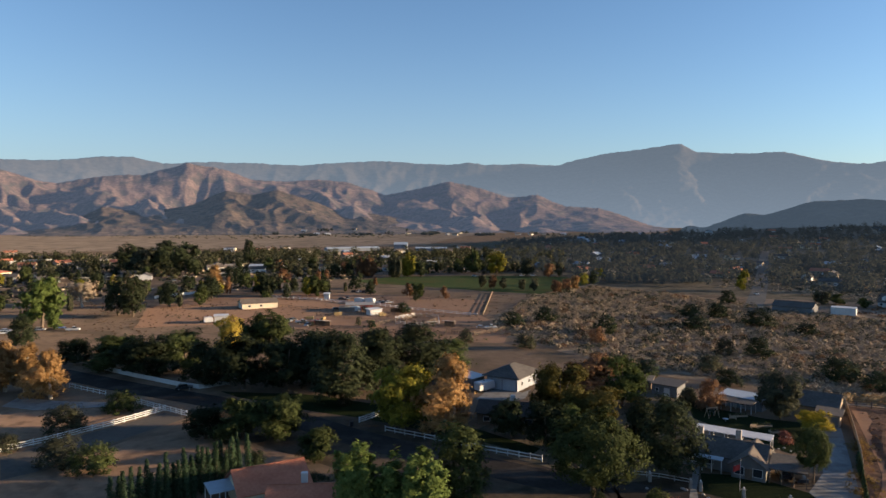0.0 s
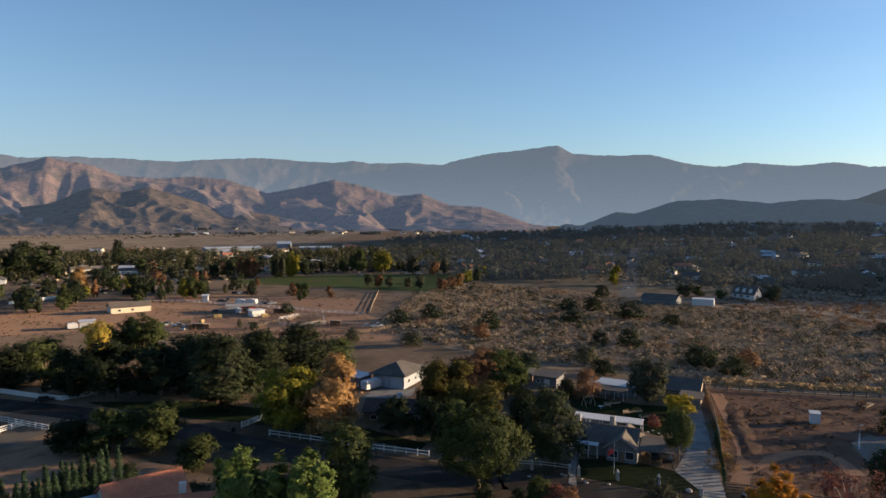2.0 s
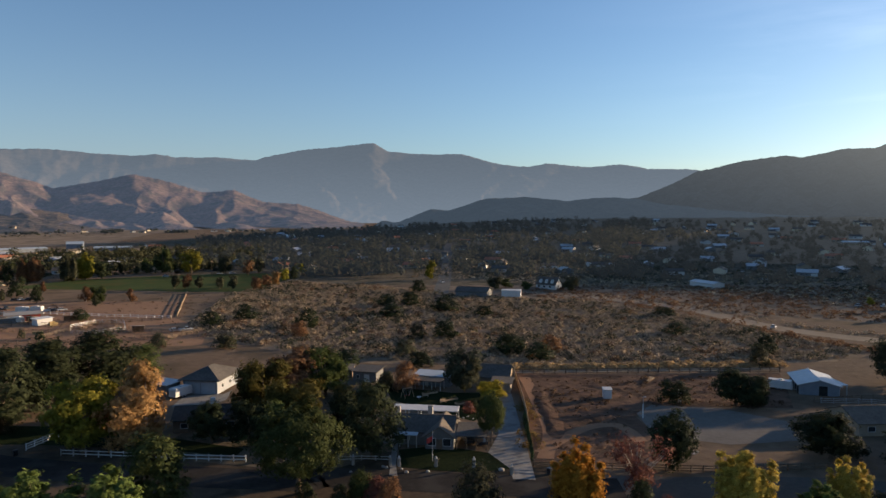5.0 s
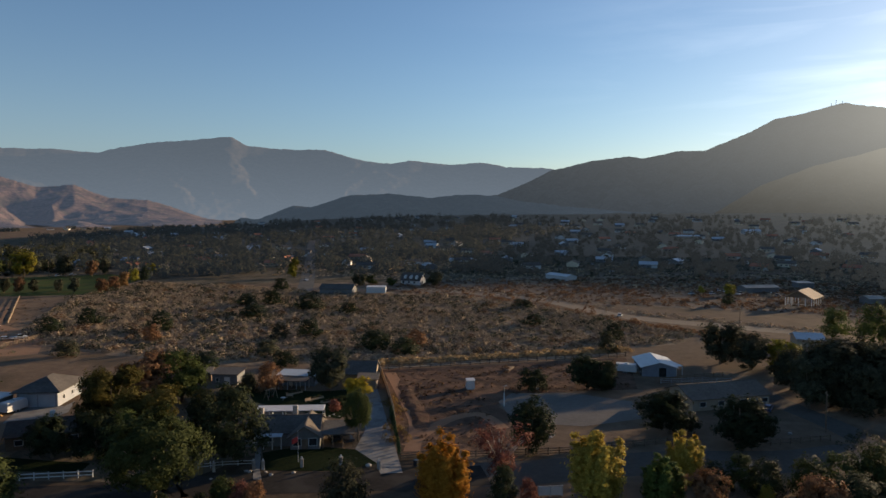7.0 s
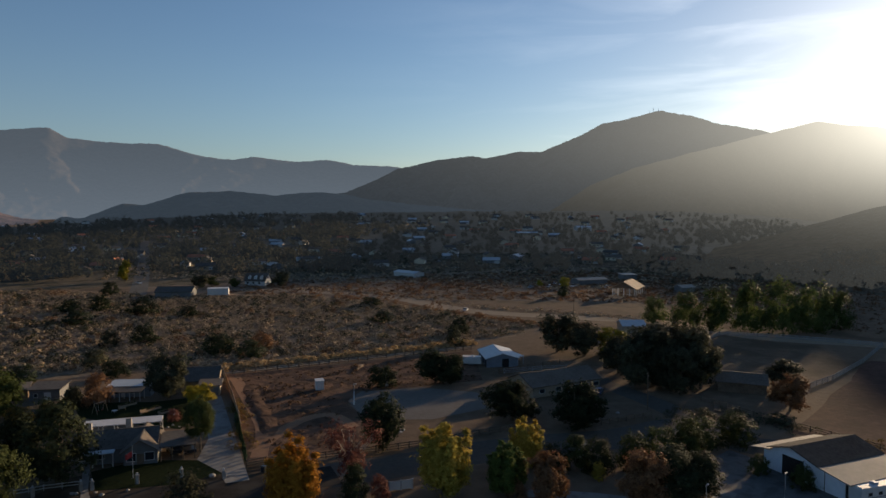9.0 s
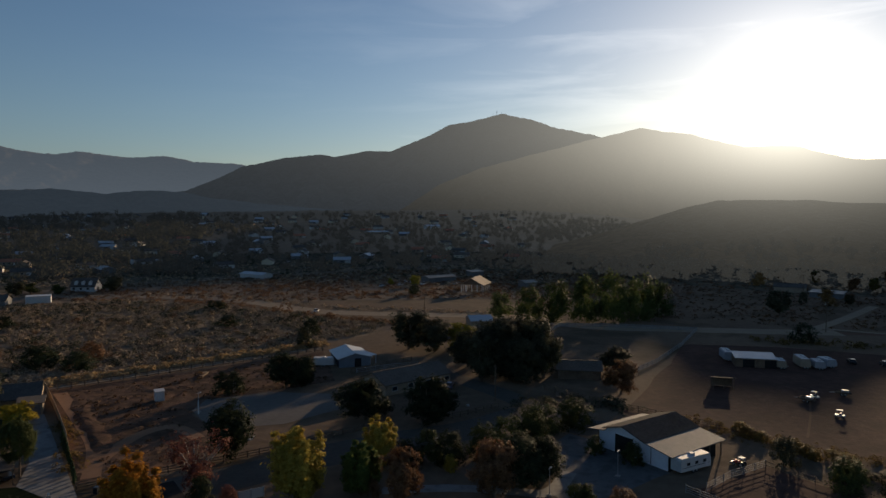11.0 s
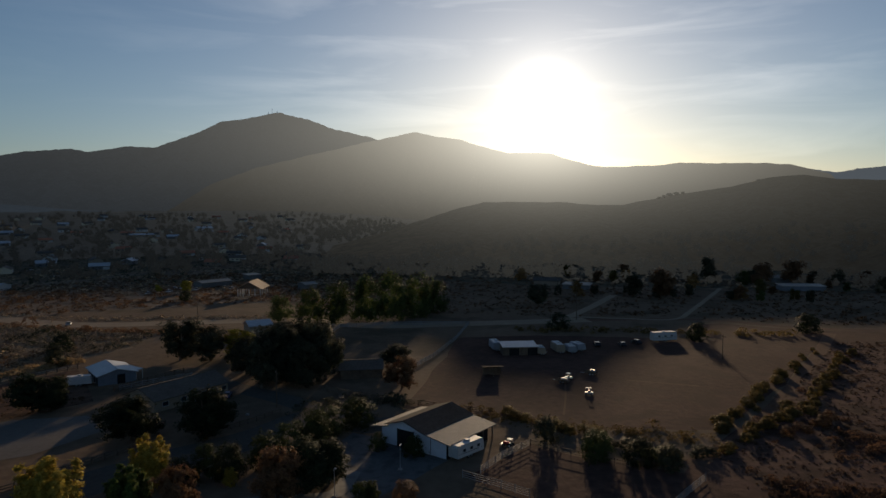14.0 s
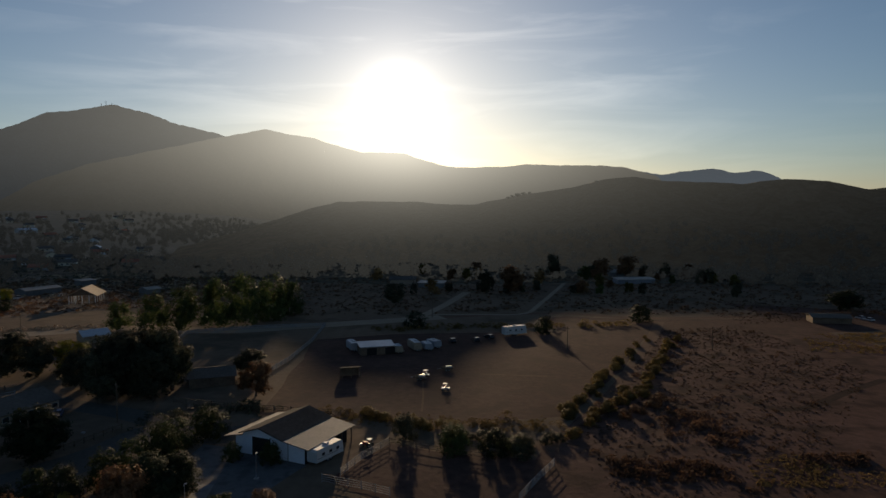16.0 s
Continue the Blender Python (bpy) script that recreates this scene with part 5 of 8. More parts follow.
for line, n, leaf in (([(150.0, -33.0), (156.3, -36.2), (170.9, -44.0), (188.1, -52.4), (211.5, -66.0), (246.0, -84.0)], 34, "brush"), ([(137.0, -33.5), (152.7, -42.3), (161.8, -47.9), (170.7, -53.1)], 15, "brush"), ([(164.1, -54.0), (178.1, -61.9), (194.7, -69.5), (217.7, -80.3), (240.0, -92.0)], 24, "brush"), ([(148.0, -46.0), (158.0, -55.0), (166.0, -62.0)], 7, "rust"), ([(153.0, 11.8), (147.4, 4.0), (143.2, -2.3), (140.0, -10.0)], 14, "brush"), ([(140.0, -6.0), (133.1, -15.0), (131.1, -24.0), (136.0, -30.0)], 12, "olive")):
    for k in range(n):
        t = (k + rng.uniform(-0.3, 0.3)) / n * (len(line) - 1)
        i = min(max(int(t), 0), len(line) - 2)
        p = Vector(line[i]).lerp(Vector(line[i + 1]), t - i)
        w = rng.uniform(2.0, 4.2)
        tree("shrub", leaf, p.x + rng.gauss(0, 1.0), p.y + rng.gauss(0, 1.0), w * rng.uniform(0.48, 0.62), w, WASH, light=True, words="along the sandy wash")
tree("shrub", "fresh", 132.6, -7.4, 4.2, 5.2, WASH, words="at the corral's corner")
tree("shrub", "fresh", 128.7, -18.8, 3.2, 4.6, WASH, words="at the corral's edge")
scrub("golden_brush", [(157.0, 24.0), (147.9, 5.3), (145.7, -14.6), (142.9, -28.9)], 260, 0.7, 0.8, M_BUSH_GOLD, "low golden brush along the field edge", 18, 36, along=2.2)
scrub("road_brush", [(260.2, 17.9), (265.2, -12.8), (266.4, -48.7), (269.1, -81.2)], 80, 1.5, 0.9, LEAF["brush"], "dull brown brush along the dirt road", 24, 60, along=2.2)
scrub("bank_brush", [(233.2, 279.7), (237.8, 241.7), (229.8, 186.4), (231.1, 149.8), (233.9, 131.2)], 190, 1.3, 0.8, LEAF["rust"], "dark brush along the road bank", 49, 40, along=2.0)
scrub("verge_grass", [(243.5, 323.7), (261.0, 265.4), (252.9, 205.2), (265.8, 156.7), (272.6, 125.6)], 420, 0.8, 0.6, M_SCRUB, "dull dry grass along the dirt road", 50, 16, along=3.0)
scrub("dry_grass", [(106.0, 177.6), (144.8, 162.3), (184.0, 146.7)], 1500, 0.9, 0.8, M_GRASS_GOLD, "pale dry grass along the fence", 19, 14, along=1.3)
scrub("yard_brush", [(90.4, 146.5), (83.7, 133.3), (71.9, 113.5)], 60, 0.9, 0.8, M_BUSH_GOLD, "yellow brush beside the dirt drive", 20, 24, along=1.2)
for b, r, h, w in ((97.4, 790, 2.4, 6), (97.8, 790, 3, 7), (98.2, 790, 3.8, 8), (98.7, 790, 3.4, 7), (99.2, 790, 2.6, 6), (104.6, 790, 2.4, 6)):
    tree("round", "dusk", r * math.sin(radians(b)), r * math.cos(radians(b)), h, w, light=True, words="on the ridge against the sky")
for k in range(15):
    p = Vector((81.0, 130.9)).lerp(Vector((69.3, 109.1)), k / 14)
    tree("cypress", "cypress", p.x, p.y, 2.6 + 0.3 * math.sin(k * 2.3), 1.15 if k < 6 else 0.72, "driveway hedge", words="in a hedge")
scrub("plain_scrub", [(-1034.1, 1659.6), (-457.6, 1441.7), (-32.4, 1633.1), (-7.5, 2270.5), (-703.3, 2998.8), (-2779.3, 4464.3)], 2500, 3.0, 0.6, LEAF["olive"], "scattered grey-green scrub on the river plain", 22, 8, 1.0)
scrub("paddock_weeds", [(-132.7, 330.0), (-68.1, 288.3), (-18.8, 267.9), (16.9, 267.7)], 160, 0.8, 0.8, LEAF["olive"], "weeds along the paddock rails", 23, 14, along=3.0)


HOMES = []


def woods(name, b0, b1, r0, r1, count, label, seed, size=(3.5, 7.5), keep=None, material=None):
    """Far trees: for each a short trunk hidden in a crown of loose leaf clumps."""
    rng = np.random.default_rng(seed)
    cen, rad, hearts = [], [], []
    while len(cen) < count * 12:
        b, r = radians(rng.uniform(b0, b1)), math.sqrt(rng.uniform(r0 * r0, r1 * r1))
        x, y = r * math.sin(b), r * math.cos(b)
        if noise.noise((x / 70, y / 70, seed)) < rng.uniform(-0.7, 0.35) + max(0.0, (r - 950) / 900) or any(inside((x, y), q) for q in keep or ()):
            continue
        if any(math.hypot(x - p[0], y - p[1]) < 11 or (abs(p[0] * math.cos(b) - p[1] * math.sin(b)) < 9 and 0 < p[0] * math.sin(b) + p[1] * math.cos(b) - r < 26) for p in HOMES):
            continue
        h = rng.uniform(*size)
        w = h * rng.uniform(0.38, 0.66)
        z0 = ground_z(x, y)
        for _ in range(12):
            d = rng.normal(0, 1, 3)
            d /= np.linalg.norm(d)
            cen.append((x + d[0] * w * 0.62, y + d[1] * w * 0.62, z0 + h * 0.52 + d[2] * h * 0.36))
            rad.append(w * 0.5)
            hearts.append((x, y, z0 + h * 0.4))
    v, n = leaf_mesh(rng, cen, rad, 6, 1.05, hearts, 0.14)
    return tagged(mesh_object(name, v.tolist(), np.arange(3 * n).reshape(-1, 3).tolist(), material or M_WOODS), label, "woods", kind="stuff")


CLEAR = [[(-75.3, 493.4), (-39.8, 571.1), (36.6, 581.9), (102.0, 569.8), (114.5, 500.4), (68.1, 408.4), (34.0, 426.8), (-24.7, 465.1)], [(154.3, 361.3), (242.9, 538.0), (378.1, 815.7), (388.7, 808.1), (255.3, 529.1), (169.0, 350.7)], [(283.4, 156.7), (374.9, 207.7), (411.6, 181.0), (313.2, 135.0)], FIELD]
rng = random.Random(5)
for b0, b1, r0, r1, n in ((8, 44, 540, 1400, 125), (44, 68, 560, 1300, 70), (-35, 6, 560, 1050, 60), (-12, 16, 1800, 2000, 24)):
    k = 0
    while k < n:
        b, q = radians(rng.uniform(b0, b1)), rng.uniform(r0, r1)
        x, y = q * math.sin(b), q * math.cos(b)
        if any((x - p[0]) ** 2 + (y - p[1]) ** 2 < 900 for p in HOMES) or any(inside((x, y), c) for c in CLEAR):
            continue
        HOMES.append((x, y, b, rng.randrange(5), math.degrees(-b) + rng.choice((0, 0, 90)) + rng.uniform(-25, 25)))
        k += 1
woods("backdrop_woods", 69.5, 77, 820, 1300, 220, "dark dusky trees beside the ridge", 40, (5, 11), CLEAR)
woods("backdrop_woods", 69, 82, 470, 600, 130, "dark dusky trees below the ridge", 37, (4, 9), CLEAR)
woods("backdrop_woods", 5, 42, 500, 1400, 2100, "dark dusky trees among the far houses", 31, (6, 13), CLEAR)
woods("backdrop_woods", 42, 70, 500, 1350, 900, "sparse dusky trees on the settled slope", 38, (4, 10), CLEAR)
woods("backdrop_woods", -38, 10, 570, 900, 760, "mixed trees of the settled valley floor", 33, (6, 13), CLEAR, M_WOODS_GREEN)
rng = random.Random(17)
k = 0
while k < 120:
    b, q = radians(rng.uniform(-34, 13)), rng.uniform(385, 640)
    x, y = q * math.sin(b), q * math.cos(b)
    if noise.noise((x / 60, y / 60, 4.0)) < rng.uniform(-0.6, 0.3) or any(inside((x, y), c) for c in CLEAR) or any(math.hypot(x - p[0], y - p[1]) < 14 for p in HOMES):
        continue
    k += 1
    h = rng.uniform(6, 13)
    kind, leaf = rng.choice((("round", "dark"), ("round", "green"), ("round", "olive"), ("pine", "dark"), ("pine", "pine"), ("round", "green"), ("autumn", "rust"), ("poplar", "olive"), ("poplar", "dark"), ("round", "lime")))
    tree(kind, leaf, x, y, h, h * (0.4 if kind == "poplar" else rng.uniform(0.6, 0.95)), light=True, words="among the far yards")
# trees round the farm below the ridge, clear of its tracks and buildings
rng = random.Random(23)
k = 0
while k < 44:
    b, q = radians(rng.uniform(86, 116)), rng.uniform(370, 490)
    x, y = q * math.sin(b), q * math.cos(b)
    lane = min(abs((x - 327.8) * 0.3264 + (y + 58.4) * 0.9452), abs((x - 305.8) * 0.2873 + (y + 4.9) * 0.9578))
    if lane < 9 or any(abs(x - p[0]) < 24 and abs(y - p[1]) < 16 for p in ((416, -134), (459, -136), (417, 10))) or noise.noise((x / 45, y / 45, 2.0)) < rng.uniform(-0.5, 0.25):
        continue
    k += 1
    h = rng.uniform(4.5, 10)
    kind, leaf = rng.choice((("round", "olive"), ("round", "mellow"), ("round", "fresh"), ("autumn", "orange"), ("round", "rust"), ("shrub", "olive")))
    tree(kind, leaf, x, y, h, h * rng.uniform(0.8, 1.15), light=True, words="round the farm below the ridge")
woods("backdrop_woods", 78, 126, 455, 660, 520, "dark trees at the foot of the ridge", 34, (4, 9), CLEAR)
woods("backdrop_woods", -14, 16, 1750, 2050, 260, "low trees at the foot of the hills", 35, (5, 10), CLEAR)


# ---- buildings ----
def gable_section(a, b, z, rise, over, th):
    """Outline across a gabled roof from a to b, eaves at z."""
    m, k = (a + b) / 2, rise / ((b - a) / 2)
    lo = z - over * k
    return [(a - over, lo), (m, z + rise), (b + over, lo), (b + over, lo + th), (m, z + rise + th), (a - over, lo + th)]


def window(parent, side, u, z, w, h, size):
    """A framed window let into one wall: side f, b, l or r; u along the wall from its left end."""
    W, D = size
    put = {"f": lambda a, b, c: (a, -c, b), "b": lambda a, b, c: (W - a, D + c, b), "l": lambda a, b, c: (-c, D - a, b), "r": lambda a, b, c: (W + c, a, b)}[side]

    def slab(u0, u1, z0, z1, c0, c1, bm):
        p, q = put(u0, z0, c0), put(u1, z1, c1)
        box(bm, min(p[0], q[0]), max(p[0], q[0]), min(p[1], q[1]), max(p[1], q[1]), z0, z1)
    bm = bmesh.new()
    for u0, u1, z0, z1 in ((u, u + w, z, z + 0.09), (u, u + w, z + h - 0.09, z + h), (u, u + 0.09, z + 0.09, z + h - 0.09), (u + w - 0.09, u + w, z + 0.09, z + h - 0.09)):
        slab(u0, u1, z0, z1, 0.0, 0.07, bm)
    ob = part("window", bm, M_WHITE, parent)
    bm = bmesh.new()
    slab(u + 0.09, u + w - 0.09, z + 0.09, z + h - 0.09, 0.0, 0.03, bm)
    part("pane", bm, M_GLASS, ob)
    return ob


def door(parent, side, u, w, h, size, material, name="door", rows=0):
    W, D = size
    bm = bmesh.new()
    if side == "f":
        box(bm, u, u + w, -0.06, 0.0, 0.0, h)
        for k in range(1, rows):
            box(bm, u + 0.1, u + w - 0.1, -0.085, -0.06, h * k / rows - 0.04, h * k / rows + 0.04)
    elif side == "r":
        box(bm, W, W + 0.06, u, u + w, 0.0, h)
    else:
        box(bm, -0.06, 0.0, u, u + w, 0.0, h)
    return part(name, bm, material, parent)


def house(name, a, b, depth, wall_h, rise, wall_m, roof_m, label, category="house", ridge="x", over=0.5, th=0.18, hip=False, flat=False, windows=(), doors=(), chimneys=(), group="", z=0.0, back=None):
    """A building: a and b are the ends of its front wall, and it reaches depth metres back."""
    a, b = Vector(a), Vector(b)
    W, D = (b - a).length, depth
    ob = thing(name, a.x, a.y, math.degrees(math.atan2(b.y - a.y, b.x - a.x)), z or ground_z(a.x, a.y))
    bm = bmesh.new()
    if flat:
        box(bm, 0, W, 0, D, -0.2, wall_h)
    elif hip:
        box(bm, 0, W, 0, D, -0.2, wall_h)
    elif ridge == "x":
        prism(bm, [(0, -0.2), (D, -0.2), (D, wall_h), (D / 2, wall_h + rise), (0, wall_h)], "x", 0, W)
    else:
        prism(bm, [(0, -0.2), (W, -0.2), (W, wall_h), (W / 2, wall_h + rise), (0, wall_h)], "y", 0, D)
    part("wall", bm, wall_m, ob)
    bm = bmesh.new()
    if flat:
        prism(bm, [(-over, wall_h + 0.003), (D + over, wall_h + rise + 0.003), (D + over, wall_h + rise + th), (-over, wall_h + th)], "x", -over, W + over)
    elif hip:
        o, r = over, min(W, D) / 2
        lo = wall_h - 0.05
        e = [(-o, -o), (W + o, -o), (W + o, D + o), (-o, D + o)]
        top = [(r, D / 2), (W - r, D / 2)] if W >= D else [(W / 2, r), (W / 2, D - r)]
        vb = [bm.verts.new((x, y, lo)) for x, y in e]
        vt = [bm.verts.new((x, y, lo + th)) for x, y in e]
        rt = [bm.verts.new((x, y, wall_h + rise + th)) for x, y in top]
        bm.faces.new(vb[::-1])
        for i in range(4):
            bm.faces.new((vb[i], vb[(i + 1) % 4], vt[(i + 1) % 4], vt[i]))
        if W >= D:
            bm.faces.new((vt[0], vt[1], rt[1], rt[0])), bm.faces.new((vt[1], vt[2], rt[1])), bm.faces.new((vt[2], vt[3], rt[0], rt[1])), bm.faces.new((vt[3], vt[0], rt[0]))
        else:
            bm.faces.new((vt[0], vt[1], rt[0])), bm.faces.new((vt[1], vt[2], rt[1], rt[0])), bm.faces.new((vt[2], vt[3], rt[1])), bm.faces.new((vt[3], vt[0], rt[0], rt[1]))
    elif ridge == "x":
        prism(bm, gable_section(0, D, wall_h + 0.003, rise, over, th), "x", -over, W + over)
    else:
        prism(bm, gable_section(0, W, wall_h + 0.003, rise, over, th), "y", -over, D + over)
    part("roof", bm, roof_m, ob)
    if not flat and not hip:
        bm = bmesh.new()
        if ridge == "x":
            box(bm, -over, W + over, D / 2 - 0.15, D / 2 + 0.15, wall_h + rise + th - 0.02, wall_h + rise + th + 0.06)
        else:
            box(bm, W / 2 - 0.15, W / 2 + 0.15, -over, D + over, wall_h + rise + th - 0.02, wall_h + rise + th + 0.06)
        part("ridge_cap", bm, roof_m, ob)
    for s, u, zz, w, h in windows:
        window(ob, s, u, zz, w, h, (W, D))
    for s, u, w, h, m, nm in doors:
        door(ob, s, u, w, h, (W, D), m, nm, 4 if nm == "garage_door" else 0)
    for u, v, h, m in chimneys:
        part("chimney", boxed(u, u + 1.0, v, v + 0.9, 1.0, h, bevel=0.05), m, ob)
    return tagged(ob, label, category, group)


def canopy(name, a, b, depth, h, drop, roof_m, label, category="canopy", posts=3, post_m=None):
    """An open lean-to roof on posts."""
    a, b = Vector(a), Vector(b)
    W = (b - a).length
    ob = thing(name, a.x, a.y, math.degrees(math.atan2(b.y - a.y, b.x - a.x)))
    bm = bmesh.new()
    prism(bm, [(0, h - drop), (depth, h), (depth, h + 0.15), (0, h - drop + 0.15)], "x", 0, W)
    part("roof", bm, roof_m, ob)
    for i in range(posts):
        x = 0.2 + (W - 0.4) * i / max(1, posts - 1)
        part("post", boxed(x - 0.08, x + 0.08, 0.2, 0.36, -0.1, h - drop + 0.01), post_m or M_WHITE, ob)
        part("post", boxed(x - 0.08, x + 0.08, depth - 0.36, depth - 0.2, -0.1, h - 0.01), post_m or M_WHITE, ob)
    return tagged(ob, label, category)


def spread(a, b):
    return (Vector(b) - Vector(a)).length


# terracotta-roofed house near the street
house("tile_roofed_house", (-32.8, 108.2), (-22.6, 113.9), 9, 3.0, 2.6, M_CREAM, M_TILE, "cream house with a terracotta tile roof", windows=[("f", 2, 1, 1.6, 1.1), ("f", 6, 1, 1.6, 1.1)])
house("tile_roofed_wing", (-27.2, 101.8), (-12.5, 102.6), 10, 3.0, 2.3, M_CREAM, M_TILE, "terracotta-tiled wing with a white chimney", windows=[("f", 3, 1, 1.6, 1.1), ("f", 9, 1, 1.6, 1.1)], chimneys=[(4.6, 6.5, 6.6, M_WHITE)])
canopy("patio_cover", (-37.9, 109.0), (-33.5, 111.6), 5.0, 3.0, 0.2, M_PATIO, "blue-white flat patio cover on posts")
# white garage with a hip roof
gA, gB = (12.4, 190.1), (20.4, 185.1)
gw = spread(gA, gB)
house("white_garage", gA, gB, 12.5, 3.7, 2.5, M_PALEBLUE, M_SHINGLE, "tall white garage with a grey hip roof", "garage", hip=True, over=1.1, doors=[("f", 0.6, gw * 0.42, 3.0, M_PATIO, "garage_door"), ("f", gw * 0.53, gw * 0.40, 3.0, M_PATIO, "garage_door")], windows=[("r", 2.5, 1.2, 1.1, 1.1), ("r", 7.0, 1.2, 1.1, 1.1), ("r", 10.0, 1.2, 1.1, 1.1)])
house("garage_lean_to", (8.1, 188.2), (11.8, 192.0), 11, 3.0, 0.4, M_GREYWALL, M_WHITEROOF, "low white-roofed lean-to beside the garage", "shed", flat=True, windows=[("f", 0.8, 1, 1, 1)])
house("street_house", (7.9, 156.1), (20.6, 152.7), 9, 2.8, 1.7, M_WOODFENCE, M_SHINGLE_DARK, "low dark timber house with a dark shingle roof", windows=[("f", 1.5, 0.9, 1.6, 1.2), ("f", 5, 0.9, 1.6, 1.2), ("f", 11, 0.9, 1.8, 1.2)], doors=[("f", 8, 1.0, 2.05, M_WOODFENCE, "door")], chimneys=[(7.0, 5.0, 6.0, M_WHITE)])
# house with the flag
pA, pB = (46.9, 131.0), (58.9, 123.2)
house("ranch_house", pA, pB, 9.5, 2.8, 2.0, M_GREYWALL, M_SHINGLE, "grey ranch house with dark shingle roof and chimneys", windows=[("f", 1.2, 0.9, 1.6, 1.2), ("f", 4.0, 0.9, 1.6, 1.2)], chimneys=[(1.2, 6.6, 5.9, M_STONE), (8.3, 6.6, 6.3, M_STONE)])
qA, qB = (53.4, 124.2), (58.3, 121.1)
qw = spread(qA, qB)
house("gabled_front_wing", qA, qB, 10, 2.7, 1.9, M_GREYWALL, M_SHINGLE_BROWN, "gabled front wing with grey boards and brown roof", "house", ridge="y", over=0.7, windows=[("f", 0.5, 0.7, 1.7, 1.6), ("f", qw - 2.2, 0.7, 1.7, 1.6)], doors=[("f", qw / 2 - 0.6, 1.2, 2.05, M_WOODFENCE, "door")])
canopy("carport", (58.7, 121.1), (64.2, 117.9), 8.0, 3.1, 0.4, M_SHINGLE, "low dark carport roof on posts", "carport", 4, M_WOODFENCE)
canopy("porch_awning", (47.4, 128.2), (52.1, 125.2), 4.2, 2.9, 0.4, M_PATIO, "blue-white porch awning on slim posts", "awning", 4)
canopy("patio_roof", (53.6, 143.6), (66.2, 135.4), 4.0, 3.0, 0.1, M_WHITEROOF, "long white flat patio roof behind the house", "canopy", 6)
# sheds behind
house("grey_shed", (57.0, 184.1), (62.3, 179.5), 5.5, 2.8, 0.5, M_GREYWALL, M_SHINGLE, "grey timber garden shed", "shed", flat=True, windows=[("f", 1.0, 0.9, 1.0, 1.0)], doors=[("f", 3.4, 1.6, 2.1, M_WHITE, "door")])
house("long_shed", (52.1, 190.0), (57.7, 187.4), 5.0, 2.4, 0.4, M_WOODFENCE, M_SHINGLE_BROWN, "dark timber shed with brown roof", "shed", flat=True, doors=[("f", 2, 1.4, 2, M_DARK, "door")])
bA, bB = (71.3, 172.9), (78.7, 166.1)
house("guest_house", bA, bB, 5.0, 2.7, 0.3, M_BLUEWALL, M_PATIO, "blue-grey guest house with a pale blue roof", "house", flat=True, windows=[("f", 1.2, 0.8, 1.4, 1.2), ("f", 4.6, 0.8, 1.4, 1.2)], doors=[("f", 3.0, 0.95, 2.05, M_WHITE, "door")])
canopy("guest_porch", (69.3, 168.7), (74.8, 163.3), 3.5, 2.6, 0.3, M_SHINGLE, "dark porch roof of the guest house", "porch", 4)
house("workshop", (85.7, 163.9), (92.9, 158.7), 12, 2.7, 2.2, M_TANWALL, M_SHINGLE, "dark shingled workshop at the drive's end", "garage")
house("drive_garage", (86.8, 156.6), (90.7, 153.8), 4.5, 2.5, 0.5, M_TANWALL, M_SHINGLE_BROWN, "low tan garage at the end of the driveway", "garage", flat=True, doors=[("f", 0.8, 3.6, 2.2, M_GREYWALL, "garage_door")])
house("pump_shed", (109.5, 139.0), (111.3, 138.0), 2.0, 2.3, 0.2, M_WHITE, M_WHITEROOF, "small white pump shed on bare earth", "shed", flat=True, over=0.15, th=0.1, doors=[("f", 0.5, 0.8, 1.85, M_WHITEROOF, "door")])
# blue barn
kA, kB = (158.6, 120.8), (165.6, 114.6)
house("stable", kA, kB, 13, 2.7, 1.3, M_BLUEWALL, M_METALROOF, "blue-grey stable with a pale metal roof", "barn", ridge="y", over=0.6, doors=[("f", 4.6, 2.0, 2.5, M_DARK, "door"), ("l", 1.0, 1.6, 2.2, M_DARK, "stall_door"), ("l", 4.0, 1.6, 2.2, M_DARK, "stall_door"), ("l", 7.0, 1.6, 2.2, M_DARK, "stall_door"), ("l", 10.0, 1.6, 2.2, M_DARK, "stall_door")])
canopy("stable_awning", (165.1, 116.2), (169.3, 114.8), 8, 2.9, 0.4, M_METALROOF, "pale metal awning beside the stable", "awning", 3)
house("long_ranch_house", (139.9, 92.3), (159.4, 84.3), 11, 2.8, 2.1, M_TANWALL, M_SHINGLE_BROWN, "long low ranch house with a brown shingle roof", windows=[("f", 2, 0.9, 1.7, 1.2), ("f", 7, 0.9, 1.7, 1.2), ("f", 13, 0.9, 1.7, 1.2), ("f", 19, 0.9, 1.7, 1.2)], doors=[("f", 10.5, 1.0, 2.05, M_WHITE, "door"), ("f", 15.5, 2.6, 2.2, M_WHITEROOF, "garage_door")])
house("paddock_house", (177.1, 60.1), (180.9, 49.2), 10, 2.6, 1.5, M_WOODFENCE, M_SHINGLE_BROWN, "dark timber house with a brown roof beside the paddock")


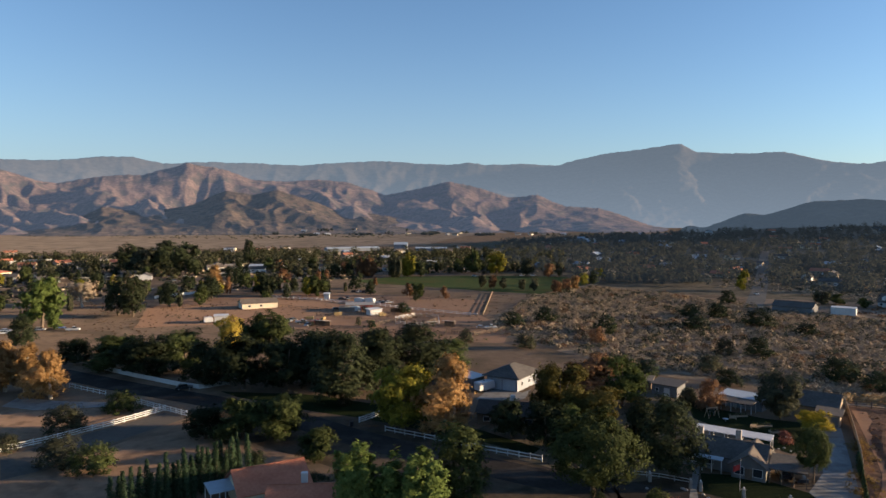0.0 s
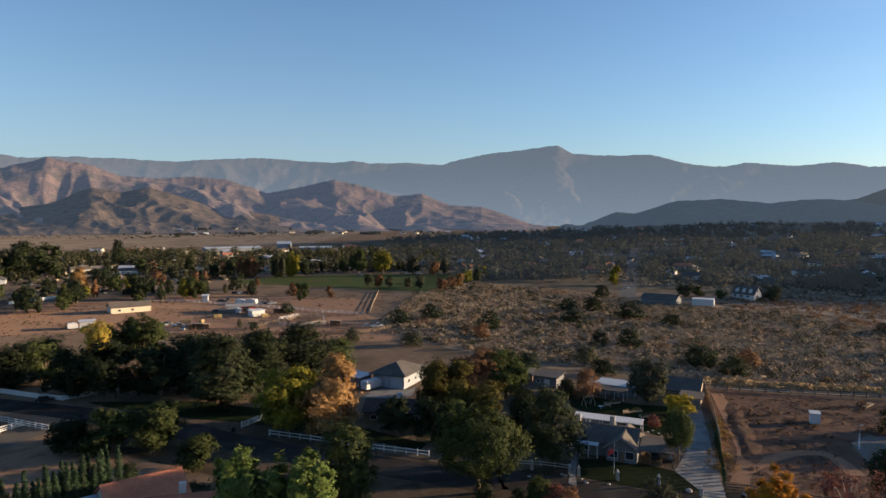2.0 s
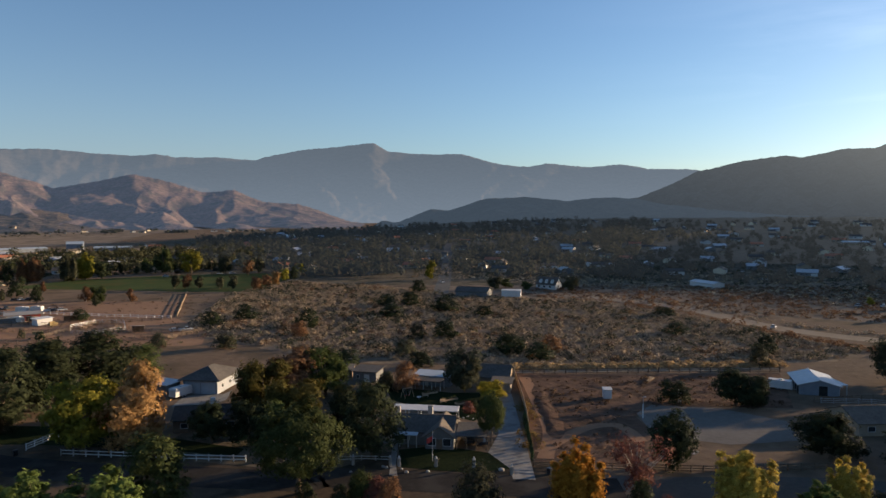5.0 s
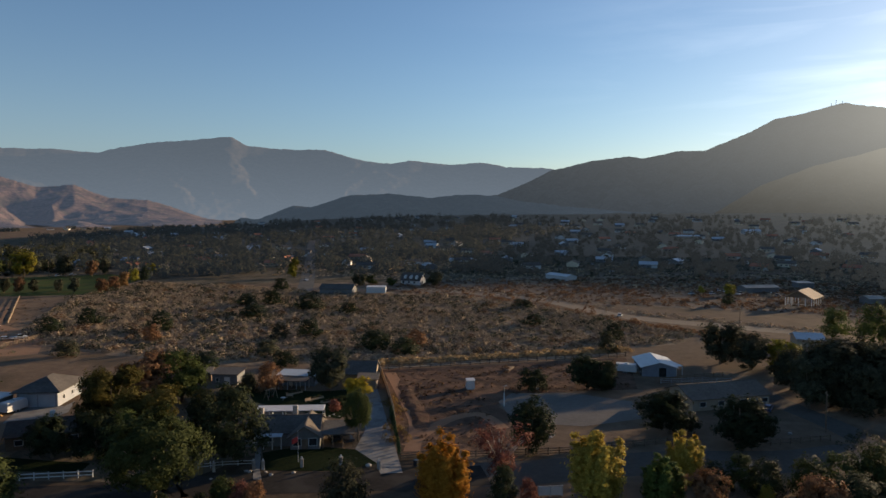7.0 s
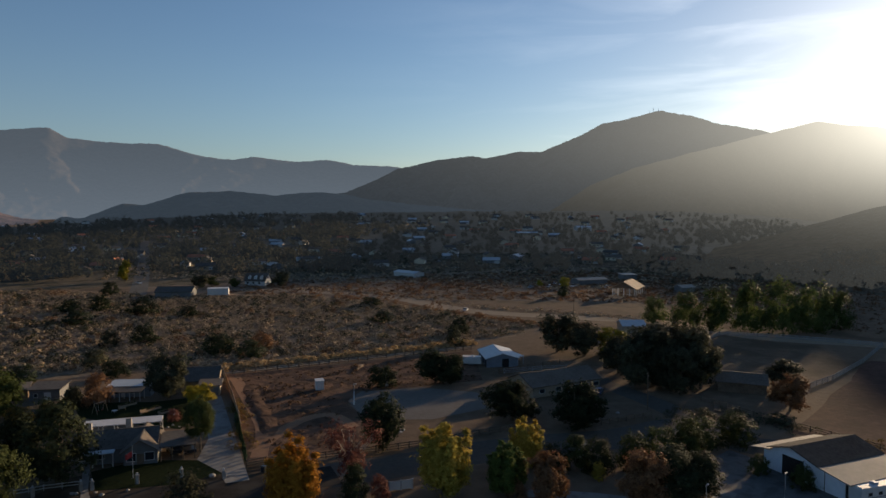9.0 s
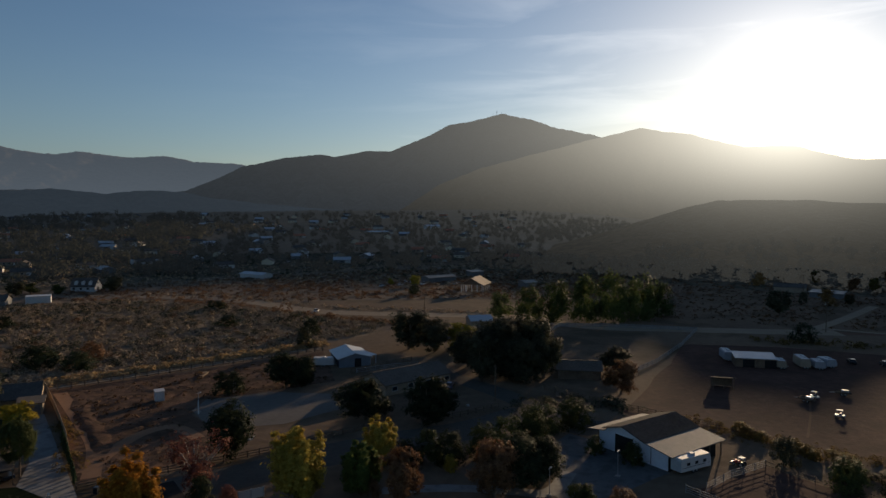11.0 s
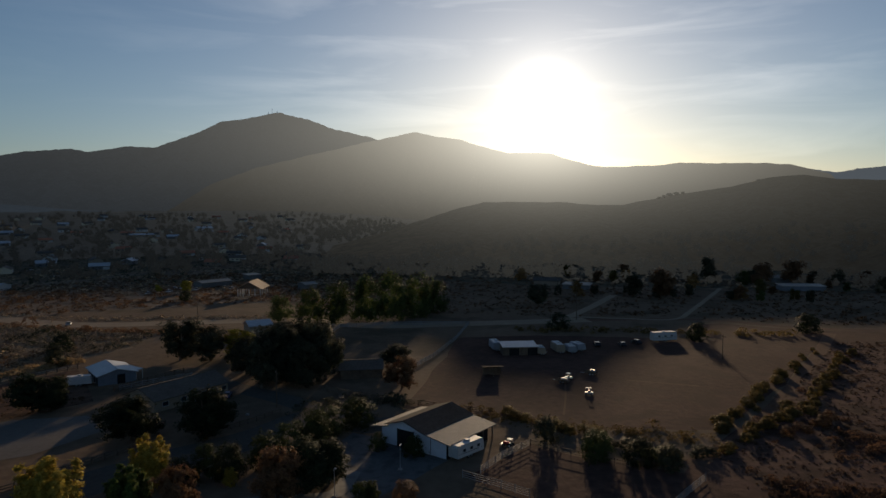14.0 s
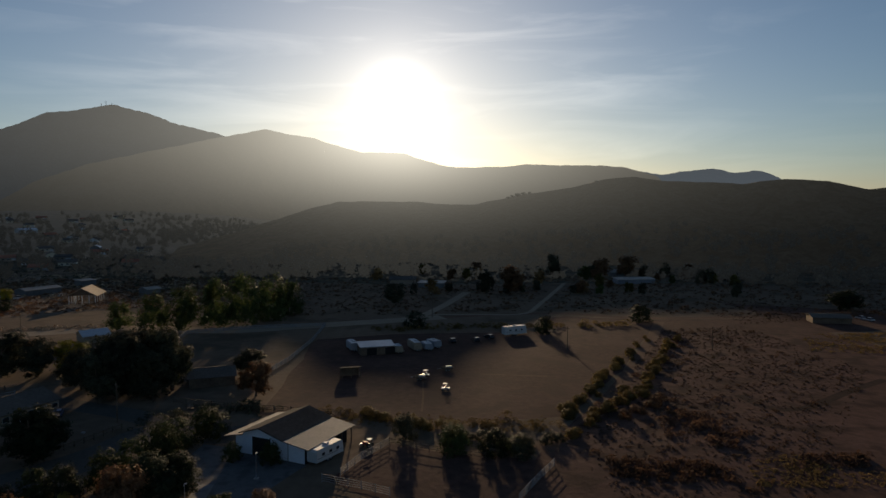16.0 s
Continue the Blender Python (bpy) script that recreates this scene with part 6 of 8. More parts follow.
def barn(a, b, depth):
    """The white barn: a tall gabled middle between two lean-tos."""
    a, b = Vector(a), Vector(b)
    W = (b - a).length
    ob = thing("white_barn", a.x, a.y, math.degrees(math.atan2(b.y - a.y, b.x - a.x)))
    u1, ur, u2 = W * 0.11, W * 0.36, W * 0.67
    bm = bmesh.new()
    prism(bm, [(0, -0.2), (W * 0.97, -0.2), (W * 0.97, 3.05), (u2, 4.0), (ur, 5.5), (u1, 4.3), (u1, 3.7), (0, 3.2)], "y", 0, 0.3)
    part("front_wall", bm, M_BARNWHITE, ob)
    bm = bmesh.new()
    prism(bm, [(0, -0.2), (u2, -0.2), (u2, 4.0), (ur, 5.5), (u1, 4.3), (u1, 3.7), (0, 3.2)], "y", depth - 0.3, depth)
    part("rear_wall", bm, M_BARNWHITE, ob)
    part("side_wall", boxed(0, 0.3, 0.31, depth - 0.31, -0.2, 3.2), M_BARNWHITE, ob)
    part("inner_wall", boxed(u2 - 0.15, u2 + 0.15, 0.31, depth - 0.31, -0.2, 4.0), M_BARNWHITE, ob)
    for u, v, zu, zv, m, nm in ((-2.4, u1 - 0.02, 2.95, 3.74, M_LEANTO, "lean_to_roof"), (u2 + 0.02, W + 0.8, 3.86, 2.9, M_LEANTO, "lean_to_roof")):
        bm = bmesh.new()
        prism(bm, [(u, zu), (v, zv), (v, zv + 0.16), (u, zu + 0.16)], "y", -0.7, depth + 0.7)
        roof = part(nm, bm, m, ob)
        for k in range(26):
            y = -0.6 + (depth + 1.2) * k / 25
            bm = bmesh.new()
            prism(bm, [(u, zu + 0.16), (v, zv + 0.16), (v, zv + 0.172), (u, zu + 0.172)], "y", y - 0.03, y + 0.03)
            part("roof_rib", bm, m, roof)
    bm = bmesh.new()
    prism(bm, [(u1 - 0.6, 4.02), (ur, 5.52), (u2 + 0.5, 3.84), (u2 + 0.5, 4.02), (ur, 5.7), (u1 - 0.6, 4.2)], "y", -0.8, depth + 0.8)
    part("main_roof", bm, M_SHINGLE_DARK, ob)
    # Doorway and bay are flat panels; their inner shade is painted on.
    part("barn_door", boxed(W * 0.24, W * 0.50, -0.04, 0.0, 0.0, 3.6), M_DARK, ob, "wide doorway drawn as a flat shade-dark panel")
    part("bay", boxed(W * 0.972, W * 0.985, 0.0, depth - 1, -0.1, 3.0), M_DARK, ob, "side bay drawn as a flat shade-dark panel")
    for k in range(5):
        y = 0.3 + (depth - 0.6) * k / 4
        part("post", boxed(W + 0.3, W + 0.5, y - 0.1, y + 0.1, -0.1, 2.95), M_WOODFENCE, ob)
    part("panel_seam", boxed(W * 0.74, W * 0.75, -0.02, 0.0, 0.0, 3.6), M_GREYWALL, ob)
    return tagged(ob, "white barn with dark gabled roof and lean-tos", "barn")


barn((130.6, 35.6), (123.2, 20.7), 15)


def pavilion():
    a, b = Vector((335.1, 171.0)), Vector((340.4, 159.8))
    W, D, h = (b - a).length, 17.0, 4.2
    ob = thing("pavilion", a.x, a.y, math.degrees(math.atan2(b.y - a.y, b.x - a.x)) - 14)
    bm = bmesh.new()
    prism(bm, gable_section(0, W, h, 3.4, 0.8, 0.25), "y", -0.8, D + 0.8)
    part("roof", bm, M_SHINGLE_TAN, ob)
    bm = bmesh.new()
    prism(bm, [(0, h), (W, h), (W / 2, h + 3.3)], "y", 0.0, 0.2)
    part("gable", bm, M_WOODFENCE, ob)
    for k in range(5):
        for x in (0.3, W - 0.3):
            y = 0.3 + (D - 0.6) * k / 4
            part("post", boxed(x - 0.2, x + 0.2, y - 0.2, y + 0.2, -0.1, h), M_WHITE, ob)
    for k in range(1, 4):
        x = W * k / 4
        part("post", boxed(x - 0.2, x + 0.2, 0.1, 0.5, -0.1, h), M_WHITE, ob)
    part("rail", boxed(0.5, W - 0.5, 0.2, 0.35, 0.9, 1.05), M_WHITE, ob)
    tagged(ob, "open pavilion with a sunlit tan gabled roof", "pavilion")


pavilion()
# far houses that can be told apart
dA, dB = (233.5, 364.5), (239.6, 352.4)
dw = spread(dA, dB)
dorm = house("dormer_house", dA, dB, 8, 3.0, 4.2, M_WHITE, M_SHINGLE, "white house with a steep dark roof and dormers", windows=[("f", 1, 0.9, 1.6, 1.3), ("f", 5, 0.9, 1.6, 1.3), ("f", 9, 0.9, 1.6, 1.3), ("r", 3, 1, 1.4, 1.4), ("r", 3, 4, 1.4, 1.4)])
for k in range(3):
    x = dw * (0.2 + 0.3 * k)
    bm = bmesh.new()
    prism(bm, [(x - 0.9, 3.6), (x + 0.9, 3.6), (x + 0.9, 5.1), (x, 6.0), (x - 0.9, 5.1)], "y", 0.5, 3.0)
    part("dormer", bm, M_WHITE, dorm)
FAR = "houses of the valley"
for nm, a, b, dep, wh, ri, wm, rm, lab, cat, opt in [
    ("long_white_house", (334.1, 336.6), (332.1, 315.1), 9, 2.8, 1.0, M_WHITE, M_METALROOF, "long white house with a pale roof", "house", {}),
    ("mobile_home", (368.3, 493.8), (382.8, 475.2), 7, 2.8, 0.8, M_WHITE, M_METALROOF, "long white mobile home", "house", {}),
    ("gabled_house", (169.8, 350.1), (183.2, 337.2), 11, 2.8, 2.2, M_GREYWALL, M_SHINGLE, "grey gabled house at the end of the street", "house", {}),
    ("box_trailer", (192.5, 336.9), (201.3, 330.5), 5, 3.4, 0.2, M_WHITE, M_WHITEROOF, "long white storage trailer", "trailer", {"flat": True, "over": 0.1}),
    ("cottage", (304.9, 621.4), (311.3, 616.8), 9, 3.2, 2.6, M_WHITE, M_SHINGLE, "small white gabled cottage", "house", {"ridge": "y"}),
    ("cottage", (272.0, 517.0), (277.8, 512.8), 9, 3.2, 2.6, M_WHITE, M_SHINGLE, "small white gabled cottage with grey roof", "house", {"ridge": "y"}),
    ("cream_house", (-104.1, 352.0), (-87.8, 360.8), 9, 2.9, 1.9, M_CREAM, M_SHINGLE_BROWN, "long cream house with a brown roof", "house", {"windows": [("f", 3, 0.9, 1.5, 1.1), ("f", 9, 0.9, 1.5, 1.1)]}),
    ("box_shed", (-103.4, 307.0), (-98.0, 308.6), 4, 3.0, 0.3, M_WHITE, M_WHITEROOF, "white box shed beside the paddock", "shed", {"flat": True}),
    ("grey_house", (-103.0, 434.2), (-86.4, 437.4), 11, 3.0, 2.2, M_GREYWALL, M_SHINGLE_BROWN, "grey house with a brown gabled roof", "house", {}),
    ("small_white_shed", (-69.3, 395.3), (-66.3, 395.3), 3, 3.2, 0.4, M_WHITE, M_WHITEROOF, "small white shed by the rails", "shed", {"flat": True}),
    ("red_stable", (-49.4, 347.5), (-36.0, 349.5), 7, 2.8, 0.5, M_REDWALL, M_RUSTROOF, "red boarded stable with a pale roof", "barn", {"flat": True, "doors": [("f", 3, 2.0, 2.2, M_DARK, "door"), ("f", 8, 2.0, 2.2, M_DARK, "door")]}),
    ("white_shed", (-35.5, 331.4), (-30.1, 335.2), 4, 2.6, 0.3, M_WHITE, M_WHITEROOF, "white stable shed by the rails", "shed", {"flat": True}),
    ("feed_shed", (-52.5, 343.3), (-43.4, 343.3), 4, 2.2, 0.3, M_GREYWALL, M_RUSTROOF, "low grey feed shed", "shed", {"flat": True}),
    ("cream_gable_house", (-107.5, 595.2), (-98.6, 595.1), 12, 3.0, 2.8, M_CREAM, M_SHINGLE_BROWN, "cream gabled house among trees", "house", {"ridge": "y"}),
    ("cream_gable_house", (-94.7, 601.3), (-84.7, 601.2), 12, 3.2, 2.8, M_CREAM, M_SHINGLE_TAN, "cream gabled house with a tan roof", "house", {"ridge": "y"}),
    ("stucco_house", (-333.5, 504.0), (-328.2, 517.5), 12, 6.0, 1.8, M_CREAM, M_TILE, "two-storey yellow stucco house", "house", {"hip": True, "windows": [("f", 8, 1, 1.5, 1.2), ("f", 8, 4, 1.5, 1.2)]}),
    ("packing_hall", (-71.4, 992.1), (-52.5, 991.8), 20, 8.0, 3.0, M_BLUEWALL, M_PATIO, "tall pale blue hall beyond the trees", "hall", {}),
    ("long_barn", (-159.5, 945.1), (-90.4, 975.7), 22, 4.0, 1.5, M_BLUEWALL, M_PATIO, "long low blue-roofed barn", "barn", {}),
    ("long_barn", (-38.9, 958.8), (4.8, 958.1), 18, 4.0, 1.5, M_BLUEWALL, M_PATIO, "low blue-roofed barn behind the trees", "barn", {}),
    ("row_house", (-177.1, 621.4), (-161.6, 621.3), 10, 3.0, 1.6, M_CREAM, M_WHITEROOF, "pale roofed house in the row", "house", {}),
    ("row_house", (-148.1, 608.1), (-133.0, 608.0), 10, 3.0, 1.6, M_WHITE, M_WHITEROOF, "white roofed house in the row", "house", {}),
    ("row_house", (-200.3, 621.7), (-184.8, 621.5), 10, 3.0, 1.6, M_CREAM, M_SHINGLE_TAN, "tan roofed house in the row", "house", {}),
    ("hill_barn", (868.0, 498.7), (885.4, 486.3), 14, 4.5, 2.0, M_WHITE, M_METALROOF, "pale metal barn below the mountain", "barn", {}),
    ("hill_barn", (746.2, 518.6), (769.4, 502.0), 12, 3.5, 1.2, M_TANWALL, M_METALROOF, "long low metal-roofed barn", "barn", {}),
    ("farm_shed", (365.2, 208.3), (382.8, 198.7), 9, 3.0, 1.0, M_GREYWALL, M_RUSTROOF, "long grey farm shed behind the pavilion", "shed", {}),
    ("farm_shed", (411.5, 201.8), (418.9, 196.4), 8, 3.2, 0.4, M_GREYWALL, M_RUSTROOF, "grey farm shed behind the pavilion", "shed", {"flat": True}),
    ("farm_shed", (369.1, 146.2), (375.5, 141.6), 8, 3.0, 1.0, M_GREYWALL, M_RUSTROOF, "pale shed among the trees", "shed", {}),
    ("farm_house", (401.8, 0.8), (398.4, -14.1), 9, 2.6, 0.6, M_GREYWALL, M_RUSTROOF, "grey farm building with a weathered roof", "house", {"flat": True}),
    ("farm_house", (414.8, -122.8), (417.0, -146.5), 9, 2.6, 0.6, M_BLUEWALL, M_RUSTROOF, "long pale farm building below the ridge", "house", {"flat": True}),
    ("farm_house", (459.0, -129.9), (458.5, -141.4), 9, 3.0, 1.6, M_GREYWALL, M_RUSTROOF, "small grey farmhouse below the ridge", "house", {}),
    ("farm_house", (747.3, -326.1), (746.0, -357.4), 12, 3.0, 1.4, M_GREYWALL, M_RUSTROOF, "pale roofed house at the ridge foot", "house", {}),
    ("farm_house", (417.2, 18.2), (416.6, 2.6), 9, 3.0, 1.6, M_TANWALL, M_SHINGLE, "dim tan farmhouse below the ridge", "house", {}),
    ("roadside_house", (237.2, 116.2), (242.8, 109.7), 9, 2.6, 1.4, M_TANWALL, M_METALROOF, "low house with a pale roof by the dirt road", "house", {}),
    ("tan_farmhouse", (271.5, -161.4), (268.3, -175.8), 8, 2.4, 1.0, M_WOODFENCE, M_SHINGLE_BROWN, "low dull brown building at the field edge", "house", {}),
]:
    house(nm, a, b, dep, wh, ri, wm, rm, lab, cat, group=FAR if cat == "house" else "", **opt)

# scattered houses of the far suburb
homes = []
for k, (wm, rm, words) in enumerate([(M_CREAM, M_SHINGLE_BROWN, "cream house with brown roof"), (M_WHITE, M_SHINGLE, "white house with grey roof"), (M_GREYWALL, M_METALROOF, "grey house with pale metal roof"), (M_TANWALL, M_TILE, "tan house with red tile roof"), (M_TANWALL, M_SHINGLE, "tan house with grey roof")]):
    homes.append((wm, rm, words))
proto = {}
for x, y, b, k, turn in HOMES:
    wm, rm, words = homes[k]
    m = pose(x, y, ground_z(x, y), 0, 0, turn)
    if words not in proto:
        proto[words] = house("suburb_house", (0, 0), (14, 0), 9, 3.0, 2.0, wm, rm, words + " among the far trees", windows=[("f", 2, 0.9, 1.8, 1.2), ("f", 6, 0.9, 1.8, 1.2)], doors=[("f", 9.5, 4.5, 2.3, M_WHITE, "garage_door")], group=FAR)
        proto[words].matrix_basis = m
    else:
        copy_thing(proto[words], m)


# valley brush between the lanes and below the mountain
def sector(*corners):
    return [(r * math.sin(radians(b)), r * math.cos(radians(b))) for b, r in corners]


scrub("valley_brush", sector((22, 520), (40, 470), (60, 420), (76, 400), (80, 640), (60, 760), (40, 700), (24, 640)), 2600, 1.3, 0.7, LEAF["olive"], "dull olive brush over the valley slope", 41, 12, 1.0)
scrub("valley_dry_grass", sector((22, 500), (40, 440), (60, 390), (78, 380), (80, 560), (60, 600), (40, 620), (24, 600)), 3500, 1.0, 0.6, M_SCRUB, "dry grass over the valley slope", 42, 8, 1.0)
scrub("fallow_brush", sector((30, 400), (44, 352), (60, 348), (74, 352), (76, 470), (60, 520), (34, 452)), 1300, 1.3, 0.7, LEAF["rust"], "dull brown brush over the fallow ground", 47, 24, 0.9)
scrub("fallow_grass", sector((30, 400), (44, 352), (60, 348), (74, 352), (76, 470), (60, 520), (34, 452)), 2600, 0.9, 0.6, M_TUFT, "sparse tufts over the fallow ground", 48, 12, 0.9)
scrub("paddock_grass", sector((-30, 300), (-10, 330), (6, 300), (6, 420), (-30, 440)), 900, 0.5, 0.4, M_TUFT, "sparse dry grass between the paddocks", 43, 8, 1.0)
scrub("lot_weeds", [(103.2, 167.2), (169.5, 137.2), (145.0, 113.5), (112.5, 130.4), (86.1, 103.1), (75.1, 111.1)], 420, 0.5, 0.6, M_TUFT, "dry weeds over the bare lot", 44, 9, 1.0)
# This brush takes the emissive haze foliage as well.
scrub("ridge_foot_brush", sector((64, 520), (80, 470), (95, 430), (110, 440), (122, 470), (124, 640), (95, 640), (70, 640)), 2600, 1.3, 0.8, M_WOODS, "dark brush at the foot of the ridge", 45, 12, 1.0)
scrub("valley_floor_brush", sector((-36, 440), (-20, 450), (-4, 580), (8, 590), (8, 1000), (-36, 1000)), 2600, 1.7, 0.8, LEAF["olive"], "grey-green undergrowth between the far yards", 56, 10, 1.0, dome=True)
scrub("valley_floor_grass", sector((-36, 430), (-20, 440), (-4, 580), (8, 590), (8, 1000), (-36, 1000)), 1800, 1.5, 0.45, M_SCRUB, "dry grass between the far yards", 57, 10, 1.0, dome=True)
for poly, n, size, leaf, words, seed in (
        ([(125.0, -62.0), (125.0, -90.0), (109.0, -81.0), (110.5, -58.0)], 420, 0.40, M_BUSH_GOLD, "golden dry grass over the scrubland", 60),
        ([(246.0, -142.0), (250.0, -178.0), (213.0, -154.0), (216.0, -129.0)], 600, 0.5, M_BUSH_GOLD, "golden dry grass far over the scrubland", 61),
        ([(125.2, -69.0), (124.7, -86.0), (118.5, -82.0), (119.5, -67.0)], 80, 0.9, M_BROWNBRUSH, "dark low brush in a band over the scrubland", 62),
        ([(156.0, -56.0), (152.0, -65.0), (137.0, -70.0), (129.0, -63.0), (131.0, -50.0)], 170, 0.9, M_BROWNBRUSH, "dark low brush beside the footpath", 63),
        ([(122.2, -35.6), (124.7, -47.1), (118.8, -57.4), (112.7, -55.1), (113.4, -34.3)], 170, 0.9, M_BROWNBRUSH, "dark low brush near the corral", 64)):
    scrub("scrubland_patch", poly, n, size, 0.55, leaf, words, seed, 16, 0.6)
LANES = [Vector(p).lerp(Vector(q), k / 12) for p, q in (((291.5, 0.1), (377.5, -26.4)), ((298.0, -24.7), (299.9, -46.1)), ((299.9, -46.1), (420.2, -90.3))) for k in range(13)]
ROADSIDE = sector((66, 330), (80, 300), (90, 300), (100, 308), (118, 328), (126, 340), (128, 520), (100, 470), (84, 460), (66, 520))
scrub("roadside_brush", ROADSIDE, 1500, 1.1, 0.6, LEAF["rust"], "dull brown brush beyond the dirt road", 52, 16, 1.2, off=LANES)
scrub("roadside_grass", ROADSIDE, 4200, 0.7, 0.5, M_TUFT, "dry tufts beyond the dirt road", 53, 9, 0.8, off=LANES)
scrub("field_edge_brush", [(147.1, 61.0), (157.7, 52.1), (160.1, 43.1), (154.7, 34.9)], 80, 1.2, 0.8, LEAF["olive"], "olive brush along the lane", 46, 30, along=2.5)


# ---- fences ----
def fence(name, points, height, rails, gap, material, label, rail=0.14, post=0.14, solid=False):
    """A fence along a line: every post and every rail its own part."""
    ob = thing(name, points[0][0], points[0][1])
    o = Vector(points[0])
    post_me, rail_me = {}, {}
    for i in range(len(points) - 1):
        a, b = Vector(points[i]) - o, Vector(points[i + 1]) - o
        n = max(1, round((b - a).length / gap))
        seg = (b - a).length / n
        turn = math.atan2((b - a).y, (b - a).x)
        if "p" not in post_me:
            bm = boxed(-post / 2, post / 2, -post / 2, post / 2, -0.1, height + 0.08, bevel=0.015)
            me = bpy.data.meshes.new("post")
            bm.to_mesh(me)
            bm.free()
            me.materials.append(material)
            post_me["p"] = me
        key = round(seg, 3)
        if key not in rail_me:
            me = bpy.data.meshes.new("rail")
            if solid:
                bm = boxed(post / 2, seg - post / 2, -0.03, 0.03, 0.05, height)
            else:
                bm = boxed(post / 2, seg - post / 2, -0.035, 0.035, -rail / 2, rail / 2)
            bm.to_mesh(me)
            bm.free()
            me.materials.append(material)
            rail_me[key] = me
        for k in range(n + (1 if i == len(points) - 2 else 0)):
            p = a.lerp(b, k / n)
            po = new("post", post_me["p"])
            po.parent, po.matrix_basis = ob, Matrix.LocRotScale((p.x, p.y, 0.03 * math.sin(k * 3.3)), Euler((0, 0, turn)), None)
            if k < n:
                for q in range(1 if solid else rails):
                    ro = new("panel" if solid else "rail", rail_me[key])
                    z = 0.0 if solid else height * (q + 0.75) / rails - rail * 0.2
                    ro.parent, ro.matrix_basis = ob, Matrix.LocRotScale((p.x, p.y, z), Euler((0, 0.004 * math.sin(k * 1.9 + q), turn)), None)
    return tagged(ob, label, "fence")


fence("white_rail_fence", [(-90.7, 136.1), (-84.4, 142.9), (-75.8, 155.0), (-68.7, 166.9)], 1.4, 3, 2.6, M_FENCEWHITE, "white three-rail fence along the gravel drive", 0.18, 0.16)
fence("white_rail_fence", [(-61.6, 162.1), (-68.7, 166.9), (-79.0, 173.6)], 1.4, 3, 2.4, M_FENCEWHITE, "white three-rail fence at the street corner", 0.18, 0.16)
fence("white_rail_fence", [(-90.6, 181.3), (-105.0, 189.8)], 1.3, 2, 2.6, M_FENCEWHITE, "low white two-rail fence by the drive", 0.18, 0.16)
fence("white_board_fence", [(-110.8, 214.9), (-91.7, 201.9), (-74.0, 191.0), (-68.0, 188.5), (-61.3, 193.6)], 1.3, 1, 3.0, M_FENCEWHITE, "white board fence along the street", 0.2, 0.18, solid=True)
fence("white_rail_fence", [(-19.5, 157.1), (-14.3, 163.9)], 1.4, 3, 2.4, M_FENCEWHITE, "short white rail fence at the drive", 0.18, 0.16)
# Duller white than the sunny fences: tree shade is put into the paint.
fence("white_rail_fence", [(-12.9, 150.8), (-1.7, 144.2), (8.8, 137.8), (19.5, 132.0)], 1.3, 2, 2.6, M_WHITE, "white two-rail fence along the verge", 0.18, 0.16)
fence("wooden_fence", [(101.7, 171.7), (119.3, 164.2), (139.4, 156.2), (156.4, 148.7), (175.2, 140.1)], 1.6, 3, 3.0, M_WOODFENCE, "weathered wooden rail fence behind the lot", 0.16, 0.24)
fence("plank_fence", [(103.6, 173.9), (92.6, 151.7), (83.3, 133.6), (79.0, 126.0)], 1.7, 1, 2.5, M_WOODPALE, "pale plank fence along the driveway", solid=True)
fence("dark_rail_fence", [(68.0, 106.8), (71.3, 105.5), (74.8, 102.9)], 1.4, 3, 2.4, M_WOODFENCE, "dark brown rail fence at the lane", 0.16, 0.2)
fence("dark_rail_fence", [(78.2, 100.4), (88.6, 94.3), (96.5, 90.0), (106.8, 86.0), (118.7, 81.4)], 1.4, 3, 2.4, M_WOODFENCE, "dark brown rail fence round the arena lot", 0.16, 0.2)
fence("dark_rail_fence", [(128.5, 71.4), (136.2, 67.4), (144.8, 63.6)], 1.3, 2, 2.4, M_WOODFENCE, "dark rail fence before the ranch house", 0.16, 0.2)
fence("corral_fence", [(154.7, 113.6), (167.8, 110.2), (176.6, 107.0)], 1.4, 3, 3.0, M_WOODFENCE, "dark rail fence behind the ranch house", 0.16, 0.2)
fence("stable_fence", [(156.0, 112.7), (166.3, 106.7), (171.7, 101.6)], 1.4, 3, 3.0, M_STEEL, "steel rail fence by the stable", 0.12, 0.14)
fence("paddock_fence", [(236.1, 85.7), (255.0, 86.6), (263.9, 69.2), (270.8, 37.6), (238.2, 37.8), (208.9, 40.1), (196.0, 42.6)], 1.5, 3, 3.2, M_RAILGREY, "dull grey rail fence round the far paddock", 0.24, 0.22)
fence("wire_fence", [(164.7, 59.7), (159.9, 46.1), (155.7, 29.7), (152.6, 16.3)], 1.4, 3, 4.0, M_WOODFENCE, "dark post fence along the trailer field", 0.12, 0.2)
fence("corral_rails", [(133.6, 5.9), (125.5, 10.8), (117.5, 13.9)], 1.5, 4, 3.0, M_RAILGREY, "pale pipe rails of the corral", 0.08, 0.1)
fence("corral_rails", [(133.6, 5.9), (129.5, -2.0), (124.7, -12.5)], 1.4, 2, 3.0, M_WOODFENCE, "dull brown rails behind the corral", 0.1, 0.12)
fence("corral_rails", [(115.2, 16.8), (111.8, 9.7), (109.0, 4.8)], 1.5, 4, 3.0, M_RAILGREY, "steel pipe rails before the corral", 0.07, 0.1)
fence("corral_rails", [(121.2, -24.9), (114.6, -20.9), (106.1, -16.2)], 1.5, 4, 3.0, M_RAILGREY, "white pipe rails at the corral corner", 0.09, 0.1)
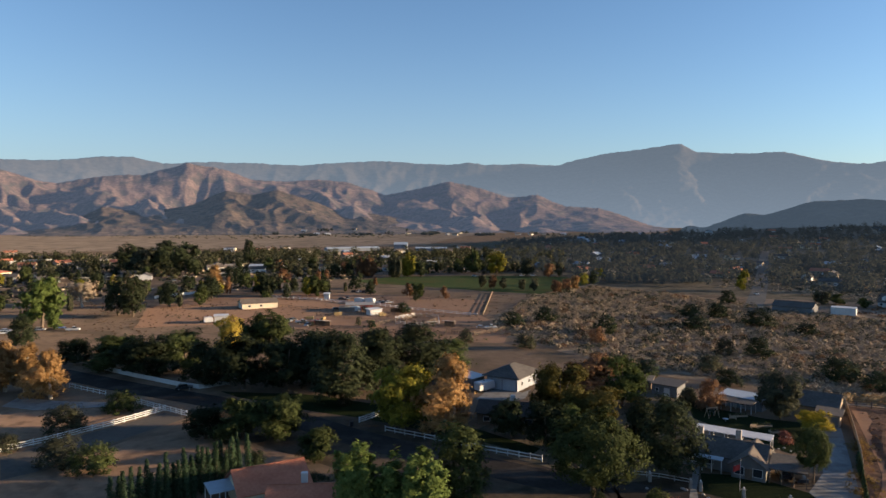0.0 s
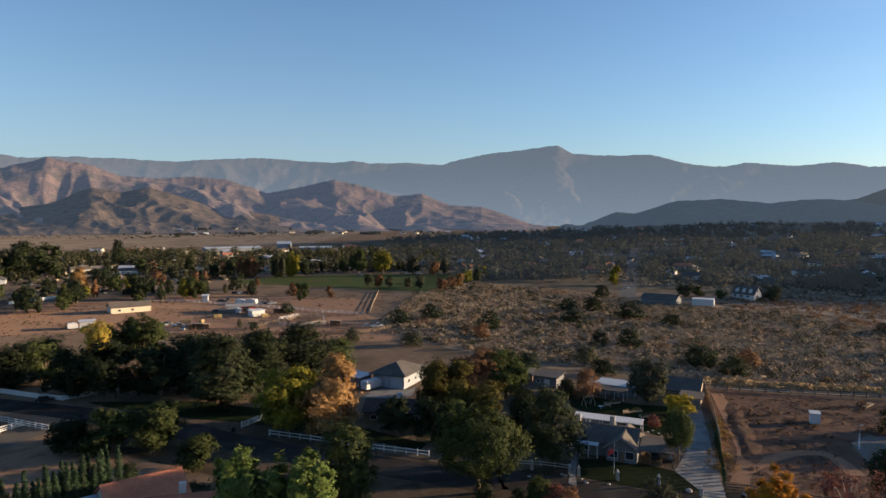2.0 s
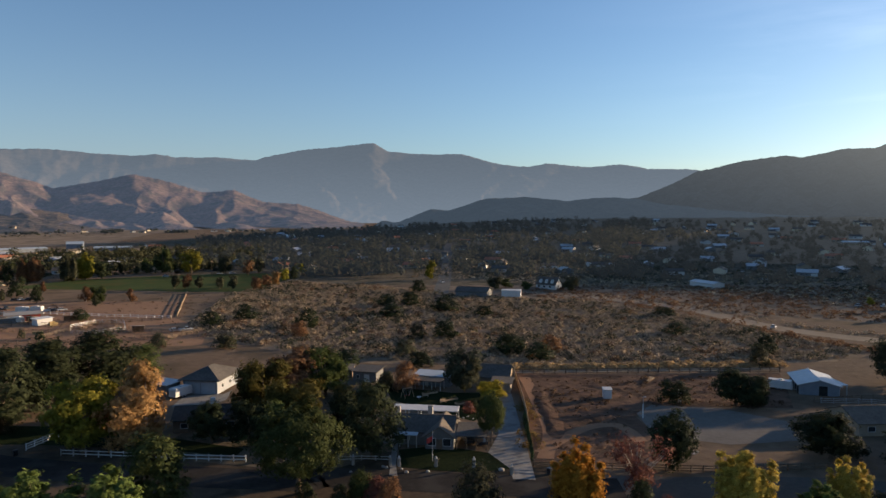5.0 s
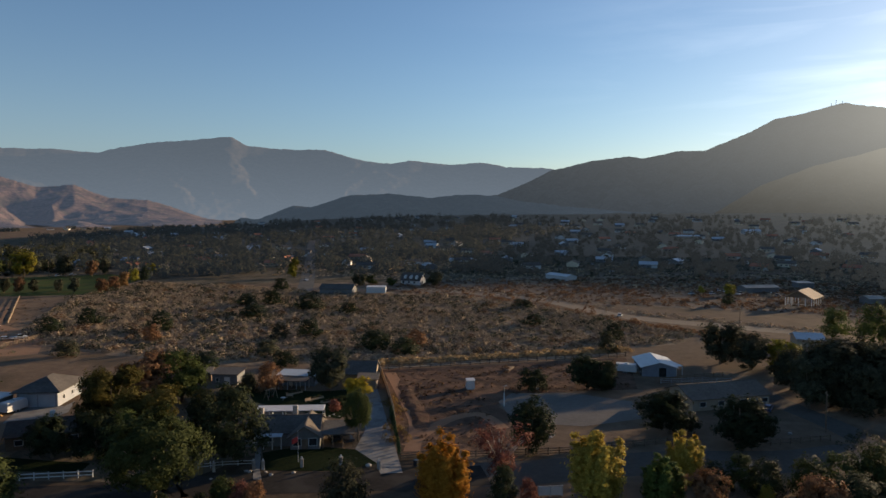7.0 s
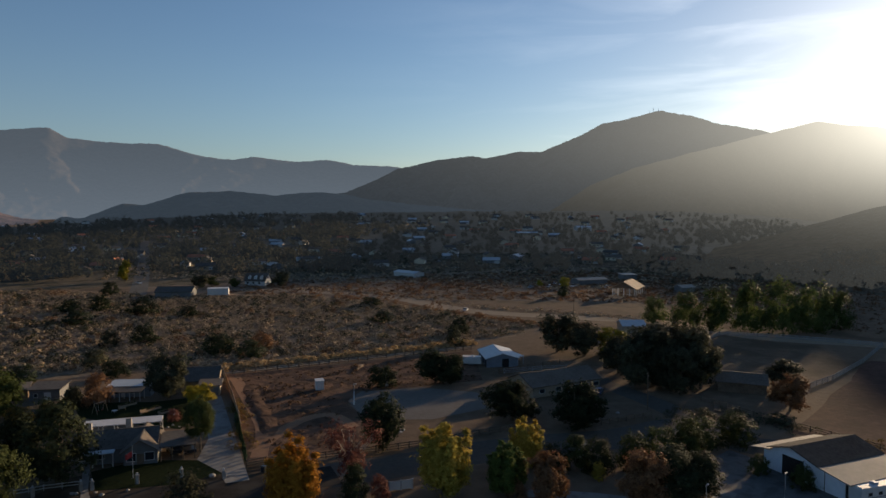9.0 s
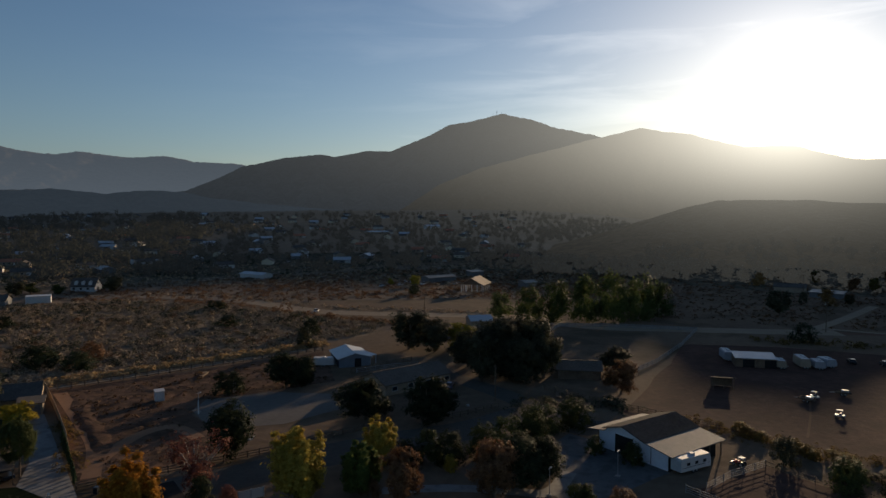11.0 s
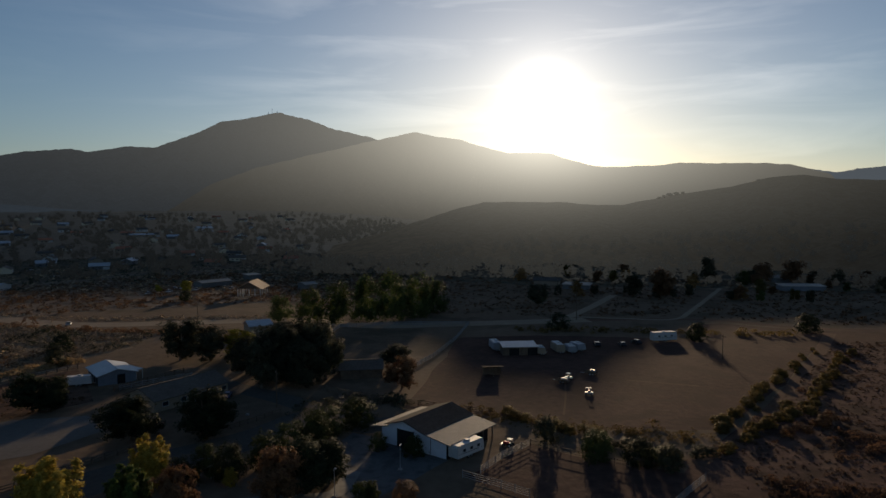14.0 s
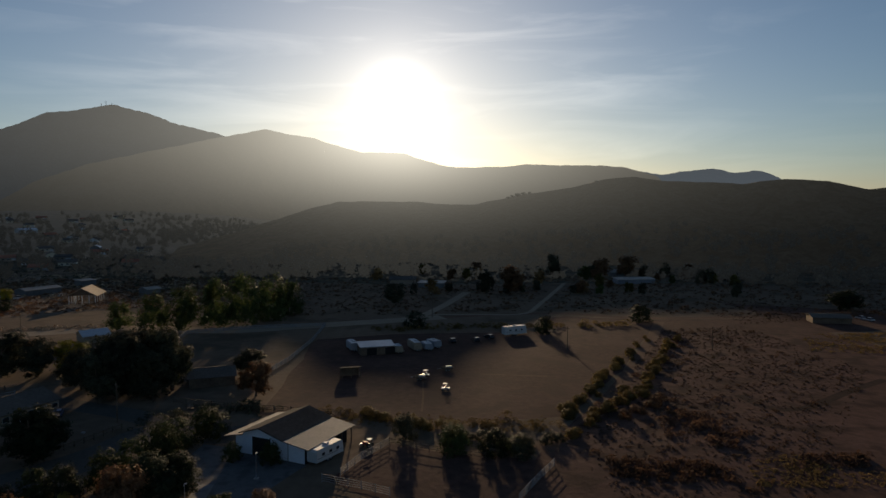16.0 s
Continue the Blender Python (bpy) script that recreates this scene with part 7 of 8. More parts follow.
fence("far_rail_fence", [(-169.4, 398.7), (-160.1, 415.8), (-149.6, 431.3)], 1.6, 1, 4.0, M_FENCEWHITE, "long white board fence of the horse farm", solid=True)
fence("far_rail_fence", [(-106.0, 406.7), (-73.0, 392.6), (-44.5, 372.2)], 1.4, 2, 4.0, M_FENCEWHITE, "white rail fence of the horse farm", 0.2, 0.2)
fence("far_rail_fence", [(-39.9, 372.1), (-12.8, 349.4), (16.7, 329.2)], 1.4, 2, 4.0, M_FENCEWHITE, "white rail fence round the riding ring", 0.2, 0.2)
fence("pale_lane_fence", [(19.9, 333.0), (25.0, 376.6), (31.4, 430.0)], 1.3, 3, 4.0, M_WOODPALE, "pale board fence across the paddocks", 0.2, 0.2)
fence("paddock_rails", [(-55.1, 295.7), (-19.7, 281.0), (12.8, 275.5), (26.7, 289.3)], 1.4, 3, 4.0, M_WOODFENCE, "dark rails of the horse paddocks", 0.16, 0.2)
fence("paddock_rails", [(-85.1, 360.7), (-55.7, 345.4), (-22.8, 325.7), (16.5, 325.5)], 1.4, 2, 4.0, M_WOODFENCE, "dark rails across the horse paddocks", 0.16, 0.2)
fence("far_white_fence", [(-443.2, 682.6), (-452.3, 734.4), (-426.4, 753.0)], 1.8, 1, 6.0, M_WHITE, "long pale wall of the far yards", solid=True)
fence("garden_rail", [(35.7, 124.8), (39.8, 123.5), (44.6, 120.8)], 1.0, 2, 2.4, M_WHITE, "low white garden rail", 0.12, 0.12)


fence("pipe_corral", [(-22.3, 318.4), (-13.4, 329.4), (-2.4, 323.7), (-1.5, 304.8), (-12.2, 298.5), (-21.3, 304.9), (-22.3, 318.4)], 1.6, 4, 3.0, M_STEEL, "round pipe corral on the paddock earth", 0.1, 0.12)
fence("pipe_corral", [(-61.4, 329.6), (-49.3, 322.2), (-37.7, 315.0), (-24.1, 308.2)], 1.5, 3, 3.0, M_WOODFENCE, "dark pipe rails of the horse pens", 0.14, 0.16)
fence("pipe_corral", [(1.4, 283.7), (10.6, 278.1), (19.6, 280.8), (25.4, 272.8)], 1.5, 3, 3.0, M_WOODFENCE, "dark pipe rails by the scrub field", 0.14, 0.16)


def hay_stack(x, y, turn, n, label):
    ob = thing("hay_stack", x, y, turn)
    rng = random.Random(int(x * 7))
    for k in range(n):
        u, v, z = (k % 3) * 1.25, (k // 3 % 2) * 0.7, (k // 6) * 0.62
        part("bale", boxed(u, u + 1.15, v, v + 0.62, z, z + 0.58 + rng.uniform(-0.02, 0.02), bevel=0.05), M_HAY, ob)
    return tagged(ob, label, "hay stack")


M_HAY = surface("hay", (0.26, 0.19, 0.09), (0.42, 0.31, 0.16), 3.0, 0.4, 0.95, 0.03)
hay_stack(-52.6, 329.6, 20, 16, "stack of dull golden hay bales by the pens")
hay_stack(-34.9, 308.3, -15, 12, "low stack of golden hay bales on the earth")
hay_stack(-64.6, 318.7, 5, 12, "hay bales stacked beside the paddock rails")


def field_shelter(a, b, depth, label, roof_m=None):
    """An open-fronted pole shelter for horses."""
    a, b = Vector(a), Vector(b)
    W = (b - a).length
    ob = thing("field_shelter", a.x, a.y, math.degrees(math.atan2(b.y - a.y, b.x - a.x)))
    bm = bmesh.new()
    prism(bm, [(-0.3, 2.9), (depth + 0.3, 2.3), (depth + 0.3, 2.42), (-0.3, 3.02)], "x", -0.3, W + 0.3)
    part("roof", bm, roof_m or M_RUSTROOF, ob)
    part("back_panel", boxed(0, W, depth - 0.1, depth, 0.1, 2.25), M_WOODFENCE, ob)
    for x in (0.1, W / 2, W - 0.1):
        part("post", boxed(x - 0.08, x + 0.08, 0, 0.16, -0.1, 2.88), M_WOODFENCE, ob)
        part("post", boxed(x - 0.08, x + 0.08, depth - 0.3, depth - 0.14, -0.1, 2.35), M_WOODFENCE, ob)
    return tagged(ob, label, "shelter")


field_shelter((-26.4, 337.2), (-21.3, 337.1), 4.0, "open pole shelter with a weathered metal roof")
field_shelter((-58.4, 297.2), (-51.1, 294.1), 4.0, "low dark shelter among the horse pens")
field_shelter((-0.5, 295.4), (3.9, 293.9), 4.0, "open shelter beside the scrub field")
# ---- vehicles ----
def wheel(parent, x, y, r, w=0.24):
    t = part("wheel", tubed((x, y - w / 2, r), (x, y + w / 2, r), r, r, n=14), M_RUBBER, parent)
    part("rim", tubed((x, y - w / 2 - 0.015, r), (x, y + w / 2 + 0.015, r), r * 0.55, r * 0.55, n=10), M_STEEL, t)


def car(x, y, turn, paint, label, pickup=False):
    ob = thing("pickup_truck" if pickup else "car", x, y, turn)
    bm = bmesh.new()
    if pickup:
        prism(bm, [(-2.7, 0.45), (2.7, 0.45), (2.7, 0.95), (1.4, 1.1), (1.35, 1.1), (-0.2, 1.1), (-2.7, 1.05)], "y", -0.95, 0.95)
        cab = [(-0.3, 1.09), (1.45, 1.09), (0.9, 1.75), (-0.2, 1.78)]
    else:
        prism(bm, [(-2.2, 0.4), (2.2, 0.4), (2.25, 0.75), (1.2, 0.95), (-2.0, 0.98), (-2.25, 0.8)], "y", -0.88, 0.88)
        cab = [(-1.9, 0.96), (1.1, 0.94), (0.35, 1.45), (-1.4, 1.47)]
    part("body", bm, paint, ob)
    bm = bmesh.new()
    prism(bm, cab, "y", -0.78, 0.78)
    part("cabin", bm, M_GLASS, ob)
    bm = bmesh.new()
    top = max(z for _, z in cab)
    us = [u for u, z in cab if z > top - 0.1]
    box(bm, min(us), max(us), -0.76, 0.76, top - 0.01, top + 0.05, bevel=0.02)
    part("roof", bm, paint, ob)
    for wx in (-1.4, 1.4):
        for wy in (-0.82, 0.82):
            wheel(ob, wx, wy, 0.34)
    for wy in (-0.65, 0.65):
        part("headlight", boxed(2.2 if not pickup else 2.66, 2.27 if not pickup else 2.73, wy - 0.16, wy + 0.16, 0.6, 0.74), M_WHITEROOF, ob)
    return tagged(ob, label, "car")


def trailer(a, b, width, height, label, name="travel_trailer", paint=None, stripes=True):
    """A camping or cargo trailer: a to b is its near side."""
    a, b = Vector(a), Vector(b)
    L = (b - a).length
    ob = thing(name, a.x, a.y, math.degrees(math.atan2(b.y - a.y, b.x - a.x)))
    paint = paint or M_WHITE
    bm = bmesh.new()
    prism(bm, [(0.0, 0.6), (L, 0.55), (L, height * 0.6), (L - 0.35, height), (0.25, height), (0.0, height - 0.3)], "y", 0, width)
    part("body", bm, paint, ob)
    part("roof", boxed(0.25, L - 0.38, 0.05, width - 0.05, height, height + 0.06, bevel=0.02), M_WHITEROOF, ob)
    part("air_conditioner", boxed(L * 0.45, L * 0.45 + 0.9, width * 0.3, width * 0.7, height + 0.05, height + 0.35, bevel=0.06), M_WHITEROOF, ob)
    if stripes:
        part("stripe", boxed(0.3, L - 0.4, -0.012, 0.0, height * 0.42, height * 0.42 + 0.12), M_GREYWALL, ob)
        for k in range(3):
            u = L * (0.18 + 0.27 * k)
            f = part("window", boxed(u, u + 0.9, -0.03, 0.0, height * 0.52, height * 0.52 + 0.65, bevel=0.01), M_STEEL, ob)
            part("pane", boxed(u + 0.07, u + 0.83, -0.045, -0.03, height * 0.52 + 0.07, height * 0.52 + 0.58), M_GLASS, f)
        part("door", boxed(L * 0.80, L * 0.80 + 0.65, -0.025, 0.0, 0.7, 2.5), M_WHITEROOF, ob)
    for wx in (L * 0.42, L * 0.42 + 0.85):
        for wy in (0.2, width - 0.2):
            wheel(ob, wx, wy, 0.36)
    part("hitch", boxed(L, L + 1.1, width / 2 - 0.06, width / 2 + 0.06, 0.45, 0.58), M_STEEL, ob)
    return tagged(ob, label, "trailer")


trailer((122.2, 18.7), (128.7, 14.6), 2.4, 2.9, "white travel trailer parked beside the barn")
trailer((10.1, 184.0), (14.5, 187.6), 2.4, 2.7, "white enclosed trailer before the garage", "cargo_trailer", stripes=False)
trailer((246.5, -31.6), (250.4, -40.0), 2.7, 3.4, "long white travel trailer in the field", "travel_trailer")
trailer((155.9, 128.5), (159.1, 123.3), 2.4, 2.6, "white horse trailer beside the stable", "horse_trailer", stripes=False)
trailer((-49.7, 380.8), (-45.0, 378.3), 2.5, 2.6, "white horse trailer in the row by the stables", "horse_trailer", stripes=False)
trailer((-43.4, 378.3), (-38.4, 375.9), 2.5, 2.8, "pale stock trailer in the row by the stables", "horse_trailer", stripes=False)
trailer((-46.4, 344.2), (-42.7, 342.2), 2.6, 2.6, "white box trailer beside the red stable", "box_trailer", stripes=False)
trailer((-107.4, 305.3), (-103.9, 307.0), 2.5, 2.7, "white travel trailer by the paddock trees", "travel_trailer", stripes=False)
field_shelter((-52.7, 344.2), (-48.7, 344.2), 4.0, "small open shelter with a weathered roof by the pens")
field_shelter((-41.6, 342.2), (-38.2, 340.2), 3.5, "low open shelter among the horse pens")
hay_stack(-60.6, 299.2, 10, 18, "stack of orange-tinged hay bales on the paddock earth")
hay_stack(-30.6, 328.5, 40, 14, "hay bales beside the pens")
hay_stack(-55.7, 315.7, 80, 12, "hay bales heaped by the old trucks")
fence("pipe_corral", [(-18.6, 310.7), (-14.5, 323.0), (-7.3, 324.9), (-3.1, 312.5), (-8.5, 299.4), (-15.4, 299.4), (-18.6, 310.7)], 1.6, 4, 3.0, M_WOODFENCE, "brown pipe corral on the paddock earth", 0.12, 0.14)
fence("paddock_rails", [(-30.7, 297.7), (-21.8, 312.4), (-6.0, 301.0), (11.2, 291.8), (22.9, 286.0)], 1.5, 3, 4.0, M_WOODFENCE, "weathered post-and-rail fence across the paddock", 0.16, 0.22)
RVS = "trailers in the field"
for k, (a, b, w, h, lab) in enumerate([
    ((221.2, 22.4), (222.1, 19.8), 7.0, 2.9, "white motorhome seen end on"),
    ((217.8, 7.7), (218.6, 5.2), 4.5, 2.5, "cream box trailer by the shed"),
    ((221.5, 1.8), (222.4, -0.9), 7.0, 2.9, "tan motorhome parked in the row"),
    ((222.0, -2.0), (222.9, -4.7), 5.0, 2.4, "white cargo trailer in the row"),
    ((225.6, -5.0), (227.3, -7.6), 5.0, 2.5, "white camper in the row"),
]):
    tagged(trailer(a, b, w, h, lab + " of vehicles", "motorhome" if "motorhome" in lab else "box_trailer", stripes=False, paint=M_TANWALL if k in (1, 2) else M_PALEBLUE), group=RVS)
house("metal_shed", (215.6, 18.7), (218.5, 8.1), 6, 2.6, 0.7, M_WOODFENCE, M_METALROOF, "long shed with a glinting metal roof", "shed", flat=True, over=0.3, doors=[("f", 2, 3.2, 2.3, M_DARK, "door"), ("f", 8, 3.2, 2.3, M_DARK, "door")])
for p, turn, m, lab, pu in [
    ((-156.0, 285.8), 10, M_WHITE, "white van by the dirt lot", True), ((-170.1, 285.9), 5, M_WHITE, "white parked car on the dirt lot", False), ((-181.9, 281.8), 15, M_CARSILVER, "silver parked car on the dirt lot", False), ((-163.9, 290.2), 40, M_CARBLUE, "dark blue parked car by the trees", False),
    ((-72.0, 187.9), 20, M_CARDARK, "dark car parked on the street", False), ((63.0, 124.2), 80, M_CARDARK, "dark car under the carport", False), ((65.0, 122.7), 80, M_CARDARK, "dark pickup under the carport", True),
    ((236.7, -11.6), 10, M_CARDARK, "dark car parked near the trailers", False), ((237.9, -20.1), 10, M_CARDARK, "dark car parked near the trailers", False), ((243.3, -25.2), 30, M_CARDARK, "dark car parked near the trailers", False),
    ((240.4, 195.7), 30, M_WHITE, "white car on the dirt road", False), ((249.9, 116.9), 10, M_CARSILVER, "pale car by the roadside house", False), ((276.1, -188.1), 10, M_WHITE, "white parked car at the far edge", False), ((280.4, -187.4), 10, M_CARSILVER, "silver parked car at the far edge", False),
    ((155.1, 82.3), 20, M_CARBLUE, "blue car beside the ranch house", False), ((25.4, 548.8), 5, M_WHITE, "white car parked by the turf", False), ((64.7, 553.7), 5, M_WHITE, "white car parked beside the turf", False), ((73.8, 553.6), 5, M_CARSILVER, "silver car parked beside the turf", False),
    ((335.5, 223.4), 5, M_WHITE, "white car by the farm sheds", False), ((345.0, 216.6), 5, M_CARSILVER, "silver car by the farm sheds", False), ((354.9, 206.3), 5, M_WHITE, "white truck by the farm sheds", True),
    ((444.3, 392.5), 5, M_WHITE, "white truck in the far yard", True), ((408.8, 340.4), 5, M_CARSILVER, "silver truck in the far yard", True), ((193.8, 419.8), 80, M_WHITE, "white van on the straight street", True),
    ((-58.6, 393.8), 10, M_CARDARK, "dark car in the row by the stables", False),
    ((-55.4, 393.8), 80, M_CARDARK, "dark pickup in the row by the stables", True),
    ((-35.9, 378.4), 15, M_WHITE, "white pickup in the row by the stables", True),
    ((-33.0, 378.4), 70, M_CARDARK, "dark car beside the horse paddock", False),
    ((-29.9, 378.4), 20, M_CARSILVER, "silver car beside the horse paddock", False),
    ((-56.4, 432.4), 10, M_CARDARK, "dark car parked beyond the paddock fence", False),
    ((-53.2, 432.4), 45, M_CARSILVER, "silver car parked beyond the paddock fence", False),
    ((-50.0, 432.4), 80, M_CARDARK, "black car parked beyond the paddock fence", False),
    ((-46.7, 432.4), 115, M_WHITE, "white car parked beyond the paddock fence", False),
    ((-71.3, 308.8), 25, M_CARSILVER, "old silver pickup in the junk corner", True),
    ((-69.3, 313.9), 60, M_CARDARK, "old black car in the junk corner", False),
    ((-64.2, 307.2), 10, M_WHITE, "old white pickup in the junk corner", True),
    ((-54.8, 350.5), 20, M_CARDARK, "dark car beside the feed shed", False),
    ((16.6, 291.9), 5, M_CARSILVER, "silver car by the scrub field", False),
    ((20.5, 291.9), 8, M_WHITE, "white pickup by the scrub field", True),
    ((-179.7, 276.9), 20, M_WHITE, "white car on the tan lot", False),
    ((-63.2, 305.1), 20, M_CARDARK, "old dark truck in the paddock", True), ((-57.1, 306.7), 10, M_REDPAINT, "old red truck in the paddock", True), ((-59.4, 298.8), 70, M_WHITE, "old white car in the paddock", False),
]:
    car(p[0], p[1], turn, m, lab, pu)


def cart(x, y, turn, label):
    ob = thing("utility_cart", x, y, turn)
    part("body", boxed(-1.1, 1.0, -0.55, 0.55, 0.35, 0.75, bevel=0.08), M_CARSILVER, ob)
    part("seat", boxed(-0.35, 0.1, -0.5, 0.5, 0.75, 1.15, bevel=0.06), M_CARDARK, ob)
    part("canopy", boxed(-0.6, 0.7, -0.55, 0.55, 1.75, 1.82, bevel=0.02), M_WHITE, ob)
    for u in (-0.55, 0.6):
        for v in (-0.5, 0.5):
            part("canopy_post", boxed(u - 0.03, u + 0.03, v - 0.03, v + 0.03, 0.7, 1.75), M_STEEL, ob)
    for u in (-0.7, 0.7):
        for v in (-0.5, 0.5):
            wheel(ob, u, v, 0.3)
    tagged(ob, label, "cart")


cart(188.4, -1.8, 60, "white utility cart in the trailer field")
cart(173.7, -6.8, 80, "small white cart on the reddish earth")


def flat_trailer(x, y, turn, label):
    ob = thing("flat_trailer", x, y, turn)
    part("deck", boxed(-1.8, 1.8, -0.9, 0.9, 0.55, 0.68, bevel=0.02), M_WOODFENCE, ob)
    for u, v, w, d in ((-1.8, 1.8, -0.9, -0.84), (-1.8, 1.8, 0.84, 0.9)):
        part("side_board", boxed(u, v, w, d, 0.68, 0.98), M_WOODFENCE, ob)
    part("tongue", boxed(1.8, 3.0, -0.05, 0.05, 0.5, 0.6), M_STEEL, ob)
    for u in (-0.4, 0.4):
        for v in (-1.0, 1.0):
            wheel(ob, u, v, 0.32)
    part("load", boxed(-1.3, 0.4, -0.6, 0.5, 0.69, 1.35, bevel=0.12), M_STEEL, ob, "dull grey load")
    tagged(ob, label, "trailer")


flat_trailer(195.4, -8.1, 95, "low flat trailer with a grey load")
flat_trailer(184.8, -0.3, 70, "small flat trailer beside the cart")
# Stand-in for an unclear dark shape like a vehicle; no shelter is known here.
field_shelter((186.6, 21.4), (188.0, 16.4), 3.2, "dark open shelter standing in for an unclear dark shape", M_SHINGLE_DARK)


def tractor(x, y, turn, label):
    ob = thing("tractor", x, y, turn)
    ob.scale = (0.72, 0.72, 0.72)
    part("hood", boxed(0.2, 1.8, -0.4, 0.4, 0.7, 1.4, bevel=0.08), M_REDPAINT, ob)
    part("seat_deck", boxed(-0.9, 0.2, -0.6, 0.6, 0.6, 1.0), M_CARDARK, ob)
    part("canopy", boxed(-1.0, 0.4, -0.75, 0.75, 2.3, 2.4, bevel=0.03), M_WHITE, ob)
    for u, v in ((-0.9, -0.6), (-0.9, 0.6), (0.3, -0.6), (0.3, 0.6)):
        part("canopy_post", boxed(u - 0.04, u + 0.04, v - 0.04, v + 0.04, 0.9, 2.3), M_STEEL, ob)
    part("loader", boxed(2.1, 2.6, -0.8, 0.8, 0.15, 0.7, bevel=0.05), M_STEEL, ob)
    for u, r in ((-0.6, 0.65), (1.4, 0.42)):
        for v in (-0.7, 0.7):
            wheel(ob, u, v, r, 0.35)
    tagged(ob, label, "tractor")


tractor(132.2, 10.0, 60, "small tractor with a white canopy")


for x, y, turn, paint, lab in [(359.5, 222.2, 20, M_CARSILVER, "silver car parked on the earth near the pavilion"), (360.2, 218.4, 25, M_WHITE, "white car parked on the earth near the pavilion"), (375.3, 217.5, 80, M_CARDARK, "dark car parked on the earth near the pavilion"), (369.1, 196.0, 10, M_CARDARK, "dark car parked beside the pavilion"), (364.8, 190.0, 15, M_CARSILVER, "silver car parked beside the pavilion"), (386.9, 219.7, 60, M_WHITE, "white car parked behind the pavilion")]:
    car(x, y, turn, paint, lab)
# ---- poles, lamps, small things ----
def pole(x, y, h, label, arm=2.2, name="utility_pole"):
    ob = thing(name, x, y, 35)
    part("mast", tubed((0, 0, -0.3), (0, 0, h), 0.17, 0.11, n=8), M_WOODFENCE, ob)
    part("crossarm", boxed(-arm / 2, arm / 2, -0.06, 0.06, h - 0.8, h - 0.65), M_WOODFENCE, ob)
    for u in (-0.45, 0.0, 0.45):
        part("insulator", tubed((u * arm, 0, h - 0.65), (u * arm, 0, h - 0.45), 0.06, 0.05), M_STONE, ob)
    return tagged(ob, label, "pole")


def wire(points, label, sag=0.8):
    v, f = [], []
    bm = bmesh.new()
    for i in range(len(points) - 1):
        a, b = Vector(points[i]), Vector(points[i + 1])
        last = a
        for k in range(1, 9):
            t = k / 8
            p = a.lerp(b, t) - Vector((0, 0, sag * 4 * t * (1 - t)))
            tube(bm, last, p, 0.035, 0.035, 4)
            last = p
    ob = part("power_line", bm, M_STEEL, None)
    tagged(ob, label, "cable")


for x, y, h in [(243.3, 141.0, 11), (-240.5, 422.5, 11), (-171.2, 444.7, 10), (-213.8, 445.0, 10), (291.5, -5.5, 12), (398.3, 3.6, 12), (57.1, 538.3, 12), (220.7, -97.5, 8), (149.2, 66.5, 9), (349.7, 460.8, 10), (222.4, -49.3, 8)]:
    pole(x, y, h, "weathered wooden utility pole with a crossarm")
wire([(-240.5, 422.5, 10.4), (-213.8, 445.0, 9.4), (-171.2, 444.7, 9.4), (-130.8, 502.4, 10.0)], "thin pale power line between utility poles")


def radio_mast(bearing, dist, h, arms):
    way = (math.sin(radians(bearing)), math.cos(radians(bearing)))
    far = max(range(dist - 150, dist + 250, 10), key=lambda q: ground_z(q * way[0], q * way[1]))
    x, y = far * way[0], far * way[1]
    ob = thing("radio_mast", x, y, 0, ground_z(x, y) - 1.0)
    part("mast", tubed((0, 0, 0), (0, 0, h), 0.9, 0.5), M_STEEL, ob)
    for k in range(arms):
        part("antenna", boxed(-2.0, 2.0, -0.5, 0.5, h * (0.6 + 0.18 * k), h * (0.6 + 0.18 * k) + 1.4), M_STEEL, ob)
    return tagged(ob, "thin steel radio mast on the mountain summit", "mast", "summit masts")


for (bearing, up), h, arms in zip([(65.6, 7.56), (65.9, 7.65), (66.3, 7.61)], (13, 22, 15), (1, 2, 1)):
    radio_mast(bearing, 3020, h, arms)


def gatepost(x, y):
    ob = thing("gate_pillar", x, y)
    part("pillar", boxed(-0.25, 0.25, -0.25, 0.25, -0.1, 1.5, bevel=0.03), M_STONE, ob)
    part("cap", boxed(-0.32, 0.32, -0.32, 0.32, 1.5, 1.62, bevel=0.03), M_STONE, ob)
    part("lamp", boxed(-0.13, 0.13, -0.13, 0.13, 1.62, 2.0, bevel=0.03), M_WHITEROOF, ob)
    tagged(ob, "stone gate pillar with a lantern", "pillar", "gate pillars along the walk")


for x, y in [(43.8, 118.5), (45.2, 117.5), (51.4, 114.4), (57.7, 111.1), (62.3, 105.0), (37.6, 121.8)]:
    gatepost(x, y)

ob = thing("flagpole", 52.0, 117.3)
part("mast", tubed((0, 0, -0.1), (0, 0, 6.0), 0.05, 0.035, n=8), M_WHITEROOF, ob)
bm = bmesh.new()
for k in range(7):
    for q in range(2):
        bm.verts.new((-0.05 - 0.20 * k, 0.12 * math.sin(k * 1.1) * (k / 6), 4.9 - 1.0 * q - 0.06 * k))
bm.verts.ensure_lookup_table()
for k in range(6):
    bm.faces.new((bm.verts[2 * k], bm.verts[2 * k + 1], bm.verts[2 * k + 3], bm.verts[2 * k + 2]))
fl = part("flag", bm, M_REDPAINT, ob, "limp red and white flag")
md = fl.modifiers.new("thickness", "SOLIDIFY")
md.thickness = 0.02
tagged(ob, "white flagpole with a limp flag on the lawn", "flagpole")


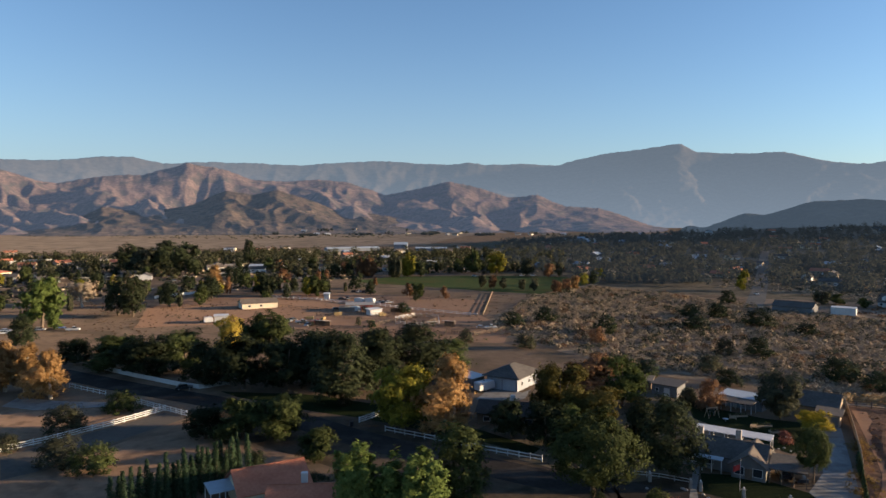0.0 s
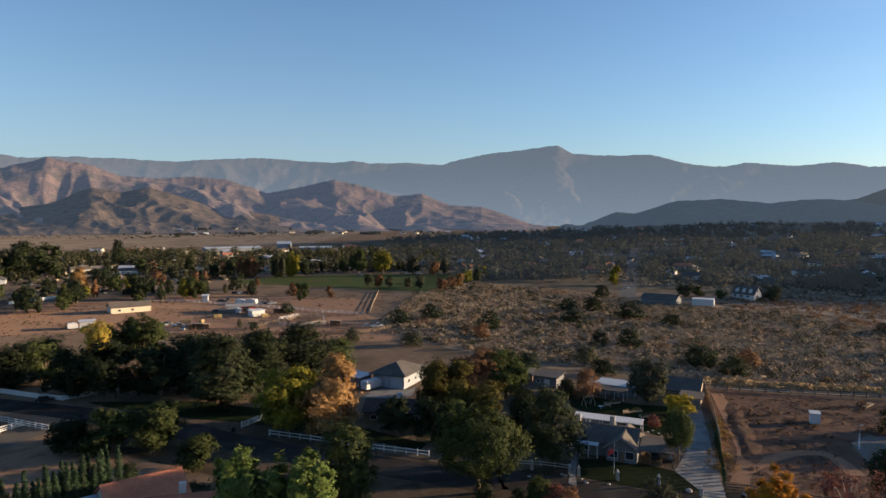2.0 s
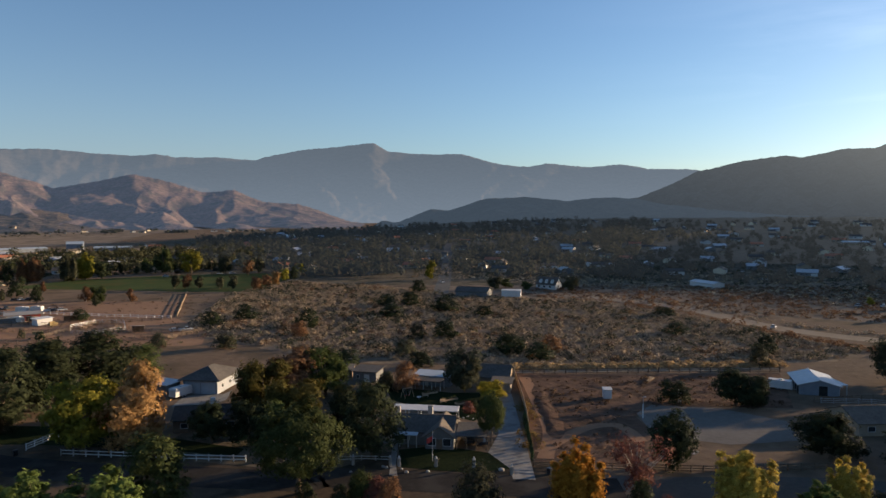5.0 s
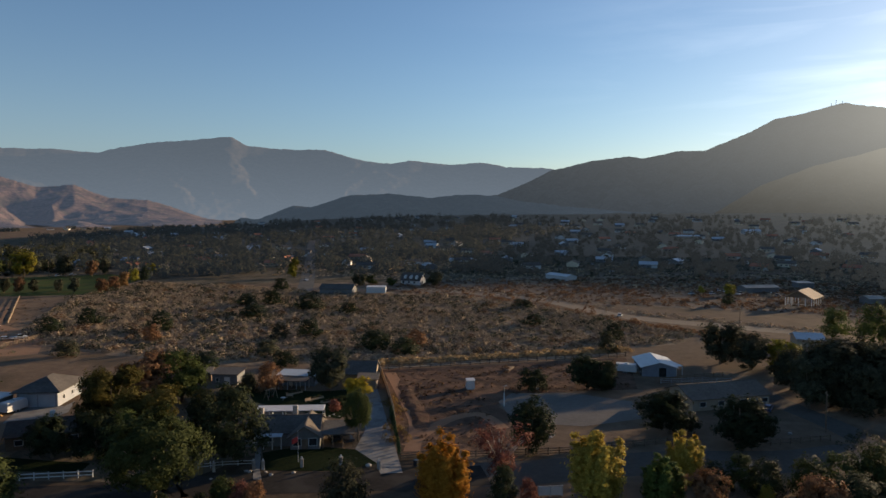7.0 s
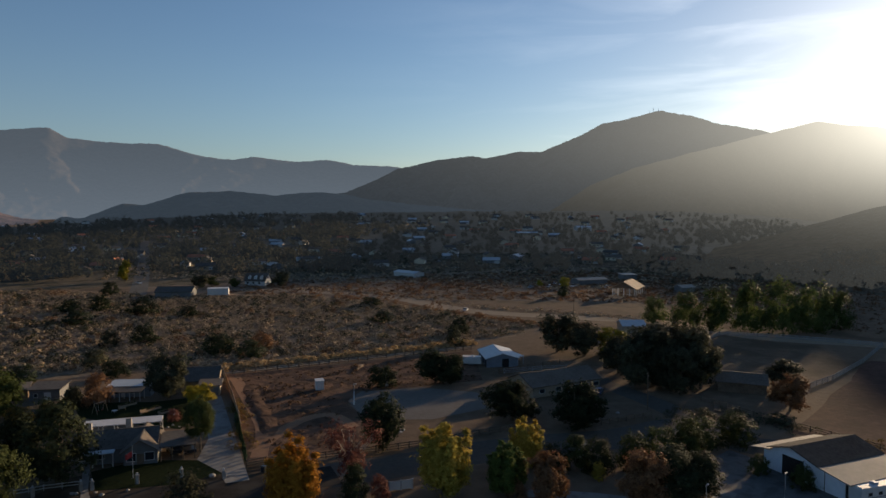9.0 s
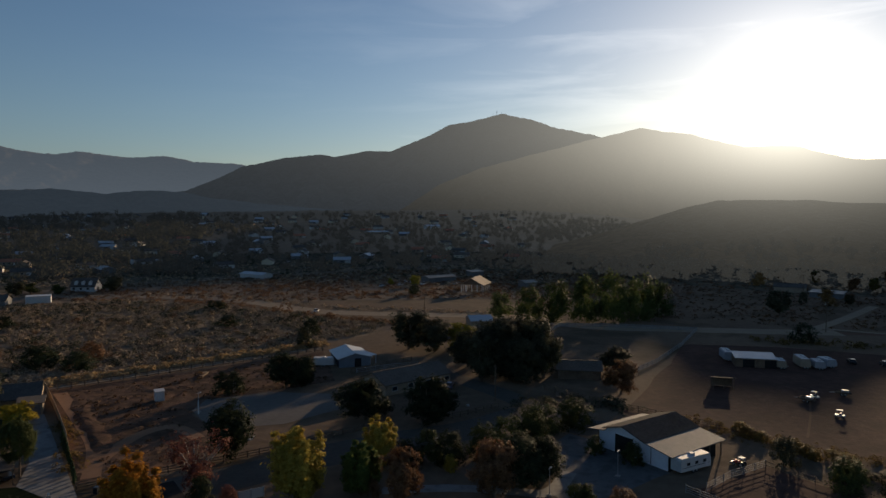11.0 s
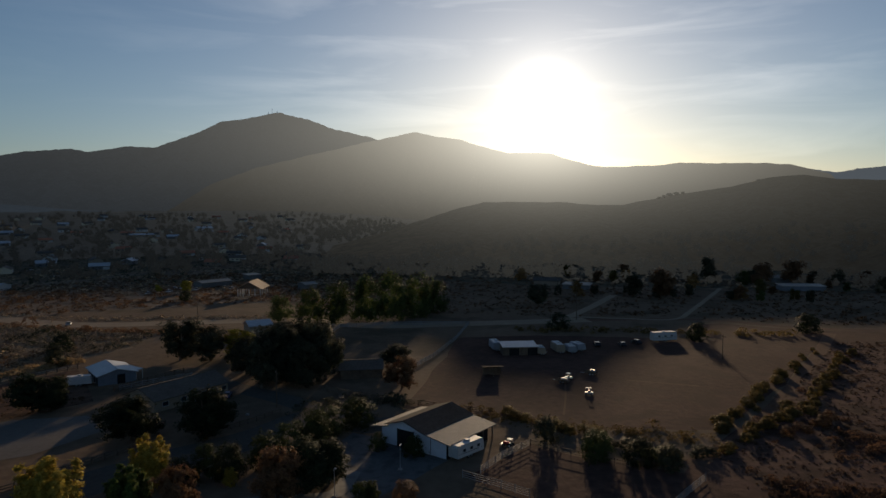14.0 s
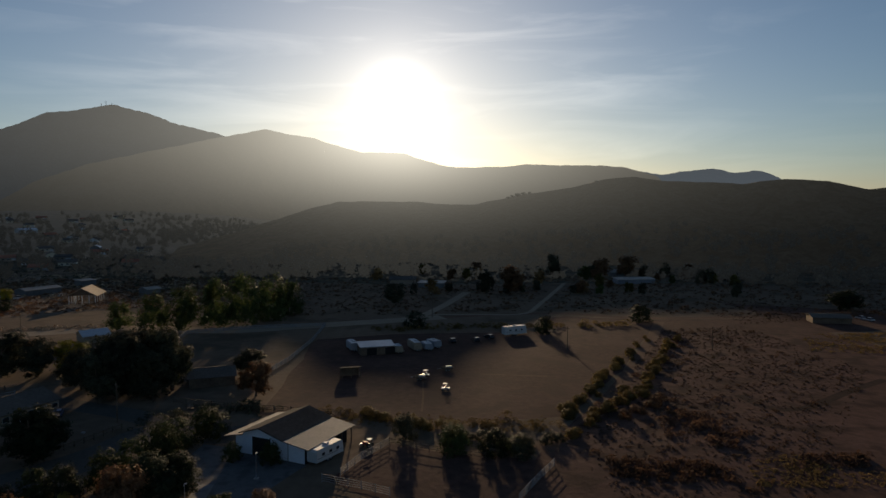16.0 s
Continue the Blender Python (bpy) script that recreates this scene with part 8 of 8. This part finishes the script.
def boulder(x, y, s, label="pale boulder at the verge"):
    s *= 0.62
    bm = bmesh.new()
    bmesh.ops.create_icosphere(bm, subdivisions=2, radius=s)
    for v in bm.verts:
        v.co *= 1 + 0.22 * noise.noise(v.co * 1.3 / s + Vector((x, y, 0)))
        v.co.z = v.co.z * 0.65 + s * 0.35
    ob = part("boulder", bm, M_STONE, None)
    ob.location = (x, y, -0.05)
    tagged(ob, label, "rock", "boulders along the verge")


for x, y, s in [(42.8, 117.9, 0.6), (45.3, 114.1, 0.7), (49.0, 112.7, 0.6), (61.6, 107.6, 0.9), (45.1, 115.9, 0.5), (42.4, 118.5, 0.6), (36.1, 118.6, 0.5), (142.4, 70.6, 0.8), (126.5, 72.8, 0.6), (101.5, 99.5, 0.6), (-68.9, 113.0, 0.5)]:
    boulder(x, y, s)


def street_light(x, y, h=4.5):
    ob = thing("yard_lamp", x, y)
    part("mast", tubed((0, 0, -0.1), (0, 0, h), 0.07, 0.05, n=8), M_STEEL, ob)
    part("arm", boxed(-0.5, 0.5, -0.04, 0.04, h - 0.05, h + 0.05), M_STEEL, ob)
    part("lamp_head", boxed(0.3, 0.75, -0.15, 0.15, h - 0.12, h + 0.04, bevel=0.03), M_WHITEROOF, ob)
    part("base", boxed(-0.4, 0.4, -0.4, 0.4, -0.05, 0.15), M_STONE, ob)
    tagged(ob, "slim grey yard lamp on a stone base", "lamp", "yard lamps")


for x, y in [(117.0, 28.5), (103.9, 36.4), (107.5, 59.8), (100.3, 99.1), (108.6, 123.2)]:
    street_light(x, y)


def arena_post(x, y):
    ob = thing("arena_post", x, y)
    part("mast", boxed(-0.12, 0.12, -0.12, 0.12, -0.1, 3.2, bevel=0.02), M_WHITE, ob)
    tagged(ob, "tall white post at the arena edge", "post", "arena posts")


for x, y in [(107.3, 121.8), (124.5, 128.4), (124.1, 127.3)]:
    arena_post(x, y)


def gate(a, b, h, label):
    a, b = Vector(a), Vector(b)
    L = (b - a).length
    ob = thing("gate", a.x, a.y, math.degrees(math.atan2(b.y - a.y, b.x - a.x)))
    part("panel", boxed(0.1, L - 0.1, -0.04, 0.04, 0.15, h, bevel=0.02), M_WHITE, ob)
    for u in (0.0, L / 2, L):
        part("post", boxed(u - 0.12, u + 0.12, -0.12, 0.12, -0.1, h + 0.2, bevel=0.02), M_STEEL, ob)
    part("top_rail", boxed(0, L, -0.06, 0.06, h, h + 0.1), M_STEEL, ob)
    tagged(ob, label, "gate")


gate((77.5, 79.3), (80.9, 77.2), 1.6, "white panel gate at the lane")


def bin_box(x, y):
    ob = thing("wheelie_bin", x, y, 20)
    part("body", boxed(-0.4, 0.4, -0.4, 0.4, 0.05, 1.1, bevel=0.05), M_CARDARK, ob)
    part("lid", boxed(-0.43, 0.43, -0.45, 0.43, 1.1, 1.18, bevel=0.03), M_CARDARK, ob)
    tagged(ob, "dark wheeled bin at the roadside", "bin")


bin_box(68.7, 102.4)
bin_box(-21.0, 154.5)


def log_pile(x, y, turn, n, label):
    ob = thing("lumber_pile", x, y, turn)
    for k in range(n):
        part("board", boxed(-2.5 + 0.3 * math.sin(k), 2.5 + 0.3 * math.cos(k), 0.35 * (k % 4), 0.35 * (k % 4) + 0.3, 0.22 * (k // 4), 0.22 * (k // 4) + 0.2), M_WOODFENCE, ob)
    tagged(ob, label, "lumber")


log_pile(134.1, 149.0, 30, 8, "pile of old boards on the bare lot")
log_pile(161.0, 53.8, 20, 8, "pile of grey boards beside the lane")
log_pile(-54.1, 335.3, 15, 12, "pile of weathered boards in the paddock")
log_pile(-26.0, 372.1, 5, 12, "stacked weathered lumber by the stables")


# ---- garden things behind the house with the flag ----
def bench(x, y, turn):
    ob = thing("garden_bench", x, y, turn)
    part("seat", boxed(-0.8, 0.8, -0.25, 0.25, 0.40, 0.47, bevel=0.01), M_WOODPALE, ob)
    part("backrest", boxed(-0.8, 0.8, 0.22, 0.28, 0.47, 0.9, bevel=0.01), M_WOODPALE, ob)
    for u in (-0.7, 0.7):
        for v in (-0.2, 0.2):
            part("leg", boxed(u - 0.04, u + 0.04, v - 0.04, v + 0.04, -0.02, 0.40), M_WOODPALE, ob)
    tagged(ob, "pale wooden garden bench on the lawn", "bench")


def raised_bed(x, y, turn, w):
    ob = thing("raised_bed", x, y, turn)
    for a in ((-w, w, -0.7, -0.6), (-w, w, 0.6, 0.7), (-w, -w + 0.1, -0.59, 0.59), (w - 0.1, w, -0.59, 0.59)):
        part("board", boxed(a[0], a[1], a[2], a[3], -0.02, 0.45), M_WOODPALE, ob)
    part("soil", boxed(-w + 0.1, w - 0.1, -0.6, 0.6, 0.0, 0.38), M_LOT, ob)
    rng = np.random.default_rng(int(abs(x * 10)))
    for u in np.linspace(-w + 0.3, w - 0.3, 6):
        v, n = leaf_mesh(rng, [(u, 0, 0.6)], [0.34], 26, 0.18, [(u, 0, 0.4)])
        mesh_object("plant", v.tolist(), np.arange(3 * n).reshape(-1, 3).tolist(), LEAF["green"], ob)
    tagged(ob, "wooden raised bed with green plants", "planter", "raised beds")


def play_frame(x, y, turn):
    ob = thing("play_frame", x, y, turn)
    for u in (-1.5, 1.5):
        for v in (-0.9, 0.9):
            part("leg", tubed((u, v, -0.05), (u, 0, 2.4), 0.06, 0.06), M_WOODPALE, ob)
    part("top_beam", boxed(-1.7, 1.7, -0.07, 0.07, 2.36, 2.5), M_WOODPALE, ob)
    for u in (-0.6, 0.6):
        part("swing", boxed(u - 0.25, u + 0.25, -0.1, 0.1, 0.5, 0.55), M_REDPAINT, ob)
        for w in (-0.22, 0.22):
            part("rope", boxed(u + w - 0.015, u + w + 0.015, -0.015, 0.015, 0.55, 2.36), M_STEEL, ob)
    tagged(ob, "wooden swing frame on the back lawn", "swing")


def patio_table(x, y):
    ob = thing("patio_table", x, y)
    part("tabletop", tubed((0, 0, 0.70), (0, 0, 0.75), 0.65, 0.65, n=20), M_WHITE, ob)
    part("pedestal", tubed((0, 0, -0.02), (0, 0, 0.70), 0.07, 0.05), M_STEEL, ob)
    tagged(ob, "round white patio table on the lawn", "table")


play_frame(64.5, 161.5, 20)
bench(70.8, 153.1, 10)
bench(68.8, 159.7, -15)
raised_bed(73.2, 154.6, 5, 2.2)
raised_bed(74.8, 150.3, 8, 1.8)
raised_bed(71.3, 162.5, 5, 2.0)
patio_table(74.3, 144.7)
patio_table(66.4, 158.2)
for x, y, s_ in [(71.0, 139.9, 0.5), (71.4, 137.9, 0.4), (69.6, 139.3, 0.45), (74.6, 141.1, 0.4), (70.5, 144.1, 0.5)]:
    boulder(x, y, s_, "pale garden boulder beside the lawn")
tree("shrub", "red", 72.6, 142.5, 2.7, 3.6, words=YARD)
tree("shrub", "dark", 75.7, 146.0, 1.9, 2.8, words=YARD)
tree("shrub", "olive", 63.0, 173.3, 4.1, 5.0, words=YARD)
for k, (x, y, h, w) in enumerate([(25.2, 108.5, 3.8, 4.0), (34.1, 105.8, 5.0, 5.0), (29.9, 104.8, 3.7, 3.5), (37.8, 102.3, 4.5, 4.3), (35.9, 104.4, 4.0, 5.0), (33.4, 106.3, 4.4, 4.0), (89.7, 62.4, 3.0, 4.0), (105.1, 55.5, 3.0, 3.0), (114.6, 52.5, 3.1, 4.5), (102.9, 24.3, 3.7, 4.8), (-35.4, 127.9, 3.5, 4.7), (-22.3, 118.2, 2.6, 6.4), (-25.1, 172.3, 4.1, 4.5)]):
    tree("shrub", ("dark", "green", "dark", "rust", "red", "green", "rust", "yellow", "dark", "rust", "dark", "dark", "olive")[k], x, y, h, w, words=YARD)
